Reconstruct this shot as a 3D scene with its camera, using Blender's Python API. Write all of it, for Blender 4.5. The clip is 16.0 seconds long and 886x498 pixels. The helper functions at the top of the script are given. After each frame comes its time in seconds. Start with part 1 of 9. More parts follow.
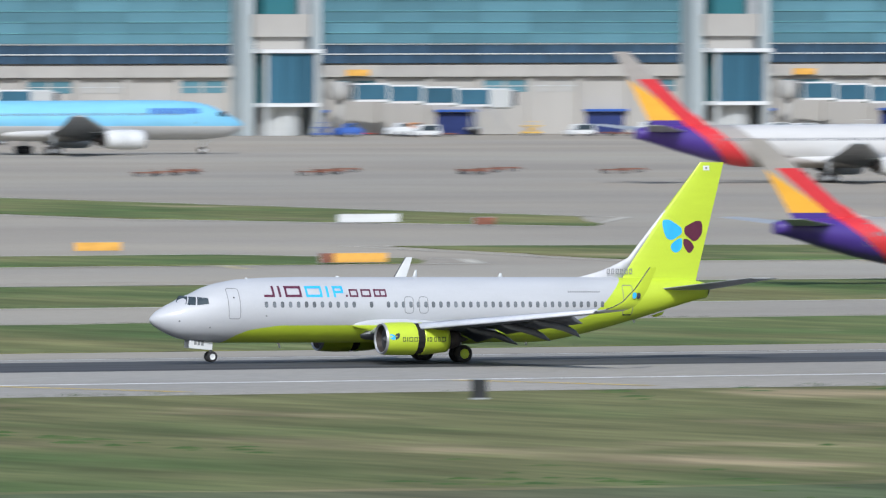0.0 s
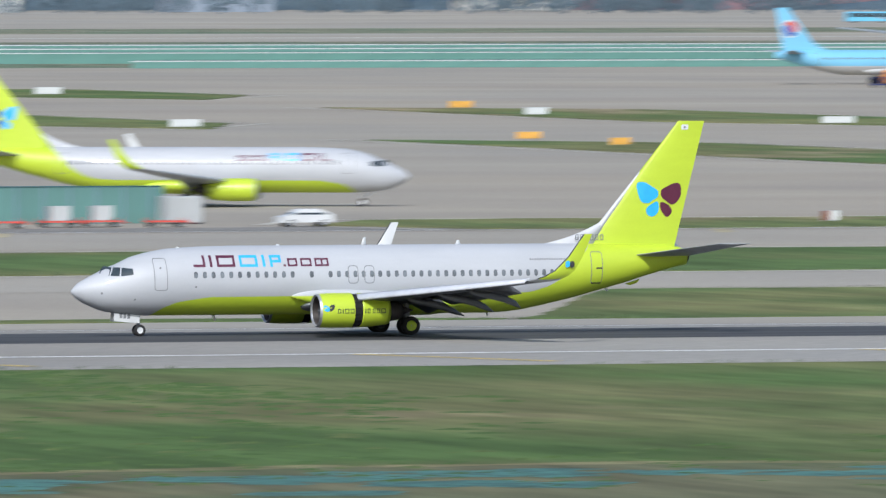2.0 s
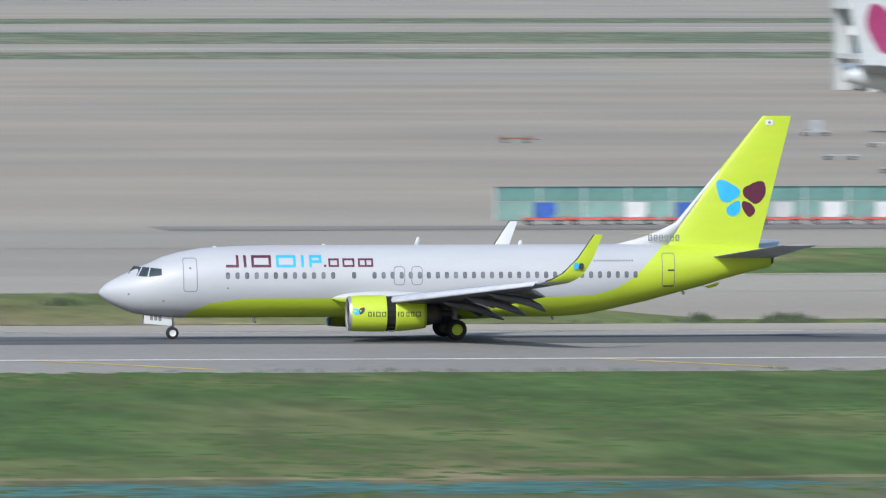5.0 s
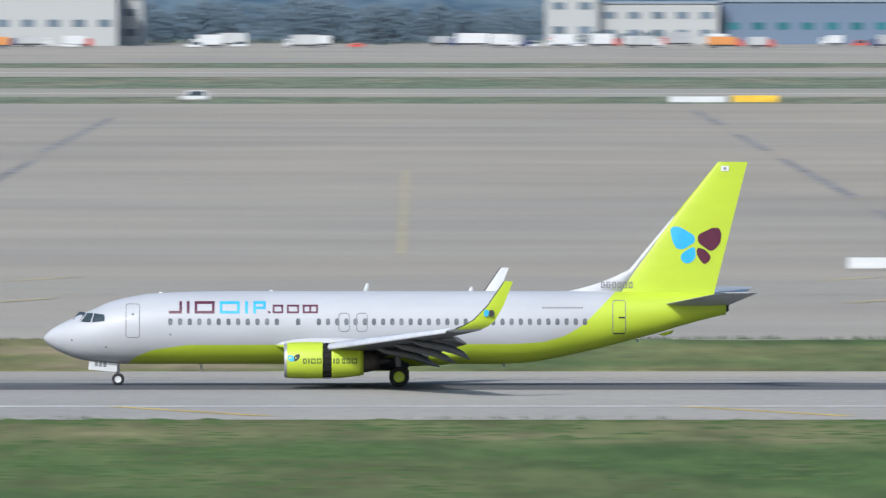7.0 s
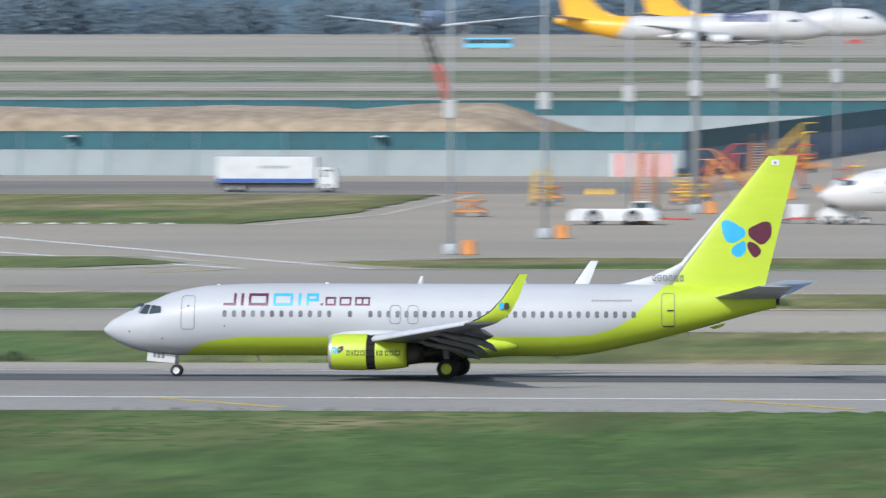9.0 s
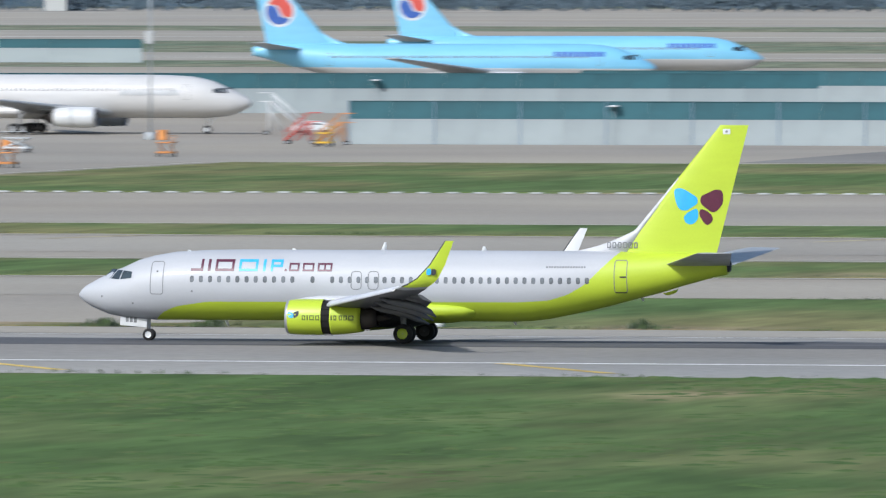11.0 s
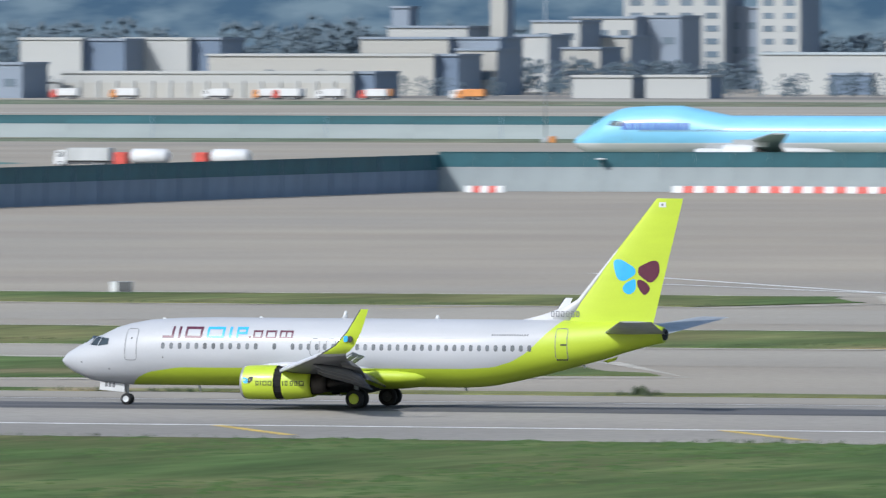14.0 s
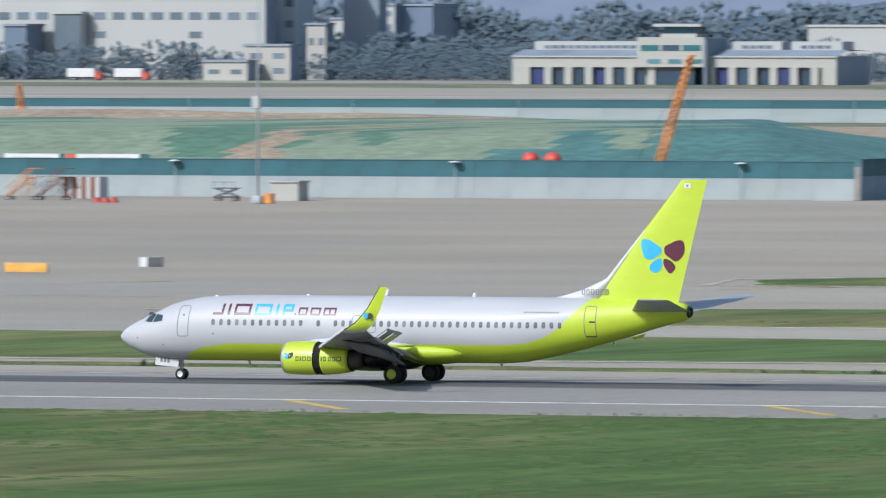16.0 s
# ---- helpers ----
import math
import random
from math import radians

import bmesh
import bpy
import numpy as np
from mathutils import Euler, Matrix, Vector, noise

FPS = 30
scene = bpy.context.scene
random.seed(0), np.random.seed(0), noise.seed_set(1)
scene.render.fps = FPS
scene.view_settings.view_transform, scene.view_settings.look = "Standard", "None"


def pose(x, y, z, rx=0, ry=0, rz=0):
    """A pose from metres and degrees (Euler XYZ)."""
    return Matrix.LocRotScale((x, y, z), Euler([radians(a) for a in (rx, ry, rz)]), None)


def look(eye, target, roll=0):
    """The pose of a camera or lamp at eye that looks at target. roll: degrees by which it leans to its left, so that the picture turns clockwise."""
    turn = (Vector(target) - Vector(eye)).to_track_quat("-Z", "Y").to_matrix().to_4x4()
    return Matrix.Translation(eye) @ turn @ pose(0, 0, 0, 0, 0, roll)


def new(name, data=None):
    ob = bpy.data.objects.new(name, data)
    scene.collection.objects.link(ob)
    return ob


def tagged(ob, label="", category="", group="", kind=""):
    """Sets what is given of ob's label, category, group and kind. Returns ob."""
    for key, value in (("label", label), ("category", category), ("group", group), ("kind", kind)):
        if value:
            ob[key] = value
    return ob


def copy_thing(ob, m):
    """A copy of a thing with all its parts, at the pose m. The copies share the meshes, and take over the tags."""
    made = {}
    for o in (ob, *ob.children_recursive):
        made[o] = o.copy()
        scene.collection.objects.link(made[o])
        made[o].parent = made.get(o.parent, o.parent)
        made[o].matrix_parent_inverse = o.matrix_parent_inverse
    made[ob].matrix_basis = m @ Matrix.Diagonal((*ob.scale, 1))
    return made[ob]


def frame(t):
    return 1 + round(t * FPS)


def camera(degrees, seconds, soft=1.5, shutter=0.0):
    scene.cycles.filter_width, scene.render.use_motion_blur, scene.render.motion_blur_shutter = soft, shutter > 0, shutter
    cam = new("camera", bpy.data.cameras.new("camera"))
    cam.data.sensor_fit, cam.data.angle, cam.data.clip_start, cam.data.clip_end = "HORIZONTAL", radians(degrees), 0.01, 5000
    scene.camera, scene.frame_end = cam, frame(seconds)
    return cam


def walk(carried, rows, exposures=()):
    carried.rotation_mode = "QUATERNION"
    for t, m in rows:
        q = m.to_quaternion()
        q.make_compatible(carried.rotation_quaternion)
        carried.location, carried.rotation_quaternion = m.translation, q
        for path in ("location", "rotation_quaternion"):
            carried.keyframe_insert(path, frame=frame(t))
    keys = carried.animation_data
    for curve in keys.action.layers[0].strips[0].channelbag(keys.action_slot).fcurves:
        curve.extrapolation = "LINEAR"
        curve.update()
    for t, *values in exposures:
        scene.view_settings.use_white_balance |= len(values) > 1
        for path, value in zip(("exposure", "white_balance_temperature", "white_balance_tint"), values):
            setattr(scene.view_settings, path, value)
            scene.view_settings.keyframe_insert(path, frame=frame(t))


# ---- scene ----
# The camera stands on a raised deck 806 m from the runway's centre line and pans with the landing airliner.
# x runs along the runway, y away from the camera, z = 0 is the crown of the runway.
EYE = (0.0, 0.0, 23.5)
cam = camera(3.5246, 16.0, soft=1.25, shutter=0.32)
PAN = [
    (0, 26.330, -1.051), (0.5, 24.375, -1.092), (1, 22.327, -1.085), (1.5, 20.791, -1.114),
    (2, 18.949, -1.244), (2.5, 16.802, -1.327), (3, 14.848, -1.340), (3.5, 13.174, -1.354),
    (4, 11.094, -1.355), (4.2, 10.247, -1.340), (4.733, 8.219, -1.320), (5.267, 6.217, -1.276),
    (5.767, 4.367, -1.235), (6.3, 2.428, -1.215), (6.5, 1.877, -1.177), (7, 0.096, -1.127),
    (7.5, -1.863, -1.102), (8, -3.563, -1.099), (8.5, -4.992, -1.122), (9, -6.837, -1.147),
    (9.2, -7.548, -1.161), (9.733, -9.125, -1.177), (10.27, -10.645, -1.213), (10.77, -12.015, -1.246),
    (11.3, -13.422, -1.263), (11.5, -13.961, -1.252), (12, -15.337, -1.129), (12.5, -16.493, -1.012),
    (13, -17.576, -0.951), (13.5, -18.580, -0.933), (14, -19.850, -0.939), (14.5, -21.013, -0.945),
    (15, -22.037, -0.965), (15.5, -23.048, -0.985), (16, -24.006, -0.994)
]
walk(cam, [(t, pose(*EYE, 90 + tilt, 0, -yaw)) for t, yaw, tilt in PAN],
     exposures=[(0, 0.19, 5960, 10), (16, 0.19, 5960, 10)])

# ---- light ----
SUN_FROM = Vector((-0.36, -0.70, 0.62)).normalized()
world = bpy.data.worlds.new("sky")
scene.world = world
world.use_nodes = True
wn = world.node_tree.nodes
sky = wn.new("ShaderNodeTexSky")
sky.sky_type = "NISHITA"
sky.sun_disc = False
sky.sun_elevation = math.asin(SUN_FROM.z)
sky.sun_rotation = math.atan2(SUN_FROM.x, SUN_FROM.y)
sky.air_density, sky.dust_density, sky.ozone_density = 1.2, 2.0, 1.5
wn["Background"].inputs["Strength"].default_value = 0.11
world.node_tree.links.new(sky.outputs[0], wn["Background"].inputs["Color"])
sun_data = bpy.data.lights.new("sun", "SUN")
sun_data.energy, sun_data.angle, sun_data.color = 3.3, radians(0.6), (1.0, 0.955, 0.89)
sun = new("sun", sun_data)
sun.matrix_world = look(SUN_FROM * 100, (0, 0, 0))


# ---- materials ----
def shader(name):
    m = bpy.data.materials.new(name)
    m.use_nodes = True
    return m, m.node_tree.nodes, m.node_tree.links, m.node_tree.nodes["Principled BSDF"]


def rgb(c):
    return (*c, 1.0)


def scaled_coords(n, l, scale, generated=False):
    tc, mp = n.new("ShaderNodeTexCoord"), n.new("ShaderNodeMapping")
    mp.inputs["Scale"].default_value = scale
    l.new(tc.outputs["Object"], mp.inputs["Vector"])
    return mp.outputs["Vector"]


def noise_ramp(n, l, scale, size, lo, hi, a=0.35, b=0.65, detail=4.0):
    """Two colours mixed by noise of that size, in object space."""
    tex, ramp = n.new("ShaderNodeTexNoise"), n.new("ShaderNodeValToRGB")
    tex.inputs["Scale"].default_value, tex.inputs["Detail"].default_value = size, detail
    l.new(scaled_coords(n, l, scale), tex.inputs["Vector"])
    ramp.color_ramp.elements[0].position, ramp.color_ramp.elements[1].position = a, b
    ramp.color_ramp.elements[0].color, ramp.color_ramp.elements[1].color = rgb(lo), rgb(hi)
    l.new(tex.outputs["Fac"], ramp.inputs["Fac"])
    return ramp.outputs["Color"], tex.outputs["Fac"]


def mix(n, l, fac, a, b, kind="MIX"):
    m = n.new("ShaderNodeMix")
    m.data_type, m.blend_type = "RGBA", kind
    for socket, value in ((m.inputs[0], fac), (m.inputs[6], a), (m.inputs[7], b)):
        if isinstance(value, bpy.types.NodeSocket):
            l.new(value, socket)
        else:
            socket.default_value = value if not isinstance(value, tuple) else rgb(value)
    return m.outputs[2]


def surface(name, c, vary=0.12, rough=0.6, metal=0.0, grain=1.5, stain=0.12, bump=0.0, scale=(1, 1, 1), coat=0.0, each=0.0):
    """A plain surface with grain and larger stains; each: spread of brightness from object to object."""
    m, n, l, b = shader(name)
    lo, hi = tuple(v * (1 - vary) for v in c), tuple(min(1, v * (1 + vary)) for v in c)
    fine, f1 = noise_ramp(n, l, scale, grain, lo, hi)
    big, f2 = noise_ramp(n, l, scale, stain, (1 - vary,) * 3, (1, 1, 1), 0.3, 0.6)
    col = mix(n, l, 1.0, fine, big, "MULTIPLY")
    if each:
        info, mr = n.new("ShaderNodeObjectInfo"), n.new("ShaderNodeMapRange")
        mr.inputs["To Min"].default_value, mr.inputs["To Max"].default_value = 1 - each, 1 + each
        l.new(info.outputs["Random"], mr.inputs["Value"])
        hsv = n.new("ShaderNodeHueSaturation")
        l.new(mr.outputs["Result"], hsv.inputs["Value"])
        l.new(col, hsv.inputs["Color"])
        col = hsv.outputs["Color"]
    l.new(col, b.inputs["Base Color"])
    b.inputs["Roughness"].default_value, b.inputs["Metallic"].default_value = rough, metal
    b.inputs["Coat Weight"].default_value = coat
    b.inputs["Coat Roughness"].default_value = 0.08
    if bump:
        bp = n.new("ShaderNodeBump")
        bp.inputs["Strength"].default_value, bp.inputs["Distance"].default_value = bump, 0.05
        l.new(f1, bp.inputs["Height"])
        l.new(bp.outputs["Normal"], b.inputs["Normal"])
    return m


def glass(name, c, rough=0.08, vary=0.35, gloss=0.6):
    """Tinted facade glass: dark body, glossy front, uneven from pane to pane."""
    m = surface(name, c, vary, rough, 0.0, 0.35, 0.05, 0.0, (1, 1, 0.4), 0.0, 0.18)
    m.node_tree.nodes["Principled BSDF"].inputs["Specular IOR Level"].default_value = gloss
    return m


def livery(name, base, layers, rough=0.42, metal=0.0, coat=0.15):
    """Aircraft paint: base colour and painted areas in the aircraft's own space (x aft from the nose, z up).
    ("below", curve, colour): where z is under a curve over x. ("above", z0, x0, colour): over a level, aft of x0. ("band", k, u0, u1, x0, colour): u0 < x + k z < u1 aft of x0. ("sash", k, u0, z0, colour): u0 < x + k z above z0."""
    m, n, l, b = shader(name)
    tc, xyz = n.new("ShaderNodeTexCoord"), n.new("ShaderNodeSeparateXYZ")
    l.new(tc.outputs["Object"], xyz.inputs[0])

    def calc(op, p, q):
        node = n.new("ShaderNodeMath")
        node.operation = op
        for k, v in enumerate((p, q)):
            if isinstance(v, (int, float)):
                node.inputs[k].default_value = v
            else:
                l.new(v, node.inputs[k])
        return node.outputs[0]

    dirt, _ = noise_ramp(n, l, (0.25, 1, 1.2), 0.9, (0.93,) * 3, (1, 1, 1))
    fine, _ = noise_ramp(n, l, (1, 1, 1), 9.0, (0.975,) * 3, (1, 1, 1))
    col = mix(n, l, 0.0, base, base)
    for kind, *spec, c in layers:
        if kind == "below":
            pts = spec[0]
            ramp = n.new("ShaderNodeFloatCurve")
            cv = ramp.mapping.curves[0]
            for k, (px, pz) in enumerate(pts):
                q = (px / 80, (pz + 2) / 30)
                if k < 2:
                    cv.points[k].location = q
                else:
                    cv.points.new(*q)
            for pt in cv.points:
                pt.handle_type = "VECTOR"
            ramp.mapping.update()
            l.new(calc("DIVIDE", xyz.outputs[0], 80.0), ramp.inputs["Value"])
            edge = calc("SUBTRACT", calc("MULTIPLY", ramp.outputs[0], 30.0), 2.0)
            fac = calc("LESS_THAN", xyz.outputs[2], edge)
        elif kind == "above":
            fac = calc("MULTIPLY", calc("GREATER_THAN", xyz.outputs[2], spec[0]), calc("GREATER_THAN", xyz.outputs[0], spec[1]))
        elif kind == "slant":
            # over a line that rises aft, behind the leading band
            m2, c0, x0, u0, k = spec
            u = calc("ADD", xyz.outputs[0], calc("MULTIPLY", xyz.outputs[2], k))
            fac = calc("GREATER_THAN", calc("SUBTRACT", xyz.outputs[2], calc("MULTIPLY", xyz.outputs[0], m2)), c0)
            fac = calc("MULTIPLY", calc("MULTIPLY", fac, calc("GREATER_THAN", xyz.outputs[0], x0)), calc("GREATER_THAN", u, u0))
        elif kind == "sash":
            k, u0, z0 = spec
            u = calc("ADD", xyz.outputs[0], calc("MULTIPLY", xyz.outputs[2], k))
            fac = calc("MULTIPLY", calc("GREATER_THAN", u, u0), calc("GREATER_THAN", xyz.outputs[2], z0))
        else:
            k, u0, u1, x0 = spec
            u = calc("ADD", xyz.outputs[0], calc("MULTIPLY", xyz.outputs[2], k))
            fac = calc("MULTIPLY", calc("GREATER_THAN", u, u0), calc("LESS_THAN", u, u1))
            fac = calc("MULTIPLY", fac, calc("GREATER_THAN", xyz.outputs[0], x0))
        col = mix(n, l, fac, col, c)
    col = mix(n, l, 1.0, mix(n, l, 1.0, col, dirt, "MULTIPLY"), fine, "MULTIPLY")
    l.new(col, b.inputs["Base Color"])
    b.inputs["Roughness"].default_value, b.inputs["Metallic"].default_value = rough, metal
    b.inputs["Coat Weight"].default_value, b.inputs["Coat Roughness"].default_value = coat, 0.12
    return m


def grass(name, green, dry, bare, dryness=0.5, drier=None):
    """Mown airfield grass: long patches along the runway, dry streaks, fine tufts."""
    m, n, l, b = shader(name)
    patch, pf = noise_ramp(n, l, (0.035, 0.018, 1), 1.0, green, dry, dryness - 0.12, dryness + 0.14, 3.5 if drier else 8.0)
    if drier:
        # the turf dries out along the runway, from x0 to x1, and a little towards its far end
        tc, xyz, mr, far_end, add, both = (n.new("ShaderNode" + k) for k in ("TexCoord", "SeparateXYZ", "MapRange", "MapRange", "Math", "Math"))
        l.new(tc.outputs["Object"], xyz.inputs[0])
        l.new(xyz.outputs[0], mr.inputs["Value"])
        mr.inputs["From Min"].default_value, mr.inputs["From Max"].default_value = drier[0], drier[1]
        mr.inputs["To Min"].default_value, mr.inputs["To Max"].default_value = 0.0, drier[2]
        l.new(xyz.outputs[0], far_end.inputs["Value"])
        far_end.inputs["From Min"].default_value, far_end.inputs["From Max"].default_value = -260, -400
        far_end.inputs["To Min"].default_value, far_end.inputs["To Max"].default_value = 0.0, 0.165
        l.new(mr.outputs["Result"], both.inputs[0])
        l.new(far_end.outputs["Result"], both.inputs[1])
        l.new(pf, add.inputs[0])
        l.new(both.outputs[0], add.inputs[1])
        l.new(add.outputs[0], patch.node.inputs["Fac"])
    low = 0.65 if drier else 0.6
    soil, f = noise_ramp(n, l, (0.026, 0.014, 1), 1.3, (0, 0, 0), (1, 1, 1), low, low + 0.1, 3.5 if drier else 7.0)
    if drier:
        more = n.new("ShaderNodeMath")
        more.operation = "MULTIPLY_ADD"
        more.inputs[1].default_value = 0.44
        l.new(both.outputs[0], more.inputs[0])
        l.new(f, more.inputs[2])
        l.new(more.outputs[0], soil.node.inputs["Fac"])
    col = mix(n, l, soil, patch, bare)
    tuft, f2 = noise_ramp(n, l, (0.7, 0.10, 1), 0.9, (0.76,) * 3, (1.14,) * 3, 0.3, 0.7, 6.0)
    mow, _ = noise_ramp(n, l, (0.16, 0.035, 1), 1.0, (0.76,) * 3, (1.16,) * 3, 0.35, 0.65, 5.0)
    col = mix(n, l, 1.0, mix(n, l, 1.0, col, tuft, "MULTIPLY"), mow, "MULTIPLY")
    l.new(col, b.inputs["Base Color"])
    b.inputs["Roughness"].default_value = 0.95
    b.inputs["Specular IOR Level"].default_value = 0.1
    bp = n.new("ShaderNodeBump")
    bp.inputs["Strength"].default_value, bp.inputs["Distance"].default_value = 0.5, 0.15
    l.new(f2, bp.inputs["Height"])
    l.new(bp.outputs["Normal"], b.inputs["Normal"])
    return m


def pavement(name, c, slab=0.0, streak=0.15, tint=(1, 1, 1)):
    """Concrete or asphalt seen at a low angle: wheel streaks along the runway, stains, slab joints every few metres."""
    m, n, l, b = shader(name)
    fine, f1 = noise_ramp(n, l, (1, 1, 1), 1.4, tuple(v * 0.9 for v in c), tuple(v * 1.08 for v in c), 0.3, 0.7, 6.0)
    wide, _ = noise_ramp(n, l, (0.006, 0.022, 1), 1.0, tuple(1 - streak * v for v in (0.9, 1, 1.1)), (1.04,) * 3, 0.3, 0.7, 1.5)
    spot, _ = noise_ramp(n, l, (0.02, 0.012, 1), 1.0, (1 - streak * 0.8,) * 3, (1.05, 1.03, 0.99), 0.36, 0.64, 4.0)
    wash, _ = noise_ramp(n, l, (0.007, 0.004, 1), 1.0, (0.985, 0.995, 1.0), (1.02, 1.0, 0.975), 0.35, 0.65, 3.0)
    col = mix(n, l, 1.0, mix(n, l, 1.0, mix(n, l, 1.0, fine, wide, "MULTIPLY"), spot, "MULTIPLY"), wash, "MULTIPLY")
    if slab:
        brick = n.new("ShaderNodeTexBrick")
        brick.offset, brick.inputs["Scale"].default_value = 0.0, 1.0
        brick.inputs["Brick Width"].default_value = brick.inputs["Row Height"].default_value = slab
        brick.inputs["Mortar Size"].default_value = 0.02
        brick.inputs["Color1"].default_value = rgb((0.99,) * 3)
        brick.inputs["Color2"].default_value = rgb((1.01,) * 3)
        brick.inputs["Mortar"].default_value = rgb((0.988,) * 3)
        l.new(scaled_coords(n, l, (1, 1, 1)), brick.inputs["Vector"])
        col = mix(n, l, 1.0, col, brick.outputs["Color"], "MULTIPLY")
    l.new(col, b.inputs["Base Color"])
    b.inputs["Roughness"].default_value = 0.92
    b.inputs["Specular IOR Level"].default_value = 0.12
    bp = n.new("ShaderNodeBump")
    bp.inputs["Strength"].default_value, bp.inputs["Distance"].default_value = 0.25, 0.02
    l.new(f1, bp.inputs["Height"])
    l.new(bp.outputs["Normal"], b.inputs["Normal"])
    return m


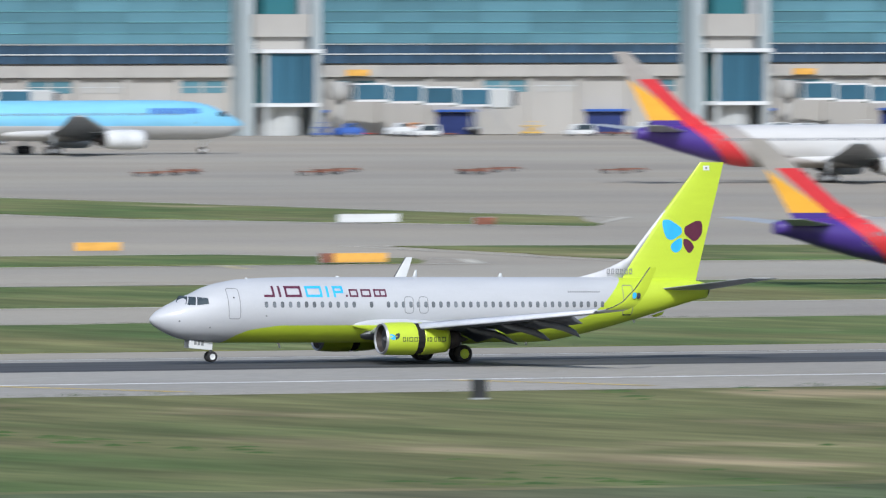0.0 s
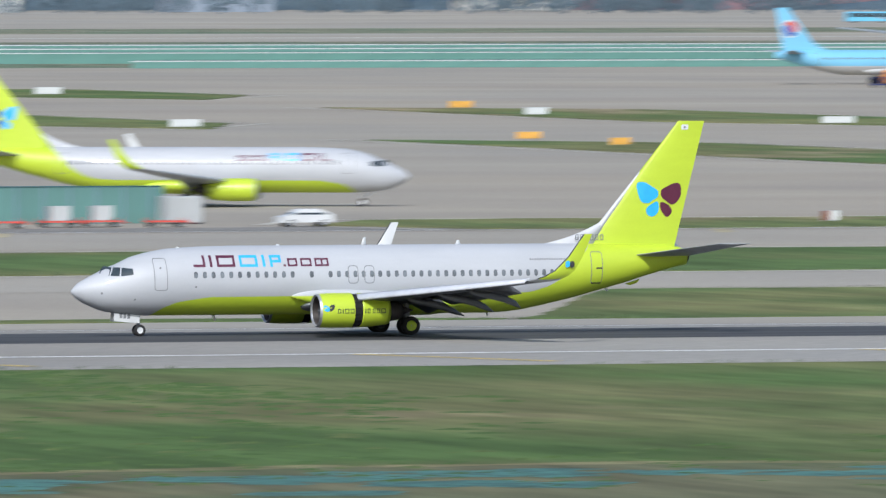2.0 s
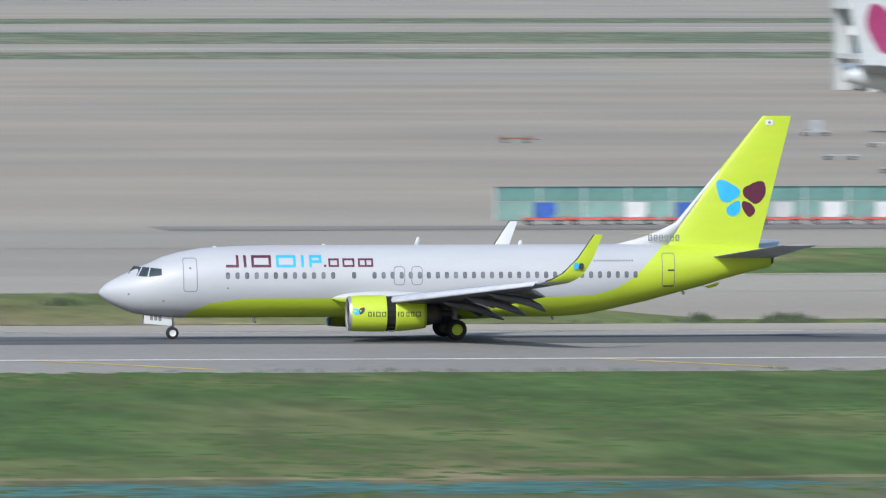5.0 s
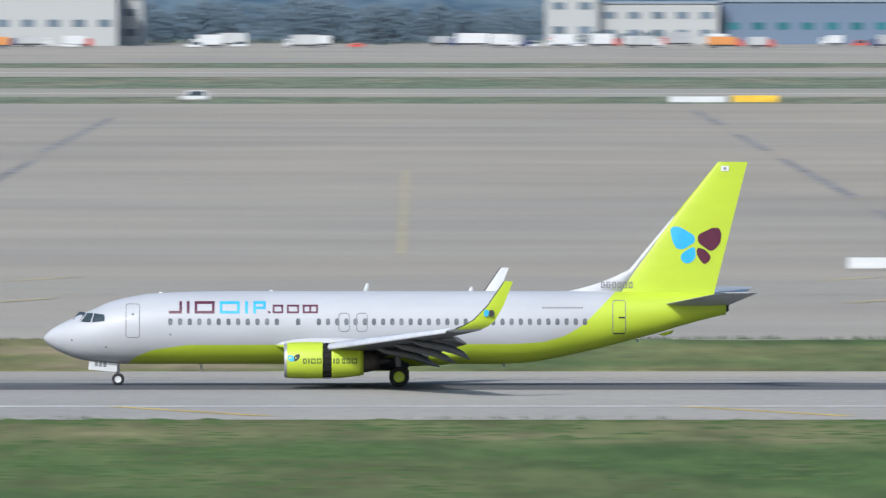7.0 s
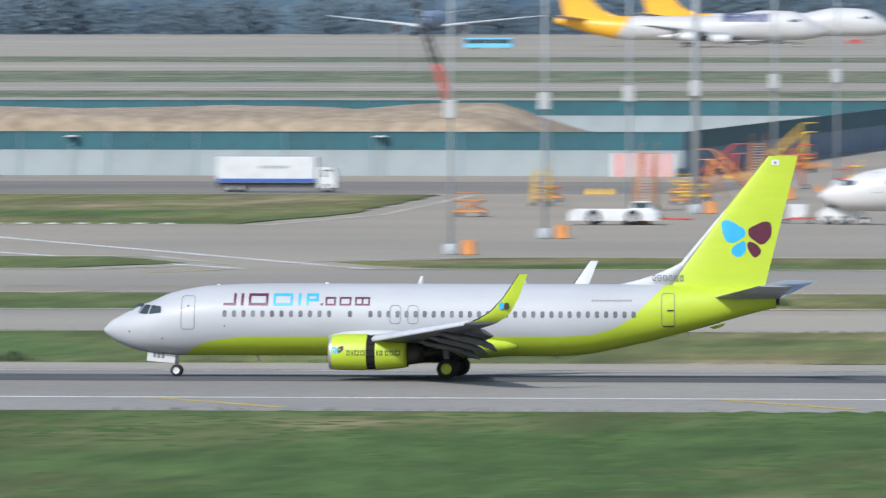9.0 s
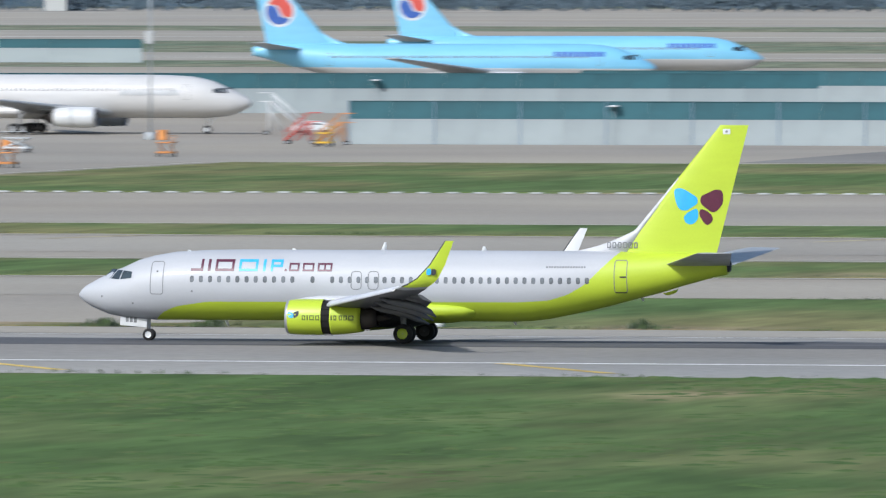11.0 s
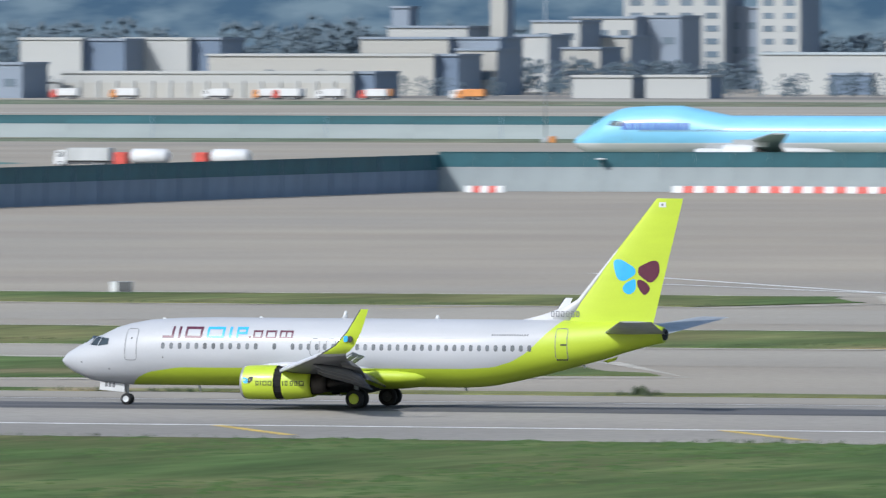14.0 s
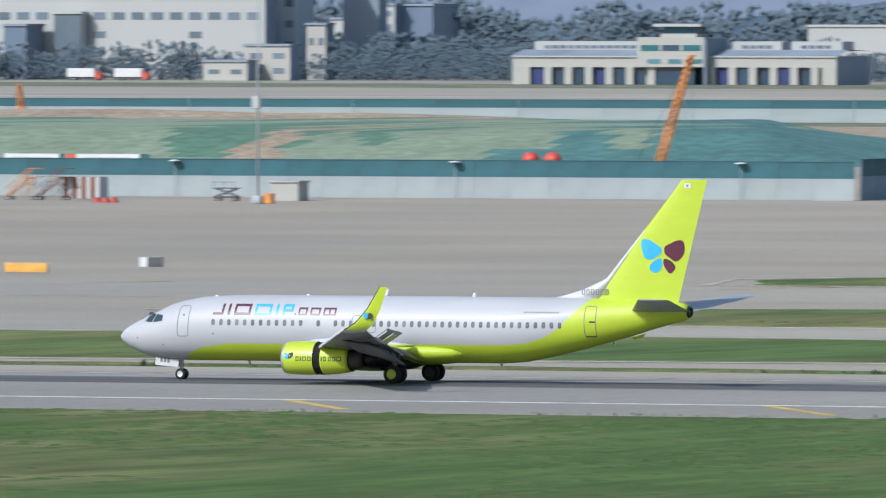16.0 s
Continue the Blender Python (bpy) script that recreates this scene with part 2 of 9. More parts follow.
LIME, SILVER = (0.475, 0.61, 0.034), (0.448, 0.466, 0.495)
MAROON, CYAN = (0.095, 0.014, 0.042), (0.04, 0.40, 0.85)
M = {
    "runway": pavement("runway_asphalt", (0.345, 0.338, 0.32), 0.0, 0.2),
    "heavy_rubber": surface("heavy_tyre_rubber", (0.052, 0.053, 0.058), 0.3, 0.9, 0, 0.6, 0.05, 0, (0.03, 0.8, 1)),
    "rubber": surface("tyre_rubber_streaks", (0.10, 0.10, 0.105), 0.35, 0.9, 0, 0.6, 0.05, 0, (0.04, 1.6, 1)),
    "apron": pavement("apron_concrete", (0.352, 0.326, 0.283), 7.5, 0.10),
    "taxi": pavement("taxiway_concrete", (0.36, 0.34, 0.30), 7.5, 0.1),
    "road": pavement("service_road_asphalt", (0.25, 0.245, 0.235), 0.0, 0.2),
    "seam": surface("tar_filled_seam", (0.255, 0.245, 0.23), 0.3, 0.9, 0, 0.4, 0.05),
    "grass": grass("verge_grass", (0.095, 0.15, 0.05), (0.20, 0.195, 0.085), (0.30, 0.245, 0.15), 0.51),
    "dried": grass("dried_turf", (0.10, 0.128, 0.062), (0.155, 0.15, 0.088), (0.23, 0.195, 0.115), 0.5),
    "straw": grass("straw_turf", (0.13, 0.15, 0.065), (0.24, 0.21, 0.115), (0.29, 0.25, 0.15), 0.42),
    # far grass: paler, greyer greens with distance haze mixed into the colours
    "grass_far": grass("hazed_field_grass", (0.15, 0.195, 0.13), (0.235, 0.225, 0.155), (0.30, 0.27, 0.20), 0.52),
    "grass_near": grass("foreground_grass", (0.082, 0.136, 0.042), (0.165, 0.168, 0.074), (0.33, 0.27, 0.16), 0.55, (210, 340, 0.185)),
    "tuft": surface("tall_weeds", (0.05, 0.085, 0.025), 0.4, 0.95, 0, 2.0, 0.3),
    "leafgreen": surface("leaf_green_paint", (0.10, 0.36, 0.12), 0.1, 0.4),
    "plum": surface("plum_paint", (0.28, 0.03, 0.12), 0.1, 0.4),
    "netting": surface("teal_erosion_netting", (0.05, 0.145, 0.12), 0.4, 0.8, 0, 0.8, 0.06),
    "bank_teal": surface("teal_bank_netting", (0.075, 0.185, 0.17), 0.2, 0.85, 0, 0.4, 0.04),
    "bank_green": surface("green_bank_netting", (0.10, 0.205, 0.135), 0.2, 0.85, 0, 0.4, 0.04),
    "netting_green": surface("green_erosion_netting", (0.225, 0.285, 0.195), 0.15, 0.85, 0, 0.4, 0.05),
    "sand": surface("excavated_sand", (0.36, 0.285, 0.20), 0.2, 0.95, 0, 0.5, 0.06, 0.4),
    "white_line": surface("white_runway_marking", (0.72, 0.72, 0.70), 0.15, 0.8, 0, 1.0, 0.1),
    "yellow_line": surface("yellow_taxi_marking", (0.62, 0.45, 0.10), 0.2, 0.8, 0, 1.0, 0.1),
    "pale_line": surface("pale_worn_marking", (0.50, 0.47, 0.40), 0.2, 0.85, 0, 0.6, 0.05),
    "faded_line": surface("faded_yellow_marking", (0.42, 0.36, 0.22), 0.2, 0.85, 0, 1.0, 0.1),
    "white": surface("white_painted_metal", (0.60, 0.62, 0.63), 0.06, 0.45, 0, 1.0, 0.15),
    "offwhite": surface("weathered_white_cladding", (0.42, 0.44, 0.445), 0.1, 0.6, 0, 0.5, 0.08, 0, (1, 1, 0.3), 0, 0.04),
    "beige": surface("beige_stone_cladding", (0.35, 0.34, 0.32), 0.1, 0.7, 0, 0.5, 0.06, 0.1, (1, 1, 0.4), 0, 0.05),
    "grey": surface("grey_painted_steel", (0.36, 0.38, 0.40), 0.1, 0.5, 0.2, 1.0, 0.2),
    "steel": surface("bare_aluminium", (0.42, 0.43, 0.45), 0.1, 0.42, 0.6, 1.5, 0.2),
    # near-black for the reverser slot: its inner shade is in the colour
    "void": surface("recess_shade_black", (0.008, 0.008, 0.009), 0.2, 0.9),
    "dark": surface("dark_recess", (0.03, 0.032, 0.036), 0.2, 0.6),
    "burnt": surface("heat_stained_metal", (0.05, 0.043, 0.04), 0.3, 0.55, 0.3),
    "charcoal": surface("charcoal_metal", (0.085, 0.09, 0.10), 0.25, 0.5, 0.3),
    "tyre": surface("black_rubber", (0.022, 0.022, 0.024), 0.2, 0.85, 0, 4.0, 0.6),
    "teal_glass": glass("teal_facade_glass", (0.032, 0.13, 0.155), 0.25, 0.3, 0.3),
    "ruled_glass": glass("pale_teal_curtain_glass", (0.085, 0.186, 0.23), 0.3, 0.15, 0.15),
    "pier_glass": glass("matt_teal_glazing", (0.036, 0.132, 0.155), 0.6, 0.3, 0.08),
    "concrete_grey": surface("grey_concrete_wall", (0.34, 0.34, 0.33), 0.15, 0.8, 0, 0.5, 0.08),
    "dark_glass": glass("dark_band_glass", (0.03, 0.06, 0.10)),
    "blue_glass": glass("deep_blue_glass", (0.032, 0.092, 0.14), 0.3, 0.3, 0.25),
    "aqua_glass": glass("pale_aqua_glass", (0.14, 0.33, 0.36), 0.12, 0.12),
    "window": surface("cabin_window_pane", (0.15, 0.165, 0.18), 0.25, 0.12, 0, 2.0, 0.5),
    "cockpit": surface("cockpit_glass", (0.04, 0.055, 0.065), 0.3, 0.06, 0, 1.0, 0.3),
    "seal": surface("door_seal_grey", (0.20, 0.21, 0.22), 0.1, 0.7),
    "lime": livery("lime_paint", LIME, []),
    "lime_text": surface("olive_lettering", (0.07, 0.10, 0.03), 0.1, 0.5),
    "maroon": surface("maroon_paint", MAROON, 0.08, 0.4, 0, 3.0, 0.3, 0, (1, 1, 1), 0.3),
    "cyan": surface("cyan_paint", CYAN, 0.06, 0.4, 0, 3.0, 0.3, 0, (1, 1, 1), 0.3),
    "rose": surface("faded_rose_paint", (0.36, 0.29, 0.32), 0.1, 0.5),
    "red": surface("red_paint", (0.56, 0.08, 0.06), 0.12, 0.5, 0, 1.5, 0.2),
    "orange": surface("orange_paint", (0.60, 0.25, 0.07), 0.14, 0.55, 0, 1.5, 0.2),
    "amber": surface("amber_sign_face", (0.66, 0.36, 0.07), 0.12, 0.6, 0, 1.5, 0.2),
    "far_window": glass("far_window_glass", (0.13, 0.17, 0.21), 0.2, 0.2, 0.3),
    "pole": surface("galvanised_mast", (0.36, 0.395, 0.42), 0.1, 0.6, 0, 0.5, 0.1),
    "yellow": surface("yellow_paint", (0.75, 0.47, 0.04), 0.14, 0.55, 0, 1.5, 0.2),
    "blue": surface("blue_paint", (0.04, 0.11, 0.40), 0.12, 0.5, 0, 1.5, 0.2),
    "sky_blue": surface("sky_blue_paint", (0.16, 0.50, 0.72), 0.1, 0.5, 0, 1.5, 0.2),
    "navy": surface("navy_paint", (0.02, 0.035, 0.14), 0.12, 0.5, 0, 1.5, 0.2),
    "rust": surface("rusty_frame", (0.20, 0.08, 0.05), 0.3, 0.8, 0, 2.0, 0.3),
    "fence_green": surface("green_sheet_fence", (0.095, 0.205, 0.19), 0.14, 0.6, 0, 0.8, 0.12, 0, (1, 1, 1), 0, 0.08),
    "fence_green_light": surface("pale_green_mesh_fence", (0.16, 0.275, 0.255), 0.14, 0.6, 0, 0.8, 0.12, 0, (1, 1, 1), 0, 0.1),
    "fence_teal": surface("dark_teal_sheet_fence", (0.022, 0.092, 0.115), 0.2, 0.65, 0, 0.6, 0.1, 0, (1, 1, 1), 0, 0.1),
    "fence_grey": surface("pale_grey_sheet_fence", (0.29, 0.335, 0.35), 0.1, 0.6, 0, 0.6, 0.08, 0, (1, 1, 1), 0, 0.05),
    # slate for fence posts and, as painted shade, for fences facing +x
    "fence_slate": surface("slate_posts_and_fence_shade", (0.16, 0.22, 0.30), 0.14, 0.6, 0, 0.6, 0.1, 0, (1, 1, 1), 0, 0.06),
    "wall_far": surface("far_white_wall", (0.40, 0.415, 0.41), 0.08, 0.8, 0, 0.1, 0.02),
    "wall_cream": surface("far_cream_wall", (0.39, 0.39, 0.365), 0.08, 0.8, 0, 0.1, 0.02),
    # grey walls, and the shaded right sides of pale far buildings
    "wall_grey": surface("far_grey_wall_and_shade", (0.22, 0.265, 0.325), 0.1, 0.8, 0, 0.1, 0.02),
    "roof_brown": surface("far_maroon_roof", (0.20, 0.13, 0.15), 0.15, 0.8, 0, 0.1, 0.02),
    "link_steel": surface("pale_blue_grey_steel", (0.30, 0.345, 0.365), 0.1, 0.6, 0, 0.5, 0.1),
    "barrier_teal": surface("teal_barrier_sheet", (0.11, 0.24, 0.21), 0.12, 0.7, 0, 0.5, 0.1),
    # blue walls, and painted shade on the sides of white far halls
    "wall_blue": surface("far_blue_wall_and_shade", (0.13, 0.18, 0.255), 0.12, 0.7, 0, 0.1, 0.02),
    "hangar_blue": surface("pale_blue_corrugated_wall", (0.36, 0.415, 0.45), 0.08, 0.7, 0, 0.5, 0.02, 0, (6, 1, 0.02)),
    # tree green shifted to slate blue: distance haze is in the colour
    "leaf": surface("haze_blue_foliage", (0.08, 0.122, 0.155), 0.2, 0.9, 0, 0.5, 0.1, 0, (1, 1, 1), 0, 0.25),
}

def tussock():
    """Grass tufts whose hue runs from dark green to straw, tuft by tuft."""
    m, n, l, b = shader("grass_tussock")
    geo, ramp = n.new("ShaderNodeNewGeometry"), n.new("ShaderNodeValToRGB")
    stops = ramp.color_ramp.elements
    stops[0].color, stops[1].color = rgb((0.066, 0.115, 0.037)), rgb((0.115, 0.142, 0.055))
    stops.new(0.7).color = rgb((0.084, 0.136, 0.043))
    l.new(geo.outputs["Random Per Island"], ramp.inputs["Fac"])
    grain, _ = noise_ramp(n, l, (1, 1, 1), 3.0, (0.8,) * 3, (1.15,) * 3)
    l.new(mix(n, l, 1.0, ramp.outputs["Color"], grain, "MULTIPLY"), b.inputs["Base Color"])
    b.inputs["Roughness"].default_value, b.inputs["Specular IOR Level"].default_value = 0.95, 0.1
    return m


M["tussock"] = tussock()
# foliage normals are bent up and towards the camera to lift its shaded facets
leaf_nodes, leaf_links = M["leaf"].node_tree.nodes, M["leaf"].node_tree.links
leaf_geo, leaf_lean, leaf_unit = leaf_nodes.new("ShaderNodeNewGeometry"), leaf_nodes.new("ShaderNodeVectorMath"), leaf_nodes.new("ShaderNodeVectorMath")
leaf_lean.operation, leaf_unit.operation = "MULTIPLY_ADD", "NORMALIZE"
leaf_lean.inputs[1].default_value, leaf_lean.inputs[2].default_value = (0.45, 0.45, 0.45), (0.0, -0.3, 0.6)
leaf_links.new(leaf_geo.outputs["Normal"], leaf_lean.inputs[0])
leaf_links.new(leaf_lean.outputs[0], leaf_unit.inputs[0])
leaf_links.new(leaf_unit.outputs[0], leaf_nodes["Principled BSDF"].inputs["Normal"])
for key in ("leaf", "tuft"):
    sheen = M[key].node_tree.nodes["Principled BSDF"].inputs
    sheen["Sheen Weight"].default_value, sheen["Sheen Roughness"].default_value = 0.35, 0.6
    sheen["Specular IOR Level"].default_value = 0.1
M["ring_blue"] = surface("faded_navy_paint", (0.11, 0.125, 0.24), 0.1, 0.5)


# ---- mesh helpers ----
def part(name, bm, material, parent=None, label="", smooth=False):
    """One mesh object out of a bmesh; material may be a list."""
    me = bpy.data.meshes.new(name)
    bmesh.ops.recalc_face_normals(bm, faces=bm.faces[:])
    if smooth:
        for f in bm.faces:
            f.smooth = len(f.verts) < 5
    bm.to_mesh(me)
    bm.free()
    for m in material if isinstance(material, (list, tuple)) else [material]:
        me.materials.append(m)
    ob = new(name, me)
    ob.parent = parent
    if label:
        ob["label"] = label
    return ob


def again(ob, m, parent=None):
    """The same part once more: an object of its own on the same mesh."""
    o = ob.copy()
    scene.collection.objects.link(o)
    o.parent = parent or ob.parent
    o.matrix_basis = m
    return o


def thing(name, m, label, category, group="", kind=""):
    ob = new(name)
    ob.empty_display_size = 0.2
    ob.matrix_basis = m
    return tagged(ob, label, category, group, kind)


def quad(bm, pts, mat=0):
    f = bm.faces.new([bm.verts.new(p) for p in pts])
    f.material_index = mat
    return f


def box(bm, x0, x1, y0, y1, z0, z1, mat=0, bevel=0.0):
    vs = [bm.verts.new((x, y, z)) for z in (z0, z1) for x, y in ((x0, y0), (x1, y0), (x1, y1), (x0, y1))]
    fs = [bm.faces.new([vs[i] for i in q]) for q in ((3, 2, 1, 0), (4, 5, 6, 7), (0, 1, 5, 4), (1, 2, 6, 5), (2, 3, 7, 6), (3, 0, 4, 7))]
    for f in fs:
        f.material_index = mat
    if bevel:
        es = list({e for f in fs for e in f.edges})
        bmesh.ops.bevel(bm, geom=es, offset=bevel, segments=1, affect="EDGES")
    return vs


def rings(bm, sections, cap=True, mat=0, closed=True):
    """A skin over sections of equal length."""
    vv = [[bm.verts.new(p) for p in s] for s in sections]
    k = len(vv[0])
    for a, b in zip(vv, vv[1:]):
        for i in range(k if closed else k - 1):
            f = bm.faces.new((a[i], a[(i + 1) % k], b[(i + 1) % k], b[i]))
            f.material_index, f.smooth = mat, True
    if cap:
        for s in (vv[0][::-1], vv[-1]):
            f = bm.faces.new(s)
            f.material_index = mat
    return vv


def tube(bm, a, b, r0, r1=None, n=8, mat=0, cap=True):
    a, b = Vector(a), Vector(b)
    d = (b - a).normalized()
    u = d.orthogonal().normalized()
    w = d.cross(u)
    r1 = r0 if r1 is None else r1
    circ = [(math.cos(2 * math.pi * i / n), math.sin(2 * math.pi * i / n)) for i in range(n)]
    rings(bm, [[p + r * (c * u + s * w) for c, s in circ] for p, r in ((a, r0), (b, r1))], cap, mat)


def lathe(bm, axis_points, n=24, mat=0, centre=(0, 0), squash=0.0, cap=False):
    """Turned about the x axis: (x, radius) points. squash flattens the underside."""
    cy, cz = centre
    secs = []
    for x, r in axis_points:
        ring = []
        for i in range(n):
            a = 2 * math.pi * i / n
            y, z = r * math.sin(a), r * math.cos(a)
            ring.append((x, cy + y, cz + (z * (1 - squash) if z < 0 else z)))
        secs.append(ring)
    rings(bm, secs, cap, mat)


def wheel(bm, x, y, z, r, w, mats=(0, 1)):
    """A tyre with rounded shoulders and a dished hub, its axle along y."""
    prof = [(-w / 2, r * 0.55), (-w / 2, r * 0.86), (-w * 0.36, r * 0.97), (0, r), (w * 0.36, r * 0.97), (w / 2, r * 0.86), (w / 2, r * 0.55)]
    n = 20
    secs = [[(x + rr * math.cos(2 * math.pi * i / n), y + dy, z + rr * math.sin(2 * math.pi * i / n)) for i in range(n)] for dy, rr in prof]
    rings(bm, secs, False, mats[0])
    for s in (-1, 1):
        hub = [[(x + rr * math.cos(2 * math.pi * i / n), y + s * dy, z + rr * math.sin(2 * math.pi * i / n)) for i in range(n)]
               for dy, rr in ((w / 2, r * 0.55), (w * 0.34, r * 0.46), (w * 0.4, r * 0.2), (w * 0.4, 0.02))]
        rings(bm, hub, False, mats[1])


def slab(name, pts, z, material, label="", category="", thick=0.0, kind="structure", parent=None):
    """A flat piece of ground, outlined by (x, y) points."""
    bm = bmesh.new()
    vs = [bm.verts.new((x, y, z)) for x, y in pts]
    f = bm.faces.new(vs)
    if thick:
        r = bmesh.ops.extrude_face_region(bm, geom=[f])
        bmesh.ops.translate(bm, verts=[v for v in r["geom"] if isinstance(v, bmesh.types.BMVert)], vec=(0, 0, -thick))
    bmesh.ops.triangulate(bm, faces=bm.faces[:])
    ob = part(name, bm, material, parent)
    return ob if parent else tagged(ob, label, category, kind=kind)


ROLL = [
    (0, 378.59), (0.5, 346.54), (1, 315.05), (1.5, 284.12), (2, 253.74), (2.5, 223.89),
    (3, 194.58), (3.5, 165.79), (4, 137.53), (4.5, 109.80), (5, 82.58), (5.5, 55.89),
    (6, 29.73), (6.5, 4.10), (7, -21.00), (7.5, -45.56), (8, -69.58), (8.5, -93.06),
    (9, -115.99), (9.5, -138.37), (10, -160.21), (10.5, -181.50), (11, -202.23), (11.5, -222.43),
    (12, -242.07), (12.5, -261.19), (13, -279.77), (13.5, -297.84), (14, -315.40), (14.5, -332.47),
    (15, -349.07), (15.5, -365.22), (16, -380.95)
]
# ---- ground ----
def build_ground():
    bm = bmesh.new()
    xs = [-9000, -3000, -1500, -700, 0, 700, 1500, 3000, 9000]
    ys = [-6000, -500, 200, 500, 700, 768.5, 852, 1200, 1800, 2500, 3500, 5200, 12000]
    vv = [[bm.verts.new((x, y, -0.72)) for x in xs] for y in ys]
    for i in range(len(ys) - 1):
        for j in range(len(xs) - 1):
            f = bm.faces.new((vv[i][j], vv[i][j + 1], vv[i + 1][j + 1], vv[i + 1][j]))
            # beyond the runway the sheet takes the haze-paled grass
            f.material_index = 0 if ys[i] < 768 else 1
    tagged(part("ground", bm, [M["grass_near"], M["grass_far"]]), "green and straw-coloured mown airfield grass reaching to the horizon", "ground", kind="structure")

    # runway with a crowned cross-section and paved shoulders
    bm = bmesh.new()
    prof = [(767.5, -0.70), (768.5, -0.60), (776.0, -0.46), (791.0, -0.22), (806.4, 0.0), (821.0, -0.22), (836.5, -0.46), (856.0, -0.62), (857.0, -0.70)]
    xs = [-2600 + 200 * k for k in range(27)]
    rows = [[bm.verts.new((x, y, z)) for x in xs] for y, z in prof]
    for a, b in zip(rows, rows[1:]):
        for i in range(len(xs) - 1):
            bm.faces.new((a[i], a[i + 1], b[i + 1], b[i]))
    tagged(part("runway", bm, M["runway"]), "grey asphalt runway with dark rubber streaks and paved shoulders", "runway", kind="structure")

    def crown(y):
        return float(np.interp(y, [p[0] for p in prof], [p[1] for p in prof]))

    def strip(name, y0, y1, mat, label, x0=-2600, x1=2600, lift=0.008):
        bm = bmesh.new()
        ys = [y0] + [p[0] for p in prof if y0 < p[0] < y1] + [y1]
        for a, b in zip(ys, ys[1:]):
            quad(bm, [(x0, a, crown(a) + lift), (x1, a, crown(a) + lift), (x1, b, crown(b) + lift), (x0, b, crown(b) + lift)])
        tagged(part(name, bm, mat), label, "runway marking", kind="structure")

    strip("rubber_deposit", 800.5, 815.5, M["rubber"], "grey tyre rubber worn along the runway's middle", -2600, 60)
    for x0, x1, y0, y1 in ((60, 150, 799.5, 816.5), (150, 230, 798.5, 818.5), (230, 1200, 797.5, 820.5)):
        strip("rubber_deposit", y0, y1, M["heavy_rubber" if x0 > 100 else "rubber"], "black tyre rubber worn into the touchdown zone", x0, x1)
    strip("edge_line", 780.0, 780.9, M["white_line"], "white painted side stripe along the runway edge", lift=0.016)
    strip("edge_line", 831.5, 832.4, M["white_line"], "white painted side stripe along the runway edge", lift=0.016)
    strip("pale_shoulder", 836.0, 855.0, M["taxi"], "pale concrete shoulder beside the runway", lift=0.012)
    for k in range(-16, 17):
        x0 = -17 + 31 * k
        bm = bmesh.new()
        quad(bm, [(x0, 780.0, crown(780) + 0.02), (x0 + 0.9, 780.0, crown(780) + 0.02), (x0 + 9.4, 769.4, crown(769.4) + 0.02), (x0 + 8.5, 769.4, crown(769.4) + 0.02)])
        tagged(part("shoulder_stripe", bm, M["yellow_line"]), "yellow diagonal stripe painted across the runway shoulder", "road marking", "shoulder stripes", "structure")

    # concrete beyond the runway: taxiways and aprons in one plate, grass islands on it
    slab("apron", [(-1150, 858), (1500, 858), (1500, 2520), (-1150, 2520)], -0.64, M["apron"], "pale concrete aircraft apron with slab joints and stains", "apron")
    slab("taxiway", [(-2600, 2655), (2600, 2655), (2600, 2835), (-2600, 2835)], -0.68, M["taxi"], "far pale concrete taxiway strip", "taxiway")
    slab("taxiway", [(-2600, 3135), (2600, 3135), (2600, 3400), (-450, 3400), (-2600, 3750)], -0.68, M["taxi"], "far pale concrete taxiway strip", "taxiway")
    slab("taxiway", [(-2600, 3905), (-450, 3583), (2600, 3583), (2600, 4500), (-2600, 4500)], -0.68, M["taxi"], "far pale concrete taxiway strip", "taxiway")
    slab("taxiway", [(-800, 4500), (-270, 4500), (-270, 4735), (-800, 4735)], -0.68, M["taxi"], "far pale apron behind the cargo aircraft", "taxiway")
    slab("far_road", [(-2600, 4010), (-1200, 3800), (-1200, 3920), (-2600, 4130)], -0.67, M["road"], "grey asphalt road before the far buildings", "road")
    for y0, y1 in ((931, 976), (1058, 1110)):
        slab("taxiway", [(-1100, y0), (900, y0), (900, y1), (-1100, y1)], -0.625, M["taxi"], "pale concrete taxiway alongside the runway", "taxiway")

    for y0, y1 in ((2718, 2728), (3250, 3262)):
        slab("far_edge_line", [(-2600, y0), (2600, y0), (2600, y1), (-2600, y1)], -0.66, M["pale_line"], "pale painted line along a far taxiway", "road marking")
    count = []

    def turf(pts):
        count.append(1)
        z = -0.60 + 0.004 * len(count)
        edge = []
        for (ax, ay), (bx, by) in zip(pts, pts[1:] + pts[:1]):
            k = max(1, int(math.hypot(bx - ax, by - ay) / 5))
            for i in range(k):
                x, y = ax + (bx - ax) * i / k, ay + (by - ay) * i / k
                edge.append((x + 1.2 * noise.noise((x * 0.2, y * 0.2, 1.5)), y + 2.2 * noise.noise((x * 0.12, y * 0.12, 4.5)) + 1.1 * noise.noise((x * 0.5, y * 0.5, 8.5))))
        slab("grass_island", edge, z, M["grass"], "strip of mown grass between taxiways", "grass verge", 0.2)
        if max(p[1] for p in pts) > 930:
            # the pale shoulder line painted round the island
            cx, cy = sum(p[0] for p in pts) / len(pts), sum(p[1] for p in pts) / len(pts)
            grown = [(x + math.copysign(4, x - cx), y + math.copysign(4, y - cy)) for x, y in pts]
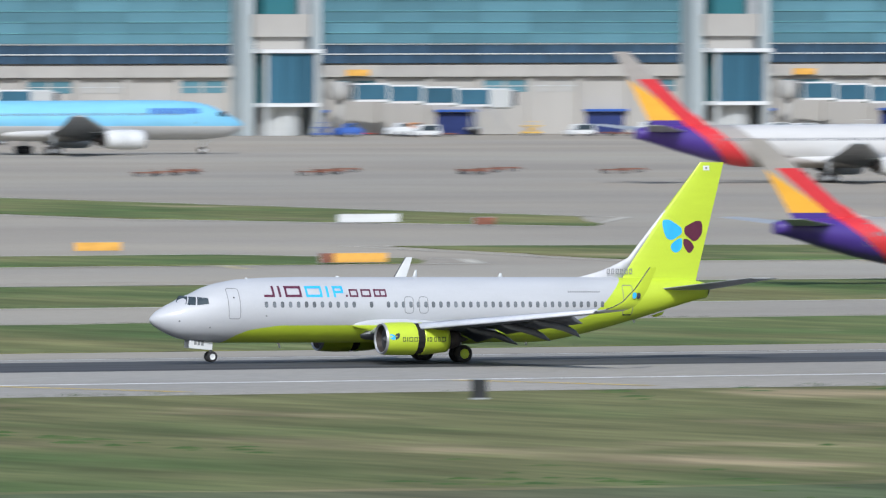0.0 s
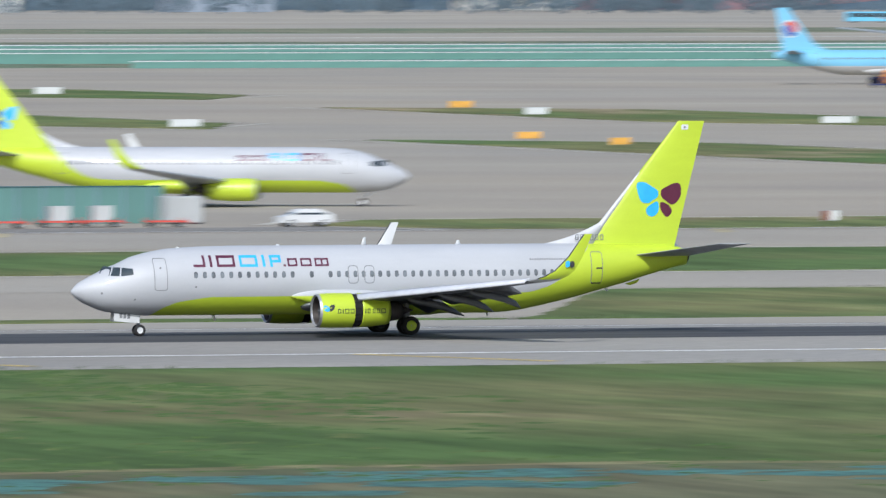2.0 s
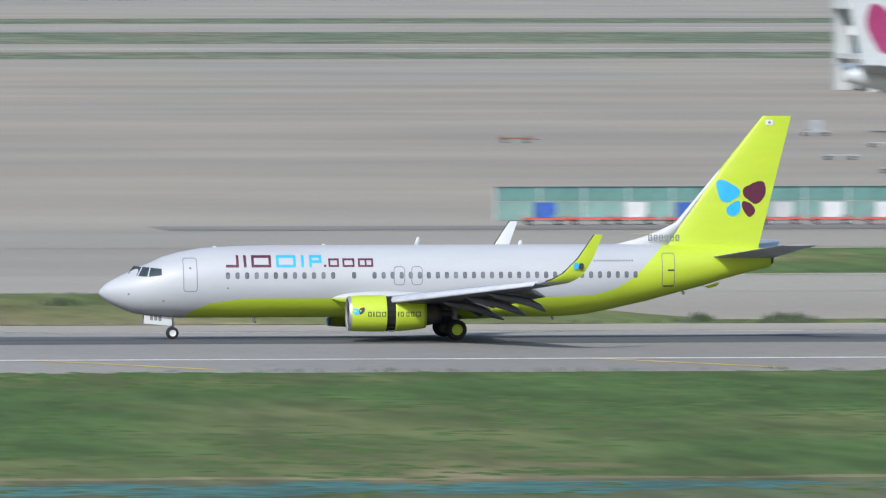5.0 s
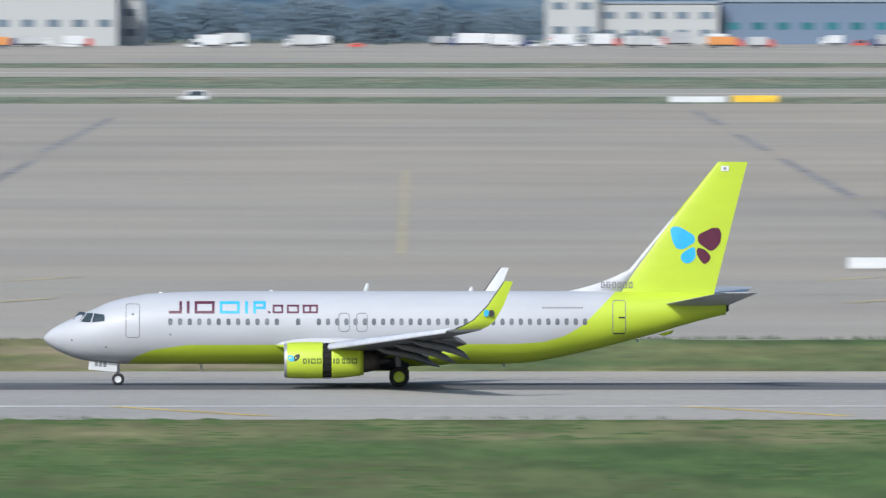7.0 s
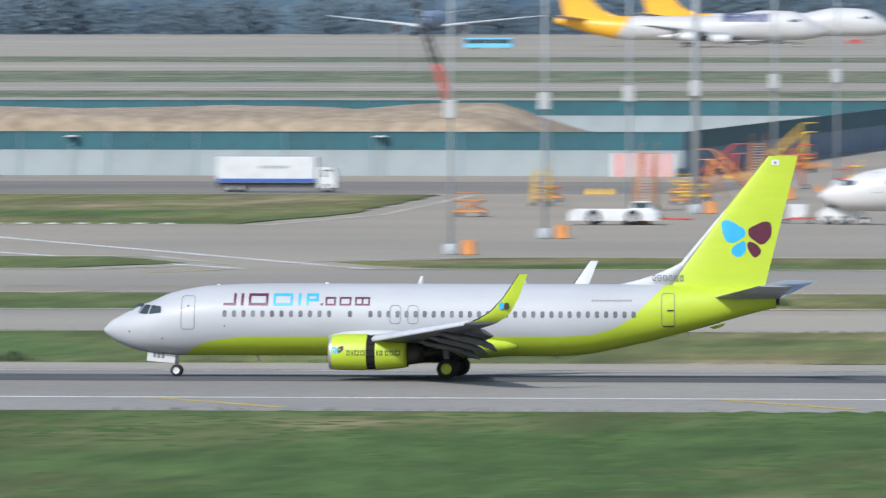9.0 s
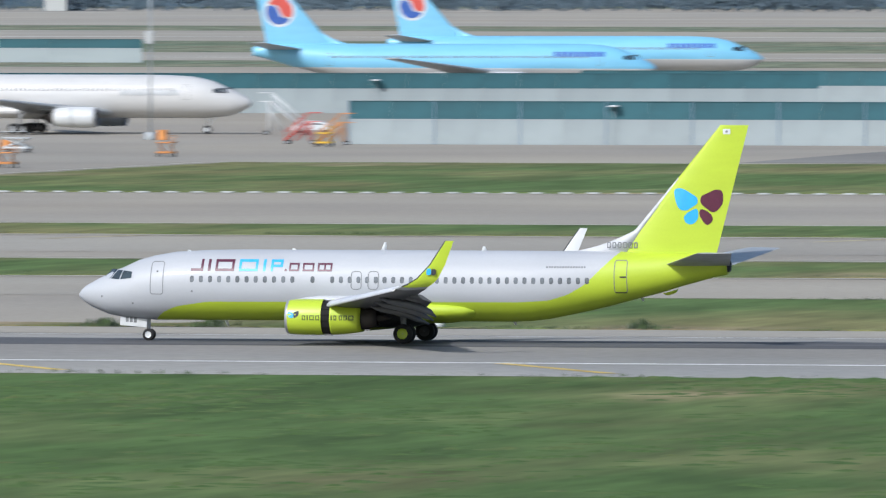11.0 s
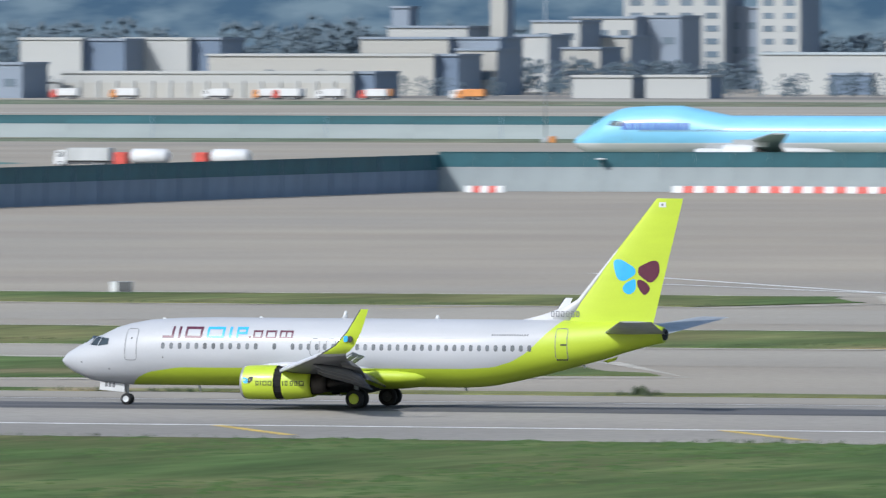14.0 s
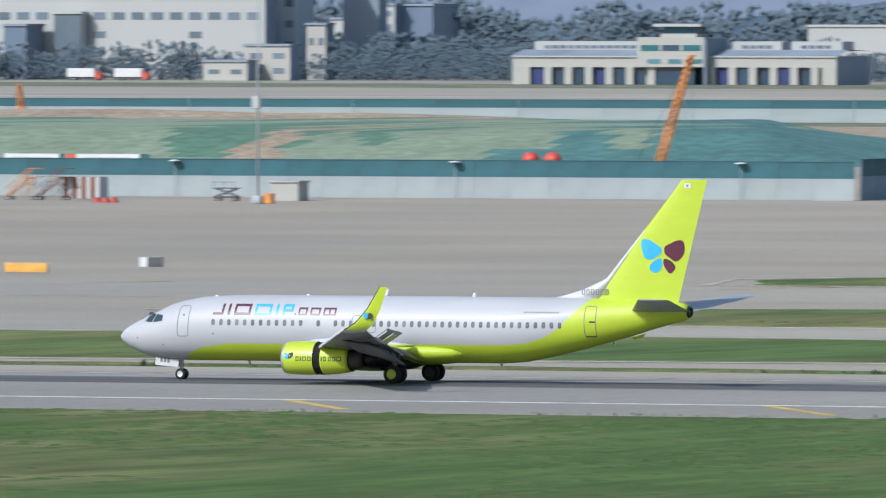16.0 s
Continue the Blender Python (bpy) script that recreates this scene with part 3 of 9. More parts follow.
            inner = [(x + math.copysign(3.2, x - cx), y + math.copysign(2.6, y - cy)) for x, y in pts]
            bm = bmesh.new()
            for i in range(len(pts)):
                j = (i + 1) % len(pts)
                quad(bm, [(*p, -0.607) for p in (grown[i], grown[j], inner[j], inner[i])])
            tagged(part("island_edge_line", bm, M["pale_line"]), "pale painted line round a grass island", "road marking", kind="structure")

    turf([(300, 857.5), (1200, 857.5), (1200, 927), (330, 927)])
    turf([(-212, 857.5), (128, 857.5), (112, 927), (-196, 929)])
    turf([(-440, 857.5), (299, 857.5), (290, 864), (-430, 864)])
    turf([(-312, 905), (-345, 888), (-420, 876), (-900, 876), (-900, 945), (-420, 945), (-330, 935)])
    turf([(112, 986), (130, 978), (1200, 974), (1200, 1026), (130, 1052)])
    turf([(-474, 1012), (-455, 992), (-420, 978), (-75, 994), (-58, 1010), (-75, 1034), (-420, 1034)])
    for a, b in ((-478, -374), (-358, -157), (-145, -42), (380, 560)):
        turf([(a, 1140), (a + 8, 1121), (b - 8, 1119), (b, 1138), (b - 10, 1161), (a + 10, 1159)])
    turf([(575, 1122), (640, 1112), (700, 1160), (585, 1192)])
    for x0, x1, y0, y1 in ((537, 575, 1287, 1617), (538, 576, 1713, 1900), (630, 676, 1284, 1610), (634, 678, 1703, 1924), (634, 680, 2021, 2200)):
        turf([(x0, y0 + 60), ((x0 + x1) / 2, y0), (x1, y0 + 50), (x1, y1 - 40), (x0 + 8, y1)])
    turf([(-360, 1300), (-176, 1308), (-172, 1360), (-177, 1470), (-352, 1470)])
    kerb = thing("kerb", pose(-268, 1297, -0.62), "broken row of white kerb blocks along a grass island", "kerb", kind="structure")
    block = None
    for k in range(66):
        bm = bmesh.new()
        if block is None:
            box(bm, -0.55, 0.55, -0.3, 0.3, 0, 0.16, 0, 0.03)
            block = part("kerb_block", bm, M["offwhite"], kerb)
            block.location = (-86, 0.5 * (k % 3), 0)
        else:
            bm.free()
            again(block, pose(-86 + 2.65 * k, 0.12 * k - 0.4 * (k % 2), 0))
    # tar seams and painted lines on the open apron
    for x, y0, y1, w in ((44.5, 1230, 1420, 1.6), (44.6, 1500, 1800, 1.5), (44.7, 1880, 2060, 1.5), (45, 2180, 2400, 1.6), (-48.5, 1254, 1780, 1.5), (-49.5, 1860, 2280, 1.5)):
        slab("tar_seam", [(x, y0), (x + w, y0), (x + w, y1), (x, y1)], -0.622, M["seam"], "dark tar-filled expansion seam across the apron", "pavement seam")
    for x in range(-900, 900, 62):
        for y in (1102, 1030):
            slab("taxi_line", [(x, y), (x + 1.6, y), (x + 6, y + 14), (x + 4.4, y + 14)], -0.612, M["faded_line"], "short yellow slanting taxiway marking", "road marking")
    slab("lead_in_line", [(-1.8, 1200), (-1.2, 1200), (-1.2, 1700), (-1.8, 1700)], -0.618, M["faded_line"], "faded yellow lead-in line on the apron", "road marking")
    for x0, y0, x1, y1 in ((-420, 1215, -330, 1120), (-440, 1260, -345, 1120), (-230, 1290, -150, 1118), (-210, 1300, -140, 1118), (250, 1118, 480, 1118)):
        d = Vector((x1 - x0, y1 - y0)).normalized()
        nx, ny = -d.y * 0.5, d.x * 0.5
        slab("guide_line", [(x0 - nx, y0 - ny), (x1 - nx, y1 - ny), (x1 + nx, y1 + ny), (x0 + nx, y0 + ny)], -0.61, M["white_line"], "pale curved guide line on the concrete", "road marking")
    slab("service_road", [(120, 1118), (470, 1118), (470, 1134), (120, 1134)], -0.615, M["road"], "grey asphalt service road in front of the fence", "road")
    slab("service_road", [(-300, 1480), (-150, 1480), (-150, 1560), (-300, 1560)], -0.615, M["road"], "grey asphalt service road beside the fence", "road")

    # dried-out strip with teal netting laid on it
    def rim_y(x):
        return 620 + 5 * noise.noise((x * 0.03, 7, 0)) + 2 * noise.noise((x * 0.2, 7, 0)) - 0.00012 * max(0, x - 180) ** 2
    rim = [(x, rim_y(x)) for x in range(40, 340, 4)]
    slab("straw_edge", [(x, y - 5) for x, y in rim] + [(x, y + 3 + 3 * noise.noise((x * 0.15, 2, 0))) for x, y in rim[::-1]], -0.70, M["straw"], "pale straw fringe along the dried turf", "grass verge")
    slab("dry_verge", [(40, 520), (336, 520)] + rim[::-1], -0.69, M["dried"], "strip of dried straw-coloured turf under torn netting", "grass verge")
    rnd = random.Random(5)
    bm = bmesh.new()
    for k in range(260):
        cx = rnd.uniform(45, 240)
        cy = rim_y(cx) - (rnd.uniform(5, 14) if k < 150 else rnd.uniform(12, 60))
        a, b = rnd.uniform(1.0, 6.5), rnd.uniform(1.0, 4.5)
        n = 14
        vs = [bm.verts.new((cx + a * rnd.uniform(0.55, 1.1) * math.cos(6.283 * i / n), cy + b * rnd.uniform(0.5, 1.1) * math.sin(6.283 * i / n), -0.684 + rnd.uniform(-0.003, 0.003))) for i in range(n)]
        c = bm.verts.new((cx, cy, -0.678))
        for i in range(n):
            bm.faces.new((c, vs[i], vs[(i + 1) % n]))
    tagged(part("ground_netting", bm, M["netting"]), "torn teal netting spread over the near grass", "netting", kind="stuff")

    # ragged weeds along the pavement edges
    rnd = random.Random(9)
    verts, faces = [], []
    def blade(x, y, z, h):
        a = rnd.uniform(0, 3.14)
        w = h * 0.45
        k = len(verts)
        verts.extend([(x - w * math.cos(a), y - w * math.sin(a), z), (x + w * math.cos(a), y + w * math.sin(a), z), (x + rnd.uniform(-0.3, 0.3) * h, y + rnd.uniform(-0.2, 0.2), z + h)])
        faces.append((k, k + 1, k + 2))
    for y0, z, xa, xb in ((768.2, -0.66, -560, 560), (857.6, -0.6, -440, 560), (928.5, -0.58, 330, 560), (928.5, -0.58, -196, 112), (977, -0.58, 135, 560), (990, -0.56, -420, -90),
                          (1121, -0.55, -470, -380), (1121, -0.55, -350, -165), (1121, -0.55, -137, -50), (1121, -0.55, 390, 550)):
        x = xa
        while x < xb:
            x += rnd.uniform(0.25, 1.6)
            clump = noise.noise((x * 0.06, y0, 0)) + 0.5 * noise.noise((x * 0.3, y0, 3))
            h = max(0.07, 0.12 + 0.22 * clump)
            for _ in range(4):
                blade(x + rnd.uniform(-0.6, 0.6), y0 + rnd.uniform(-1.6, 0.6), z, h * rnd.uniform(0.5, 1.2))
    for k in range(24):
        cx, cy = rnd.uniform(-450, 450), rnd.choice((900, 915, 858, 1000, 870, 905))
        if cy > 860 and not (-195 < cx < 110 or cx > 335) or cy == 1000 and -70 < cx < 140:
            cy = 858
        for _ in range(90):
            r = abs(rnd.gauss(0, 1.1))
            blade(cx + r * math.cos(rnd.uniform(0, 6.28)), cy + r * math.sin(rnd.uniform(0, 6.28)), -0.62, max(0.2, rnd.uniform(0.2, 0.75) * math.exp(-r * r / 3)))
    tv, tf = [], []
    for k in range(30000):
        x, y = rnd.uniform(-480, 470), 768 - 175 * rnd.random() ** 1.2
        q = noise.noise((x * 0.045, y * 0.02, 11)) + 0.5 * noise.noise((x * 0.2, y * 0.05, 12))
        if q < rnd.uniform(-0.5, 0.3) + max(0.0, min(0.8, (x - 200) / 100)):
            continue
        w, h = rnd.uniform(0.5, 1.5), rnd.uniform(0.03, 0.085) * (1.1 + q)
        c, a0 = len(tv), rnd.uniform(0, 1.5)
        tv.extend([(x + w * math.cos(a0 + 1.571 * i) * rnd.uniform(0.7, 1.3), y + w * math.sin(a0 + 1.571 * i), -0.73) for i in range(4)])
        tv.append((x + rnd.uniform(-0.3, 0.3) * w, y, -0.72 + h))
        tf.extend([(c + i, c + (i + 1) % 4, c + 4) for i in range(4)])
    me = bpy.data.meshes.new("tussocks")
    me.from_pydata(tv, [], tf)
    me.materials.append(M["tussock"])
    tagged(new("tussocks", me), "low uneven tussocks of green and straw grass beside the runway", "grass", kind="stuff")
    me = bpy.data.meshes.new("weeds")
    me.from_pydata(verts, [], faces)
    me.materials.append(M["tuft"])
    tagged(new("weeds", me), "dark ragged weeds and tall grass along the pavement edges", "weeds", kind="stuff")


build_ground()


# ---- aircraft ----
def foil(n=9):
    """Half thickness of a wing section along its chord, for a thickness of 1."""
    out = []
    for i in range(n):
        c = (i / (n - 1)) ** 1.6
        out.append((c, 5 * (0.2969 * math.sqrt(c) - 0.126 * c - 0.3516 * c * c + 0.2843 * c ** 3 - 0.1036 * c ** 4)))
    return out


def wing_skin(bm, sections, mats=(0, 0), tip=True):
    """Sections: leading edge (x, y, z), chord, thickness ratio, normal. First material on the side of the normal, second on the other."""
    f = foil()
    secs = []
    for (x, y, z), c, t, nrm in sections:
        p = [Vector((x + a * c, y, z)) + Vector(nrm) * (h * t * c) for a, h in f]
        q = [Vector((x + a * c, y, z)) - Vector(nrm) * (h * t * c) for a, h in reversed(f[1:-1])]
        secs.append(p + q)
    vv = [[bm.verts.new(p) for p in s] for s in secs]
    k, top = len(vv[0]), len(f) - 1
    for a, b in zip(vv, vv[1:]):
        for i in range(k):
            face = bm.faces.new((a[i], a[(i + 1) % k], b[(i + 1) % k], b[i]))
            face.smooth, face.material_index = True, mats[0] if i < top else mats[1]
        bm.edges.get((a[top], b[top])).smooth = False
    if tip:
        bm.faces.new(vv[-1])
        bm.faces.new(vv[0][::-1])


NOSE = [(0.0, 0.35, 0.35), (0.012, 0.385, 0.312), (0.05, 0.43, 0.27), (0.10, 0.475, 0.235), (0.18, 0.52, 0.185), (0.29, 0.58, 0.135), (0.40, 0.63, 0.09), (0.50, 0.69, 0.06),
        (0.64, 0.735, 0.04), (0.88, 0.845, 0.02), (1.10, 0.907, 0.0), (1.42, 0.963, 0.0), (1.90, 0.99, 0.0), (2.4, 1.0, 0.0)]
TAIL = [(3.05, 1.0, 0.0), (2.8, 1.0, 0.012), (2.55, 1.0, 0.04), (2.2, 1.0, 0.11), (1.75, 0.998, 0.21), (1.35, 0.995, 0.315), (0.95, 0.99, 0.42), (0.66, 0.985, 0.51), (0.3, 0.965, 0.61), (0.12, 0.94, 0.655), (0.0, 0.905, 0.675)]


class Hull:
    """The fuselage's outline: length, height, width, belly height, and a raised upper deck if there is one."""

    def __init__(self, L, h, w, zb, hump=0.0, tail=1.0):
        self.L, self.h, self.w, self.zb, self.hump = L, h, w, zb, hump
        self.st = [(a * h, t, b) for a, t, b in NOSE] + [(L - a * h * tail, t, b) for a, t, b in TAIL]

    def at(self, s):
        xs = [p[0] for p in self.st]
        top, low = float(np.interp(s, xs, [p[1] for p in self.st])), float(np.interp(s, xs, [p[2] for p in self.st]))
        zt, zl = self.zb + top * self.h, self.zb + low * self.h
        if self.hump:
            zt += self.hump * float(np.interp(s / self.L, [0.0, 0.02, 0.06, 0.11, 0.25, 0.36, 1], [0, 0.1, 0.6, 1, 1, 0, 0]))
        half = self.w / 2 * min(1.0, (zt - zl) / self.h)
        return zt, zl, half

    def side(self, s, z, side, off=0.008):
        zt, zl, half = self.at(s)
        c, hh = (zt + zl) / 2, (zt - zl) / 2
        u = max(-0.999, min(0.999, (z - c) / hh))
        y = half * math.sqrt(1 - u * u)
        nrm = Vector((0, y / max(half, 1e-3) ** 2, (z - c) / hh ** 2)).normalized()
        return Vector((s, side * (y + off * nrm.y), z + off * nrm.z))

    def skin(self, bm, n=56):
        xs = sorted({p[0] for p in self.st} | {2.4 * self.h + k * (self.L - 5.5 * self.h) / 14 for k in range(15)})
        if self.hump:
            xs = sorted(set(xs) | {self.L * f for f in (0.03, 0.06, 0.08, 0.11, 0.2, 0.25, 0.28, 0.31, 0.34, 0.36)})
        secs = []
        for s in xs:
            zt, zl, half = self.at(s)
            c, hh = (zt + zl) / 2, (zt - zl) / 2
            if s == 0:
                hh = half = 0.02 * self.h
            secs.append([(s, half * math.sin(6.28318 * i / n), c + hh * math.cos(6.28318 * i / n)) for i in range(n)])
        rings(bm, secs)


def decal(name, hull, polys, side, mat, parent, label="", off=0.008):
    """Painted or glazed patches lying on the fuselage: outlines in (x aft, z)."""
    bm = bmesh.new()
    for pts in polys:
        rise = max(p[1] for p in pts) - min(p[1] for p in pts)
        if len(pts) == 4 and rise > 0.16:
            # tall strips follow the curve of the skin in short steps
            a, b, c, d = (Vector(p) for p in pts)
            if abs((b - a).y) > abs((d - a).y):
                a, b, c, d = b, c, d, a
            k = max(2, int(rise / 0.12))
            rows = [[bm.verts.new(hull.side(*p, side, off)) for p in (a.lerp(d, i / k), b.lerp(c, i / k))] for i in range(k + 1)]
            for p, q in zip(rows, rows[1:]):
                bm.faces.new((p[0], p[1], q[1], q[0]))
        else:
            bm.faces.new([bm.verts.new(hull.side(s, z, side, off)) for s, z in pts])
    bmesh.ops.remove_doubles(bm, verts=bm.verts[:], dist=0.0005)
    return part(name, bm, mat, parent, label)


def rounded(s0, s1, z0, z1, r, n=3):
    out = []
    for cx, cz, a0 in ((s1 - r, z1 - r, 0), (s0 + r, z1 - r, 90), (s0 + r, z0 + r, 180), (s1 - r, z0 + r, 270)):
        for k in range(n + 1):
            a = radians(a0 + 90 * k / n)
            out.append((cx + r * math.cos(a), cz + r * math.sin(a)))
    return out


def ring_of(s0, s1, z0, z1, r, w):
    """A thin rounded frame as a row of quads."""
    a, b = rounded(s0, s1, z0, z1, r), rounded(s0 + w, s1 - w, z0 + w, z1 - w, max(0.01, r - w))
    k = len(a)
    return [[a[i], a[(i + 1) % k], b[(i + 1) % k], b[i]] for i in range(k)]


def engine(hullthing, x, y, z, length, r, paint, lip, core=True, gap=None, name="engine"):
    """A podded engine: cowl with a thick lip, fan face with spinner, core nozzle and plug; gap: the opened reverser's slot."""
    e = new(name)
    e.parent = hullthing
    bm = bmesh.new()
    L = length
    lathe(bm, [(x + 0.46 * r, 0.80 * r), (x + 0.10 * r, 0.85 * r)], 32, 0, (y, z), 0.06)
    part("inlet_duct", bm, M["burnt"], e, "dark inner wall of the inlet", True)
    bm = bmesh.new()
    lathe(bm, [(x + 0.10 * r, 0.85 * r), (x + 0.02 * r, 0.90 * r), (x, 0.935 * r), (x + 0.04 * r, 0.965 * r), (x + 0.16 * r, 0.99 * r)], 32, 0, (y, z), 0.06)
    part("inlet_lip", bm, lip, e, smooth=True)
    bm = bmesh.new()
    body = [(0.16 * r / L, 0.99), (0.12, 1.02), (0.28, 1.04), (0.45, 1.035)]
    back = [(0.62, 1.02), (0.8, 0.96), (0.94, 0.88), (1.0, 0.83)]
    g0, g1 = gap if gap else (0.53, 0.53)
    lathe(bm, [(x + a * L, q * r) for a, q in body] + [(x + g0 * L, 1.03 * r)], 32, 0, (y, z), 0.06)
    part("fan_cowl", bm, paint, e, smooth=True)
    bm = bmesh.new()
    lathe(bm, [(x + g1 * L, 0.90 * r), (x + g1 * L, 1.03 * r)] + [(x + a * L, q * r) for a, q in back] + [(x + L * 0.985, 0.79 * r), (x + 0.8 * L, 0.82 * r)], 32, 0, (y, z), 0.06)
    part("reverser_sleeve" if gap else "rear_cowl", bm, paint, e, smooth=True)
    if gap:
        bm = bmesh.new()
        lathe(bm, [(x + (g0 - 0.02) * L, 0.95 * r), (x + (g1 + 0.03) * L, 0.95 * r)], 32, 0, (y, z), 0.06)
        part("cascade_vane", bm, M["void"], e, "cascade vanes painted black for the shade in the reverser slot")
        bm = bmesh.new()
        for k in range(18):
            a = 6.283 * k / 18
            tube(bm, (x + g0 * L, y + 0.97 * r * math.sin(a), z + 0.97 * r * math.cos(a)), (x + g1 * L, y + 0.97 * r * math.sin(a), z + 0.97 * r * math.cos(a)), 0.015, n=4)
        tagged(part("cascade_bar", bm, M["void"], e), kind="stuff")
    bm = bmesh.new()
    lathe(bm, [(x + 0.44 * r, 0.81 * r), (x + 0.44 * r, 0.26 * r)], 24, 0, (y, z))
    lathe(bm, [(x + 0.44 * r, 0.26 * r), (x + 0.3 * r, 0.18 * r), (x + 0.16 * r, 0.02 * r)], 16, 0, (y, z), 0, True)
    part("fan", bm, M["charcoal"], e)
    if core:
        bm = bmesh.new()
        lathe(bm, [(x + 0.78 * L, 0.66 * r), (x + L, 0.66 * r), (x + 1.12 * L, 0.56 * r), (x + 1.2 * L, 0.44 * r), (x + 1.19 * L, 0.40 * r)], 24, 0, (y, z))
        lathe(bm, [(x + 1.1 * L, 0.32 * r), (x + 1.24 * L, 0.22 * r), (x + 1.36 * L, 0.03 * r)], 16, 0, (y, z), 0, True)
        part("core_nozzle", bm, M["burnt"], e, "dark heat-stained exhaust nozzle", True)
    return e


def airliner(name, m, label, spec, paint, belly=None, wingpaint=None, group="parked airliners", windows=True, body=True):
    """A jet airliner in parts; its own x runs aft from the nose, z up from the ground."""
    ob = thing(name, m, label, "airliner", group)
    L, h, w, zb, H, half = (spec[k] for k in ("L", "h", "w", "zb", "H", "half"))
    hull = Hull(L, h, w, zb, spec.get("hump", 0.0), spec.get("tail", 1.0))
    wp = wingpaint or M["steelgrey"]
    bm = bmesh.new()
    hull.skin(bm)
    part("fuselage", bm, paint, ob, smooth=True)
    wx, wc, tx, tc = spec["wing"]
    wz = zb + 0.14 * h
    rise = spec.get("rise", 0.085)
    for s in (-1, 1):
        bm = bmesh.new()
        (kx, kc), ky = spec.get("kink", (wx + (tx - wx) * 0.34, wc * 0.60)), half * 0.34
        tipz = wz + half * rise
        wing_skin(bm, [((wx - 0.08 * wc, s * w * 0.2, wz - 0.1), wc * 1.12, 0.10, (0, 0, 1)), ((wx, s * w * 0.48, wz), wc, 0.125, (0, 0, 1)),
                       ((kx, s * ky, wz + ky * rise), kc, 0.11, (0, 0, 1)), ((tx, s * half, tipz), tc, 0.10, (0, 0, 1))], (0, 1))
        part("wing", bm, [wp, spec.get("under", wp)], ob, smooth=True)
        if spec.get("winglet"):
            wl = spec["winglet"]
            bm = bmesh.new()
            wing_skin(bm, [((tx, s * half, tipz), tc, 0.09, (0, 0, 1)), ((tx + 0.25 * tc, s * (half + 0.45), tipz + 0.12), tc * 0.86, 0.08, (0, -s * 0.5, 0.86))], tip=False)
            part("wing_tip", bm, wp, ob, smooth=True)
            bm = bmesh.new()
            wing_skin(bm, [((tx + 0.25 * tc, s * (half + 0.45), tipz + 0.12), tc * 0.86, 0.08, (0, -s * 0.5, 0.86)),
                           ((tx + 0.48 * tc, s * (half + 0.66), tipz + 0.28), tc * 0.80, 0.08, (0, -s * 0.8, 0.6)),
                           ((tx + 0.80 * tc, s * (half + 0.80), tipz + 0.6), tc * 0.68, 0.08, (0, -s * 0.95, 0.3)),
                           ((tx + 1.25 * tc, s * (half + 0.93), tipz + 0.52 * wl), tc * 0.49, 0.075, (0, -s, 0.12)),
                           ((tx + 1.76 * tc, s * (half + 1.1), tipz + wl), tc * 0.27, 0.07, (0, -s, 0.1))], (1, 0))
            part("winglet", bm, [spec.get("winglet_paint", paint), M["white"]], ob, smooth=True)
    # fin with its dorsal fillet, and the tailplane
    fl, ft, tl, tt, fz = spec["fin"]
    bm = bmesh.new()
    root = zb + h * 0.93
    wing_skin(bm, [((fl, 0, root), ft - fl, 0.08, (0, 1, 0)), ((tl, 0, H), tt - tl, 0.08, (0, 1, 0))])
    part("fin", bm, paint, ob, smooth=True)
    bm = bmesh.new()
    dl = fl - spec.get("dorsal", 0.1 * L)
    xe, ze, z0 = fl + 0.2 * (tl - fl) - 0.08, root + 0.2 * (H - root), zb + 0.985 * h
    secs = []
    for k in range(11):
        u = k / 10
        x, z, q = dl + (xe - dl) * u, z0 + (ze - z0) * (0.5 * u + 0.5 * u ** 2.2), 0.02 + 0.02 * u
        xa, za = fl + 0.3 - 0.1 * u + (xe + 0.08 - fl) * u, root - 0.35 + (ze - root + 0.25) * u
        secs.append([(x, -q, z), (x, q, z), (xa, 0.2 - 0.06 * u, za), (xa, 0.06 * u - 0.2, za)])
    if spec.get("bare_edge"):
        # the bare leading edge runs on up the fin
        for k in range(1, 8):
            g = k / 7
            f = 0.2 + 0.4 * g
            x, z, c = fl + (tl - fl) * f, root + f * (H - root), 0.2 - 0.17 * g
            ch = (ft - fl) + ((tt - tl) - (ft - fl)) * f
            y = 0.4 * ch * (0.2969 * math.sqrt(c / ch) - 0.126 * c / ch) + 0.025 * (1 - g) + 0.008
            secs.append([(x - 0.08 + 0.07 * g, -0.03, z), (x - 0.08 + 0.07 * g, 0.03, z), (x + c, y, z - 0.1), (x + c, -y, z - 0.1)])
    rings(bm, secs)
    part("dorsal_fillet", bm, spec.get("fillet_paint", paint), ob, smooth=True)
    sl, sc, sx, sct, sh = spec["stab"]
    sz = zb + h * spec.get("stabz", 0.83)
    for s in (-1, 1):
        bm = bmesh.new()
        wing_skin(bm, [((sl, s * 0.2, sz), sc, 0.048, (0, 0, 1)), ((sx, s * sh, sz + 0.122 * sh), sct, 0.04, (0, 0, 1))])
        part("tailplane", bm, spec.get("stab_paint", wp), ob, smooth=True)
    # belly fairing, pylons, engines
    bm = bmesh.new()
    c = wx + wc * 0.52
    secs = []
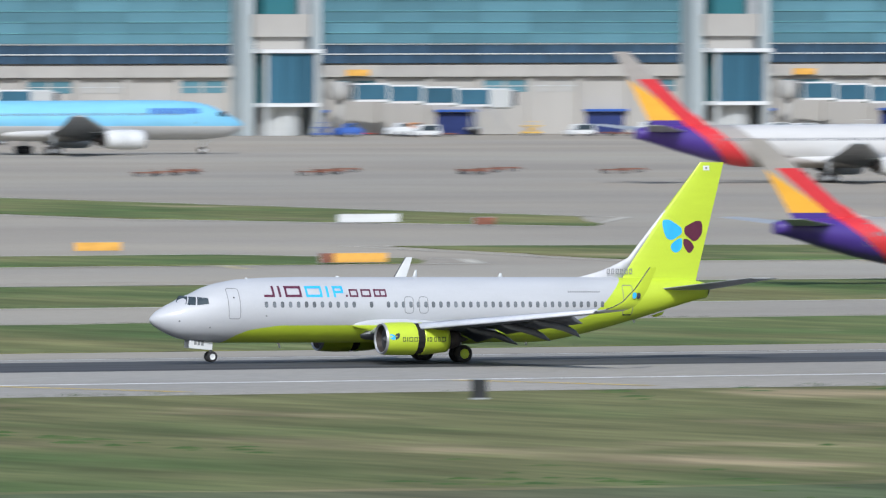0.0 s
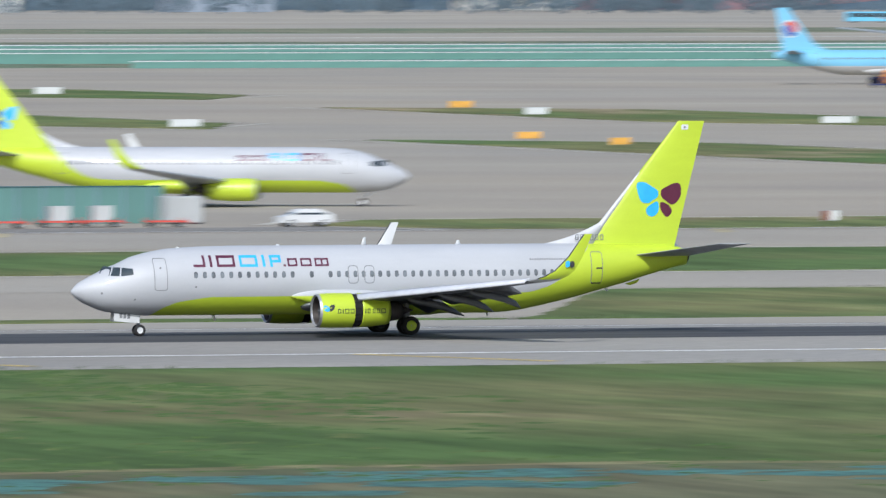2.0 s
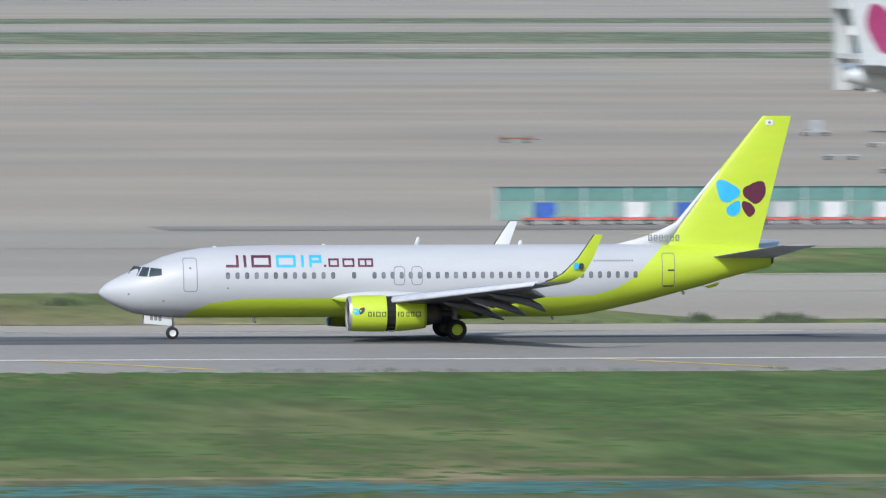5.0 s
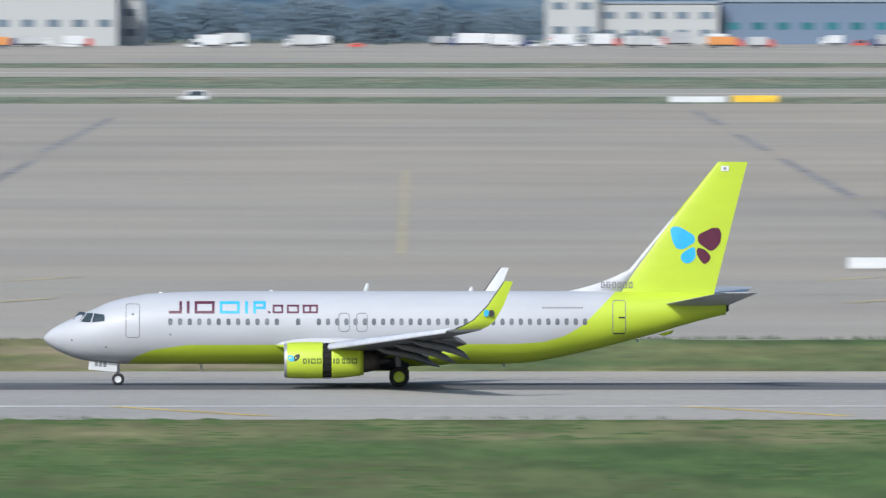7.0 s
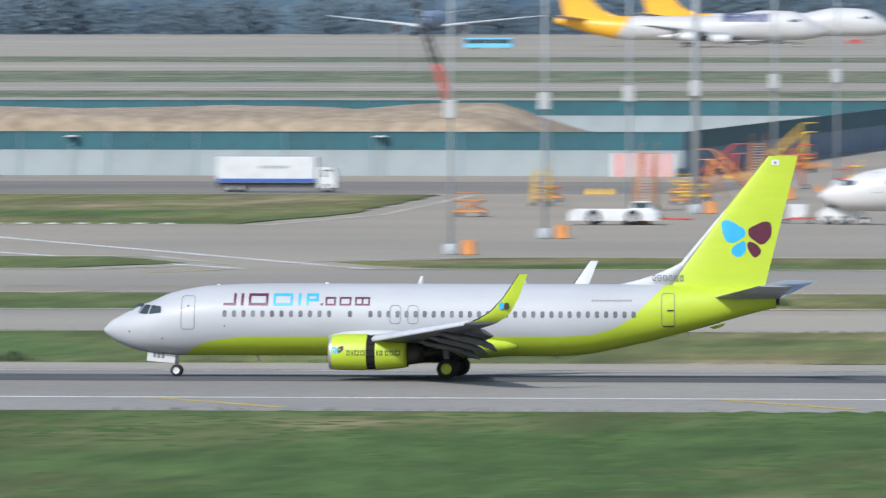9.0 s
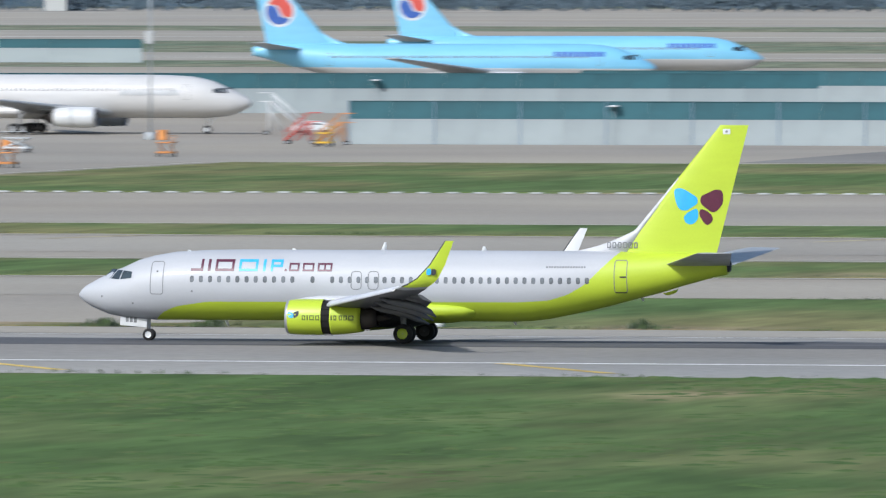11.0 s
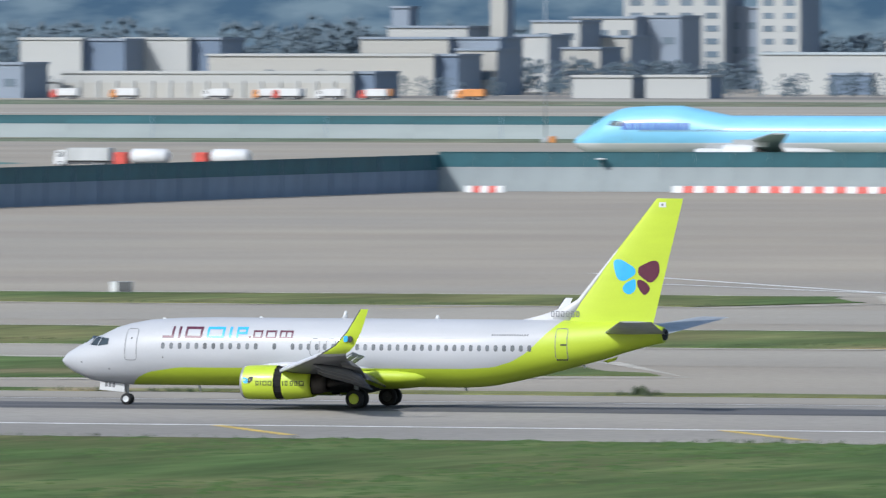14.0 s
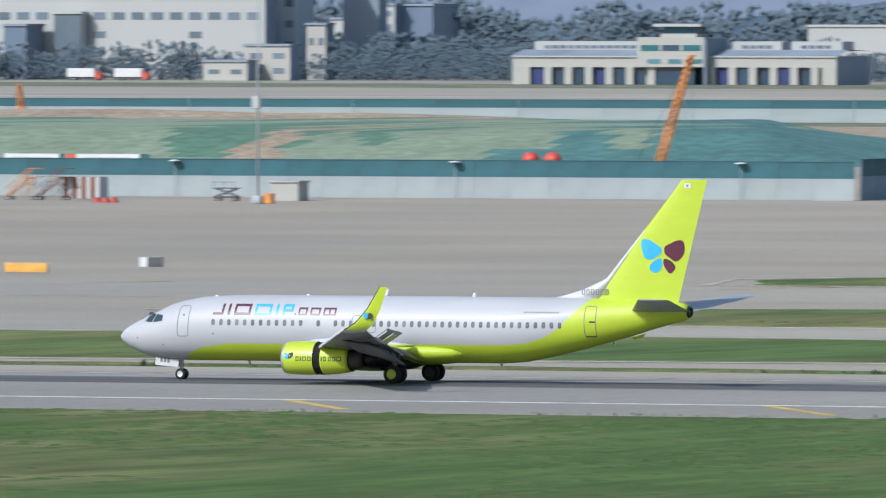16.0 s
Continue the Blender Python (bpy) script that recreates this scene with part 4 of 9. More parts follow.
    for f, q in ((-0.5, 0.1), (-0.36, 0.5), (-0.1, 0.95), (0.2, 1.0), (0.5, 0.95), (0.8, 0.88), (0.98, 0.72), (1.07, 0.48), (1.11, 0.1)):
        secs.append([(c + f * wc, w * 0.5 * (0.5 + 0.56 * q) * math.cos(6.283 * i / 14), zb + 0.16 * h + (0.16 * h * q + 0.06) * 1.15 * math.sin(6.283 * i / 14) - 0.02) for i in range(14)])
    rings(bm, secs)
    part("belly_fairing", bm, belly or paint, ob, smooth=True)
    for k, (ex, ey, ez, el, er) in enumerate(spec["engines"]):
        for s in (-1, 1):
            engine(ob, ex, s * ey, ez, el, er, spec.get("engine_paint", paint), M["steel"], True, spec.get("gap"))
            bm = bmesh.new()
            top = wz + ey * rise + 0.05
            box(bm, ex + 0.28 * el, ex + 1.35 * el, s * ey - 0.16, s * ey + 0.16, ez + er * 0.7, top, 0, 0.05)
            part("pylon", bm, wp, ob)
    # landing gear
    nx, r0, groups, r1 = spec["gear"]
    g = new("nose_gear")
    g.parent = ob
    bm = bmesh.new()
    tube(bm, (nx, 0, r0), (nx - 0.1, 0, zb + 0.3 * h), 0.11, 0.14)
    tube(bm, (nx, -0.28, r0), (nx, 0.28, r0), 0.06)
    tube(bm, (nx, 0, r0 + 0.45), (nx - 0.9, 0, zb + 0.1), 0.05)
    part("strut", bm, M["white"], g)
    for s in (-1, 1):
        bm = bmesh.new()
        wheel(bm, nx, s * 0.21, r0, r0, 0.2)
        part("wheel", bm, [M["tyre"], M["white"]], g)
    for gx, gy, nw in groups:
        for s in (-1, 1):
            g = new("main_gear")
            g.parent = ob
            bm = bmesh.new()
            tube(bm, (gx, s * gy, r1), (gx - 0.15, s * (gy - 0.05), wz + 0.3), 0.14, 0.19)
            tube(bm, (gx, s * (gy - 0.55), r1), (gx, s * (gy + 0.55), r1), 0.08)
            tube(bm, (gx, s * gy, r1 + 0.7), (gx - 0.2, s * (gy - 1.5), wz + 0.1), 0.07)
            if nw > 1:
                tube(bm, (gx - 1.1 * (nw - 1), s * gy, r1), (gx + 1.1 * (nw - 1), s * gy, r1), 0.13)
            part("strut", bm, M["grey"], g)
            for a in range(nw):
                for b in (-1, 1):
                    bm = bmesh.new()
                    wheel(bm, gx + (a - (nw - 1) / 2) * 2.0 * r1 * 1.06, s * gy + b * 0.43, r1, r1, 0.4)
                    part("wheel", bm, [M["tyre"], spec.get("hub", M["grey"]) if s * b > 0 else M["charcoal"]], g)
    # cockpit windows
    q = h / 4.08
    for s in (-1, 1):
        for pts in (((1.62, 3.62), (1.98, 4.03), (2.36, 3.98), (2.05, 3.50)), ((2.12, 3.49), (2.42, 3.98), (2.78, 3.96), (2.62, 3.46)), ((2.70, 3.46), (2.84, 3.96), (3.42, 3.90), (3.42, 3.55))):
            dz = spec.get("hump", 0.0) * 0.95
            dx = 0.055 * L if spec.get("hump") else 0
            decal("cockpit_window", hull, [[(dx + a * q, zb + (b - 1.12) * q + dz * (0.75 if dx else 0)) for a, b in pts]], s, M["cockpit"], ob, off=0.02)
    if windows:
        zw = zb + 0.62 * h
        for s in (-1, 1):
            polys = []
            x = 0.165 * L
            while x < 0.80 * L:
                polys.append([(x, zw), (x + 0.26, zw), (x + 0.26, zw + 0.36), (x, zw + 0.36)])
                x += 0.56
            tagged(decal("window_row", hull, polys, s, M["window"], ob, "row of small dark cabin windows"), kind="stuff")
        for f in (0.13, 0.80):
            for s in (-1, 1):
                decal("cabin_door", hull, ring_of(f * L, f * L + 0.9, zb + 0.42 * h, zb + 0.42 * h + 1.85, 0.15, 0.05), s, M["seal"], ob)
    return ob, hull


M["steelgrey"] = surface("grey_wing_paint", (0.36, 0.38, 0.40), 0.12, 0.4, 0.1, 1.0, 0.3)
# dark copy of the wing grey: the underside's shade is in the colour
M["under_wing_shade"] = surface("underwing_shade_grey", (0.08, 0.087, 0.10), 0.12, 0.4, 0.1, 1.0, 0.3)
JIN_EDGE = [(0, -1.9), (80, 20), (4.6, 1.15), (5.2, 1.65), (6.1, 2.02), (8.0, 2.30), (26.3, 2.36), (28.0, 2.46), (29.2, 2.82), (30.2, 3.42), (31.1, 4.34), (32.0, 5.25), (33.1, 6.7), (33.4, 14.0)]
JIN = livery("silver_and_lime_livery", SILVER, [("below", JIN_EDGE, LIME)], 0.5, 0.0, 0.14)
B737 = dict(L=38.2, h=4.08, w=3.76, zb=1.2, H=12.52, half=16.9, wing=(14.0, 6.05, 22.6, 1.75), kink=(16.35, 4.15), winglet=2.72, winglet_paint=M["lime"], rise=0.102,
            fin=(31.65, 37.5, 37.75, 39.4, 0), dorsal=2.65, stab=(34.45, 3.9, 37.85, 2.0, 7.1), stabz=0.805, engines=[(13.5, 4.83, 1.51, 4.42, 1.02)],
            gear=(4.15, 0.345, [(19.9, 2.86, 1)], 0.565), engine_paint=M["lime"], hub=M["lime"])
def fin_side(spec, s, z, side, off=0.015):
    """A point on the fin's skin."""
    fl, ft, tl, tt, _ = spec["fin"]
    root = spec["zb"] + spec["h"] * 0.93
    f = (z - root) / (spec["H"] - root)
    le, ch = fl + (tl - fl) * f, (ft - fl) + ((tt - tl) - (ft - fl)) * f
    c = max(0.001, min(1.0, (s - le) / ch))
    t = 0.08
    y = 5 * (0.2969 * math.sqrt(c) - 0.126 * c - 0.3516 * c * c + 0.2843 * c ** 3 - 0.1036 * c ** 4) * t * ch
    return Vector((s, side * (abs(y) + off), z))


def fin_mark(name, spec, outlines, mat, ob, label="", off=0.015):
    """A painted mark on both sides of the fin: each outline is filled as a fan from its middle."""
    for side in (-1, 1):
        bm = bmesh.new()
        for pts in outlines:
            cx, cz = sum(p[0] for p in pts) / len(pts), sum(p[1] for p in pts) / len(pts)
            inner = [bm.verts.new(fin_side(spec, cx + 0.5 * (a - cx), cz + 0.5 * (b - cz), side, off)) for a, b in pts]
            outer = [bm.verts.new(fin_side(spec, a, b, side, off)) for a, b in pts]
            mid = bm.verts.new(fin_side(spec, cx, cz, side, off))
            for i in range(len(pts)):
                j = (i + 1) % len(pts)
                bm.faces.new((inner[i], inner[j], outer[j], outer[i]))
                bm.faces.new((mid, inner[j], inner[i]))
        part(name, bm, mat, ob, label)


def smooth_loop(pts, k=4):
    """A rounded outline through a few points."""
    out, n = [], len(pts)
    for i in range(n):
        p0, p1, p2, p3 = (Vector(pts[(i + d) % n]) for d in (-1, 0, 1, 2))
        for j in range(k):
            t = j / k
            out.append(tuple(0.5 * (2 * p1 + (p2 - p0) * t + (2 * p0 - 5 * p1 + 4 * p2 - p3) * t * t + (3 * p1 - p0 - 3 * p2 + p3) * t ** 3)))
    return out


WINGS_CYAN = [[(35.12, 8.80), (35.55, 8.88), (36.05, 8.62), (36.42, 8.36), (36.42, 8.02), (36.10, 7.80), (35.80, 7.64), (35.40, 7.72), (35.18, 8.2)],
              [(36.42, 7.72), (36.46, 7.15), (36.12, 6.84), (35.78, 6.94), (35.68, 7.26), (35.95, 7.54)]]
WINGS_MAROON = [[(36.66, 8.42), (37.05, 8.64), (37.48, 8.82), (37.86, 8.74), (37.92, 8.12), (37.62, 7.66), (37.30, 7.54), (36.98, 7.74), (36.66, 8.02)],
                [(36.64, 7.70), (37.10, 7.54), (37.34, 7.16), (37.12, 6.84), (36.88, 6.86), (36.58, 7.34)]]


def butterfly(spec, ob):
    fin_mark("fin_emblem", spec, [smooth_loop(w) for w in WINGS_CYAN], M["cyan"], ob, "cyan rounded half of the fin emblem")
    fin_mark("fin_emblem", spec, [smooth_loop(w) for w in WINGS_MAROON], M["maroon"], ob, "maroon rounded half of the fin emblem")


def frame_bars(s0, s1, z0, z1, w, middle=False):
    bars = [[(s0, z0), (s0 + w, z0), (s0 + w, z1), (s0, z1)], [(s1 - w, z0), (s1, z0), (s1, z1), (s1 - w, z1)],
            [(s0 + w, z1 - w), (s1 - w, z1 - w), (s1 - w, z1), (s0 + w, z1)], [(s0 + w, z0), (s1 - w, z0), (s1 - w, z0 + w), (s0 + w, z0 + w)]]
    if middle:
        m = (s0 + s1) / 2
        bars.append([(m - w / 2, z0 + w), (m + w / 2, z0 + w), (m + w / 2, z1 - w), (m - w / 2, z1 - w)])
    return bars


def wordmark(hull, ob):
    """The operator's mark along the forward cabin, as plain blocks and frames in its colours."""
    w = 0.15
    for side in (-1, 1):
        glyphs = [("maroon", [[(7.02, 4.06), (7.75, 4.06), (7.75, 4.06 + w), (7.02, 4.06 + w)], [(7.60, 4.21), (7.75, 4.21), (7.75, 4.74), (7.60, 4.74)]]),
                  ("maroon", [[(8.02, 4.06), (8.18, 4.06), (8.18, 4.74), (8.02, 4.74)]]), ("maroon", frame_bars(8.46, 9.58, 4.06, 4.74, w)),
                  ("cyan", frame_bars(9.86, 10.98, 4.06, 4.74, w)), ("cyan", [[(11.28, 4.06), (11.44, 4.06), (11.44, 4.74), (11.28, 4.74)]]),
                  ("cyan", frame_bars(11.74, 12.44, 4.30, 4.74, w) + [[(11.74, 4.06), (11.89, 4.06), (11.89, 4.30), (11.74, 4.30)]]),
                  ("maroon", [[(12.56, 4.07), (12.70, 4.07), (12.70, 4.2), (12.56, 4.2)]]), ("maroon", frame_bars(12.82, 13.42, 4.07, 4.55, 0.11)),
                  ("maroon", frame_bars(13.62, 14.30, 4.07, 4.55, 0.11)), ("maroon", frame_bars(14.50, 15.36, 4.07, 4.55, 0.11, True))]
        for paint, bars in glyphs:
            decal("wordmark_frame", hull, bars, side, M[paint], ob, "%s frame of the painted wordmark" % paint)


# paler than the wing grey: the light on the leading edge is in the colour
M["slat"] = surface("lit_slat_grey", (0.56, 0.58, 0.62), 0.06, 0.35, 0.2)


SPOILERS = []


def main_details(ob, hull, spec):
    wordmark(hull, ob)
    butterfly(spec, ob)
    fin_mark("fin_flag", spec, [rounded(37.92, 38.36, 12.0, 12.3, 0.03)], M["white"], ob, "small white flag patch", 0.03)
    fin_mark("flag_disc", spec, [rounded(38.06, 38.22, 12.08, 12.22, 0.06)], M["seal"], ob, "", 0.045)
    # cabin windows, each a pane in a pale frame
    xs = [6.98 + 0.541 * k for k in range(12)] + [14.12] + [15.28 + 0.513 * k for k in range(30)]
    for side in (-1, 1):
        for x in xs:
            decal("window", hull, [rounded(x + 0.01, x + 0.25, 3.41, 3.79, 0.10)], side, M["window"], ob)
        for s0, s1, z0, z1 in ((4.60, 5.40, 2.70, 4.60), (31.82, 32.58, 2.92, 4.80)):
            decal("cabin_door", hull, ring_of(s0, s1, z0, z1, 0.16, 0.045), side, M["seal"], ob, "outline of a closed cabin door", 0.012)
            if s0 > 20:
                decal("door_sill", hull, [[(s0 + 0.06, z0 - 0.02), (s1 - 0.06, z0 - 0.02), (s1 - 0.06, z0 + 0.05), (s0 + 0.06, z0 + 0.05)]], side, M["dark"], ob, off=0.014)
            decal("door_handle", hull, [[(s0 + 0.34, z0 + 0.86), (s1 - 0.05, z0 + 0.86), (s1 - 0.05, z0 + 0.95), (s0 + 0.34, z0 + 0.95)]] if s0 > 20 else [[(s0 + 0.36, z0 + 1.28), (s0 + 0.46, z0 + 1.28), (s0 + 0.46, z0 + 1.36), (s0 + 0.36, z0 + 1.36)]], side, M["dark"], ob, off=0.014)
        for s0 in (16.50, 17.50):
            decal("overwing_exit", hull, ring_of(s0, s0 + 0.64, 3.04, 4.10, 0.2, 0.045), side, M["seal"], ob, "outline of an overwing exit", 0.012)
        tagged(decal("probe", hull, [rounded(a, a + 0.12, b, b + 0.12, 0.05) for a, b in ((1.52, 2.50), (3.44, 2.12), (7.05, 2.84))], side, M["seal"], ob), kind="stuff")
        # type marking and registration, as bars
        tagged(decal("type_marking", hull, [[(27.9 + 0.155 * k, 4.33), (28.0 + 0.155 * k, 4.33), (28.0 + 0.155 * k, 4.43), (27.9 + 0.155 * k, 4.43)] for k in range(15)], side, M["seal"], ob), kind="stuff")
        bm = bmesh.new()
        for k in range(6):
            x = 31.2 + 0.31 * k
            for bar in frame_bars(x, x + 0.21, 5.5, 5.84, 0.05):
                quad(bm, [(a, side * 0.238, b - 0.03) for a, b in bar])
        tagged(part("registration_bar", bm, M["seal"], ob), kind="stuff")
    # dark bulge added under the wing box, standing in for the wing's shade
    bm = bmesh.new()
    rings(bm, [[(x, w * math.cos(6.283 * i / 12), 1.5 + h * math.sin(6.283 * i / 12)) for i in range(12)] for x, w, h in ((15.3, 0.6, 0.15), (15.9, 1.5, 0.5), (17.0, 1.95, 0.66), (19.6, 1.95, 0.68), (20.4, 1.5, 0.5), (20.9, 0.5, 0.15))])
    part("wheel_well", bm, M["charcoal"], ob, "dark bulge standing in for the wing's shade on the belly", True)
    # nose gear doors with bars for the fleet number
    for side in (-1, 1):
        bm = bmesh.new()
        vs = box(bm, 2.42, 4.02, side * 0.36 - 0.02, side * 0.36 + 0.02, 0.92, 1.42, 0, 0.015)
        bmesh.ops.transform(bm, matrix=Matrix.Translation((0, 0, 0.44)) @ Matrix.Rotation(radians(5), 4, "Y"), verts=bm.verts[:])
        bmesh.ops.translate(bm, verts=bm.verts[:], vec=(0.0, 0.0, -0.26))
        door = part("nose_gear_door", bm, M["white"], ob)
        for k in range(3):
            bm = bmesh.new()
            x, z = 2.85 + 0.24 * k, 1.08 - 0.021 * k
            box(bm, x, x + 0.17, side * 0.395 - 0.004, side * 0.395 + 0.004, z, z + 0.28)
            part("number_bar", bm, M["seal"], door)
    # antennas, drain mast, tail skid, beacons
    for x, z0, h, lean in ((17.85, 5.26, 0.46, 0.2), (23.75, 5.26, 0.26, 0.12), (6.4, 5.14, 0.10, 0.05), (12.6, 5.26, 0.09, 0.04)):
        bm = bmesh.new()
        rings(bm, [[(x, -0.02, z0 - 0.05), (x + 0.36, -0.02, z0 - 0.05), (x + 0.36, 0.02, z0 - 0.05), (x, 0.02, z0 - 0.05)],
                   [(x + lean, -0.008, z0 + h), (x + lean + 0.13, -0.008, z0 + h), (x + lean + 0.13, 0.008, z0 + h), (x + lean, 0.008, z0 + h)]])
        part("antenna", bm, M["white"], ob)
    for x, z0, z1, lean in ((8.62, 1.24, 0.88, 0.16), (25.6, 1.32, 1.02, 0.12), (33.1, 2.6, 2.42, 0.1)):
        bm = bmesh.new()
        rings(bm, [[(x, -0.02, z0), (x + 0.2, -0.02, z0), (x + 0.2, 0.02, z0), (x, 0.02, z0)], [(x + lean, -0.01, z1), (x + lean + 0.12, -0.01, z1), (x + lean + 0.12, 0.01, z1), (x + lean, 0.01, z1)]])
        part("drain_mast", bm, M["white"], ob)
    bm = bmesh.new()
    rings(bm, [[(34.4, -0.1, 2.86), (35.3, -0.1, 3.12), (35.3, 0.1, 3.12), (34.4, 0.1, 2.86)], [(34.7, -0.06, 2.76), (35.15, -0.06, 2.9), (35.15, 0.06, 2.9), (34.7, 0.06, 2.76)]])
    part("tail_skid", bm, M["lime"], ob)
    bm = bmesh.new()
    lathe(bm, [(37.95, 0.42), (38.22, 0.36), (38.36, 0.3), (38.3, 0.22), (38.1, 0.2)], 16, 0, (0, 4.46))
    part("exhaust_ring", bm, M["dark"], ob, "dark auxiliary exhaust at the tail cone")
    for side in (-1, 1):
        bm = bmesh.new()
        secs = []
        for x, q in ((13.0, 0.05), (13.4, 0.45), (14.0, 0.8), (15.0, 1.0), (16.5, 1.0), (18.0, 0.8), (19.6, 0.4), (20.6, 0.05)):
            secs.append([(x, side * (1.72 + 0.26 * q * math.cos(6.283 * i / 12)), 2.3 + 0.42 * q * math.sin(6.283 * i / 12)) for i in range(12)])
        rings(bm, secs)
        part("root_fairing", bm, JIN, ob, "rounded silver fairing over the wing root", True)
    # wing: slat line, flaps lowered, spoilers raised, track fairings
    wz = spec["zb"] + 0.14 * spec["h"]

    def trailing(y):
        return float(np.interp(y, [1.8, 5.75, 16.9], [20.0, 20.5, 24.35])), wz + y * spec["rise"]

    for side in (-1, 1):
        for y0, y1, ch in ((2.1, 5.4, 1.5), (6.0, 12.6, 1.1)):
            bm = bmesh.new()
            secs = []
            for y, c in ((y0, ch), (y1, ch * 0.78)):
                x, z = trailing(y)
                prof = [(-0.5, -0.02), (-0.2, 0.06), (0.3 * c, -0.02), (0.95 * c, -0.46 * c), (0.9 * c, -0.50 * c), (0.2 * c, -0.24), (-0.3, -0.2)]
                secs.append([(x + a, side * y, z + b) for a, b in prof])
            rings(bm, secs)
            # flaps and track fairings share the wing's painted underside shade
            part("flap", bm, M["under_wing_shade"], ob, "lowered trailing-edge flap")
        for y, ln in ((6.4, 3.2), (9.3, 2.9), (12.0, 2.5)):
            x, z = trailing(y)
            bm = bmesh.new()
            pts = [(-2.2, -0.12, 0.05), (-1.6, -0.32, 0.16), (-0.6, -0.48, 0.22), (0.2, -0.68, 0.22), (0.8, -0.95, 0.17), (0.42 * ln + 0.1, -1.22, 0.03)]
            rings(bm, [[(x + a + 0.25 * r * math.sin(6.283 * i / 10), side * y + r * 0.8 * math.cos(6.283 * i / 10), z + b + r * math.sin(6.283 * i / 10)) for i in range(10)] for a, b, r in pts])
            part("flap_fairing", bm, M["under_wing_shade"], ob, "canoe-shaped flap track fairing", True)
        for y0 in (2.6, 4.05):
            bm = bmesh.new()
            (xa, za), (xb, zb) = trailing(y0), trailing(y0 + 1.35)
            xm, zm = (xa + xb) / 2, (za + zb) / 2
            secs = []
            for y, x, z in ((-0.675, xa - xm, za - zm), (0.675, xb - xm, zb - zm)):
                secs.append([(x, side * y, z), (x + 1.75, side * y, z + 0.0), (x + 1.75, side * y, z + 0.04), (x, side * y, z + 0.06)])
            rings(bm, secs)
            flap = part("spoiler", bm, M["offwhite"], ob, "hinged pale spoiler panel")
            flap.location = (xm - 1.35, side * (y0 + 0.675), zm + 0.10)
            SPOILERS.append(flap)
            bm = bmesh.new()
            for y in (-0.64, 0.60):
                box(bm, 0.05, 1.7, side * (y + 0.02) - 0.02, side * (y + 0.02) + 0.02, -0.05, 0.0)
            part("spoiler_rib", bm, M["white"], flap)
            bm = bmesh.new()
            box(bm, 0.15, 1.58, -0.54, 0.54, -0.035, -0.012)
            part("spoiler_underside", bm, M["steelgrey"], flap, "grey underside of a raised spoiler")
        # slats along the leading edge, paler than the wing: its lit front is painted on
        bm = bmesh.new()
        secs = []
        for x, y, c in ((14.3, 2.2, 0.46), (16.35, 5.75, 0.44), (22.55, 16.75, 0.3)):
            z = wz + y * spec["rise"]
            secs.append([(x + a * c, side * y, z + b * c) for a, b in ((-0.5, -0.5), (-0.62, -0.3), (-0.5, -0.02), (0.0, 0.34), (0.6, 0.56), (0.6, 0.4), (0.0, 0.0))])
        rings(bm, secs)
        part("slat", bm, M["slat"], ob, "leading-edge slat painted pale as if lit", True)
        # small emblem on the winglet and marks on the cowl
        tx, tc, half = 22.6, 1.75, 16.9
        tipz = wz + half * spec["rise"]
        for mat, dx, dz in ((M["cyan"], 0.0, 0.02), (M["dark"], 0.28, 0.0)):
            bm = bmesh.new()
            x0, z0 = tx + 1.13 * tc + dx, tipz + 0.80 + dz
            ys = side * (half + 0.98)
            bm.faces.new([bm.verts.new((a, ys + side * 0.02 * (b - z0), b)) for a, b in smooth_loop([(x0, z0), (x0 + 0.22, z0 + 0.02), (x0 + 0.24, z0 + 0.3), (x0 + 0.02, z0 + 0.32)], 3)])
            part("winglet_emblem", bm, mat, ob)
        bm = bmesh.new()
        edge = [(tx + a * tc - 0.01, side * (half + b), tipz + c) for a, b, c in ((0.25, 0.45, 0.12), (0.48, 0.66, 0.28), (0.80, 0.80, 0.6), (1.25, 0.93, 1.41), (1.76, 1.1, 2.72))]
        for p, q in zip(edge, edge[1:]):
            tube(bm, p, q, 0.035, n=6)
        part("winglet_edge", bm, M["charcoal"], ob, "dark leading edge of the winglet")

        def cowl(s, z, r=1.02, cy=4.83, cz=1.51, off=0.012):
            f = float(np.interp(s, [13.5, 14.0, 14.75, 15.5, 16.25, 17.05, 17.65], [0.96, 1.02, 1.04, 1.035, 1.02, 0.96, 0.88])) * r
            dz = z - cz
            return Vector((s, side * (cy + math.sqrt(max(0.01, f * f - dz * dz)) + off), z))

        for mat, pts in ((M["cyan"], [(13.72, 1.84), (14.02, 1.78), (14.04, 1.52), (13.78, 1.54)]), (M["dark"], [(14.08, 1.82), (14.36, 1.90), (14.34, 1.66), (14.10, 1.50)])):
            bm = bmesh.new()
            bm.faces.new([bm.verts.new(cowl(a, b)) for a, b in smooth_loop(pts, 3)])
            part("cowl_emblem", bm, mat, ob)
        for word in (((14.56, 14.76), (14.84, 14.92), (15.0, 15.26), (15.34, 15.58)), ((16.24, 16.32), (16.4, 16.58), (16.72, 16.9), (16.98, 17.18), (17.26, 17.56))):
            bm = bmesh.new()
            for s0, s1 in word:
                for a in frame_bars(s0, s1, 1.38, 1.66, 0.055):
                    bm.faces.new([bm.verts.new(cowl(p, q)) for p, q in a])
            tagged(part("cowl_marking", bm, M["lime_text"], ob), kind="stuff")


M["silver_edge"] = surface("silver_paint", (0.54, 0.55, 0.57), 0.06, 0.45)
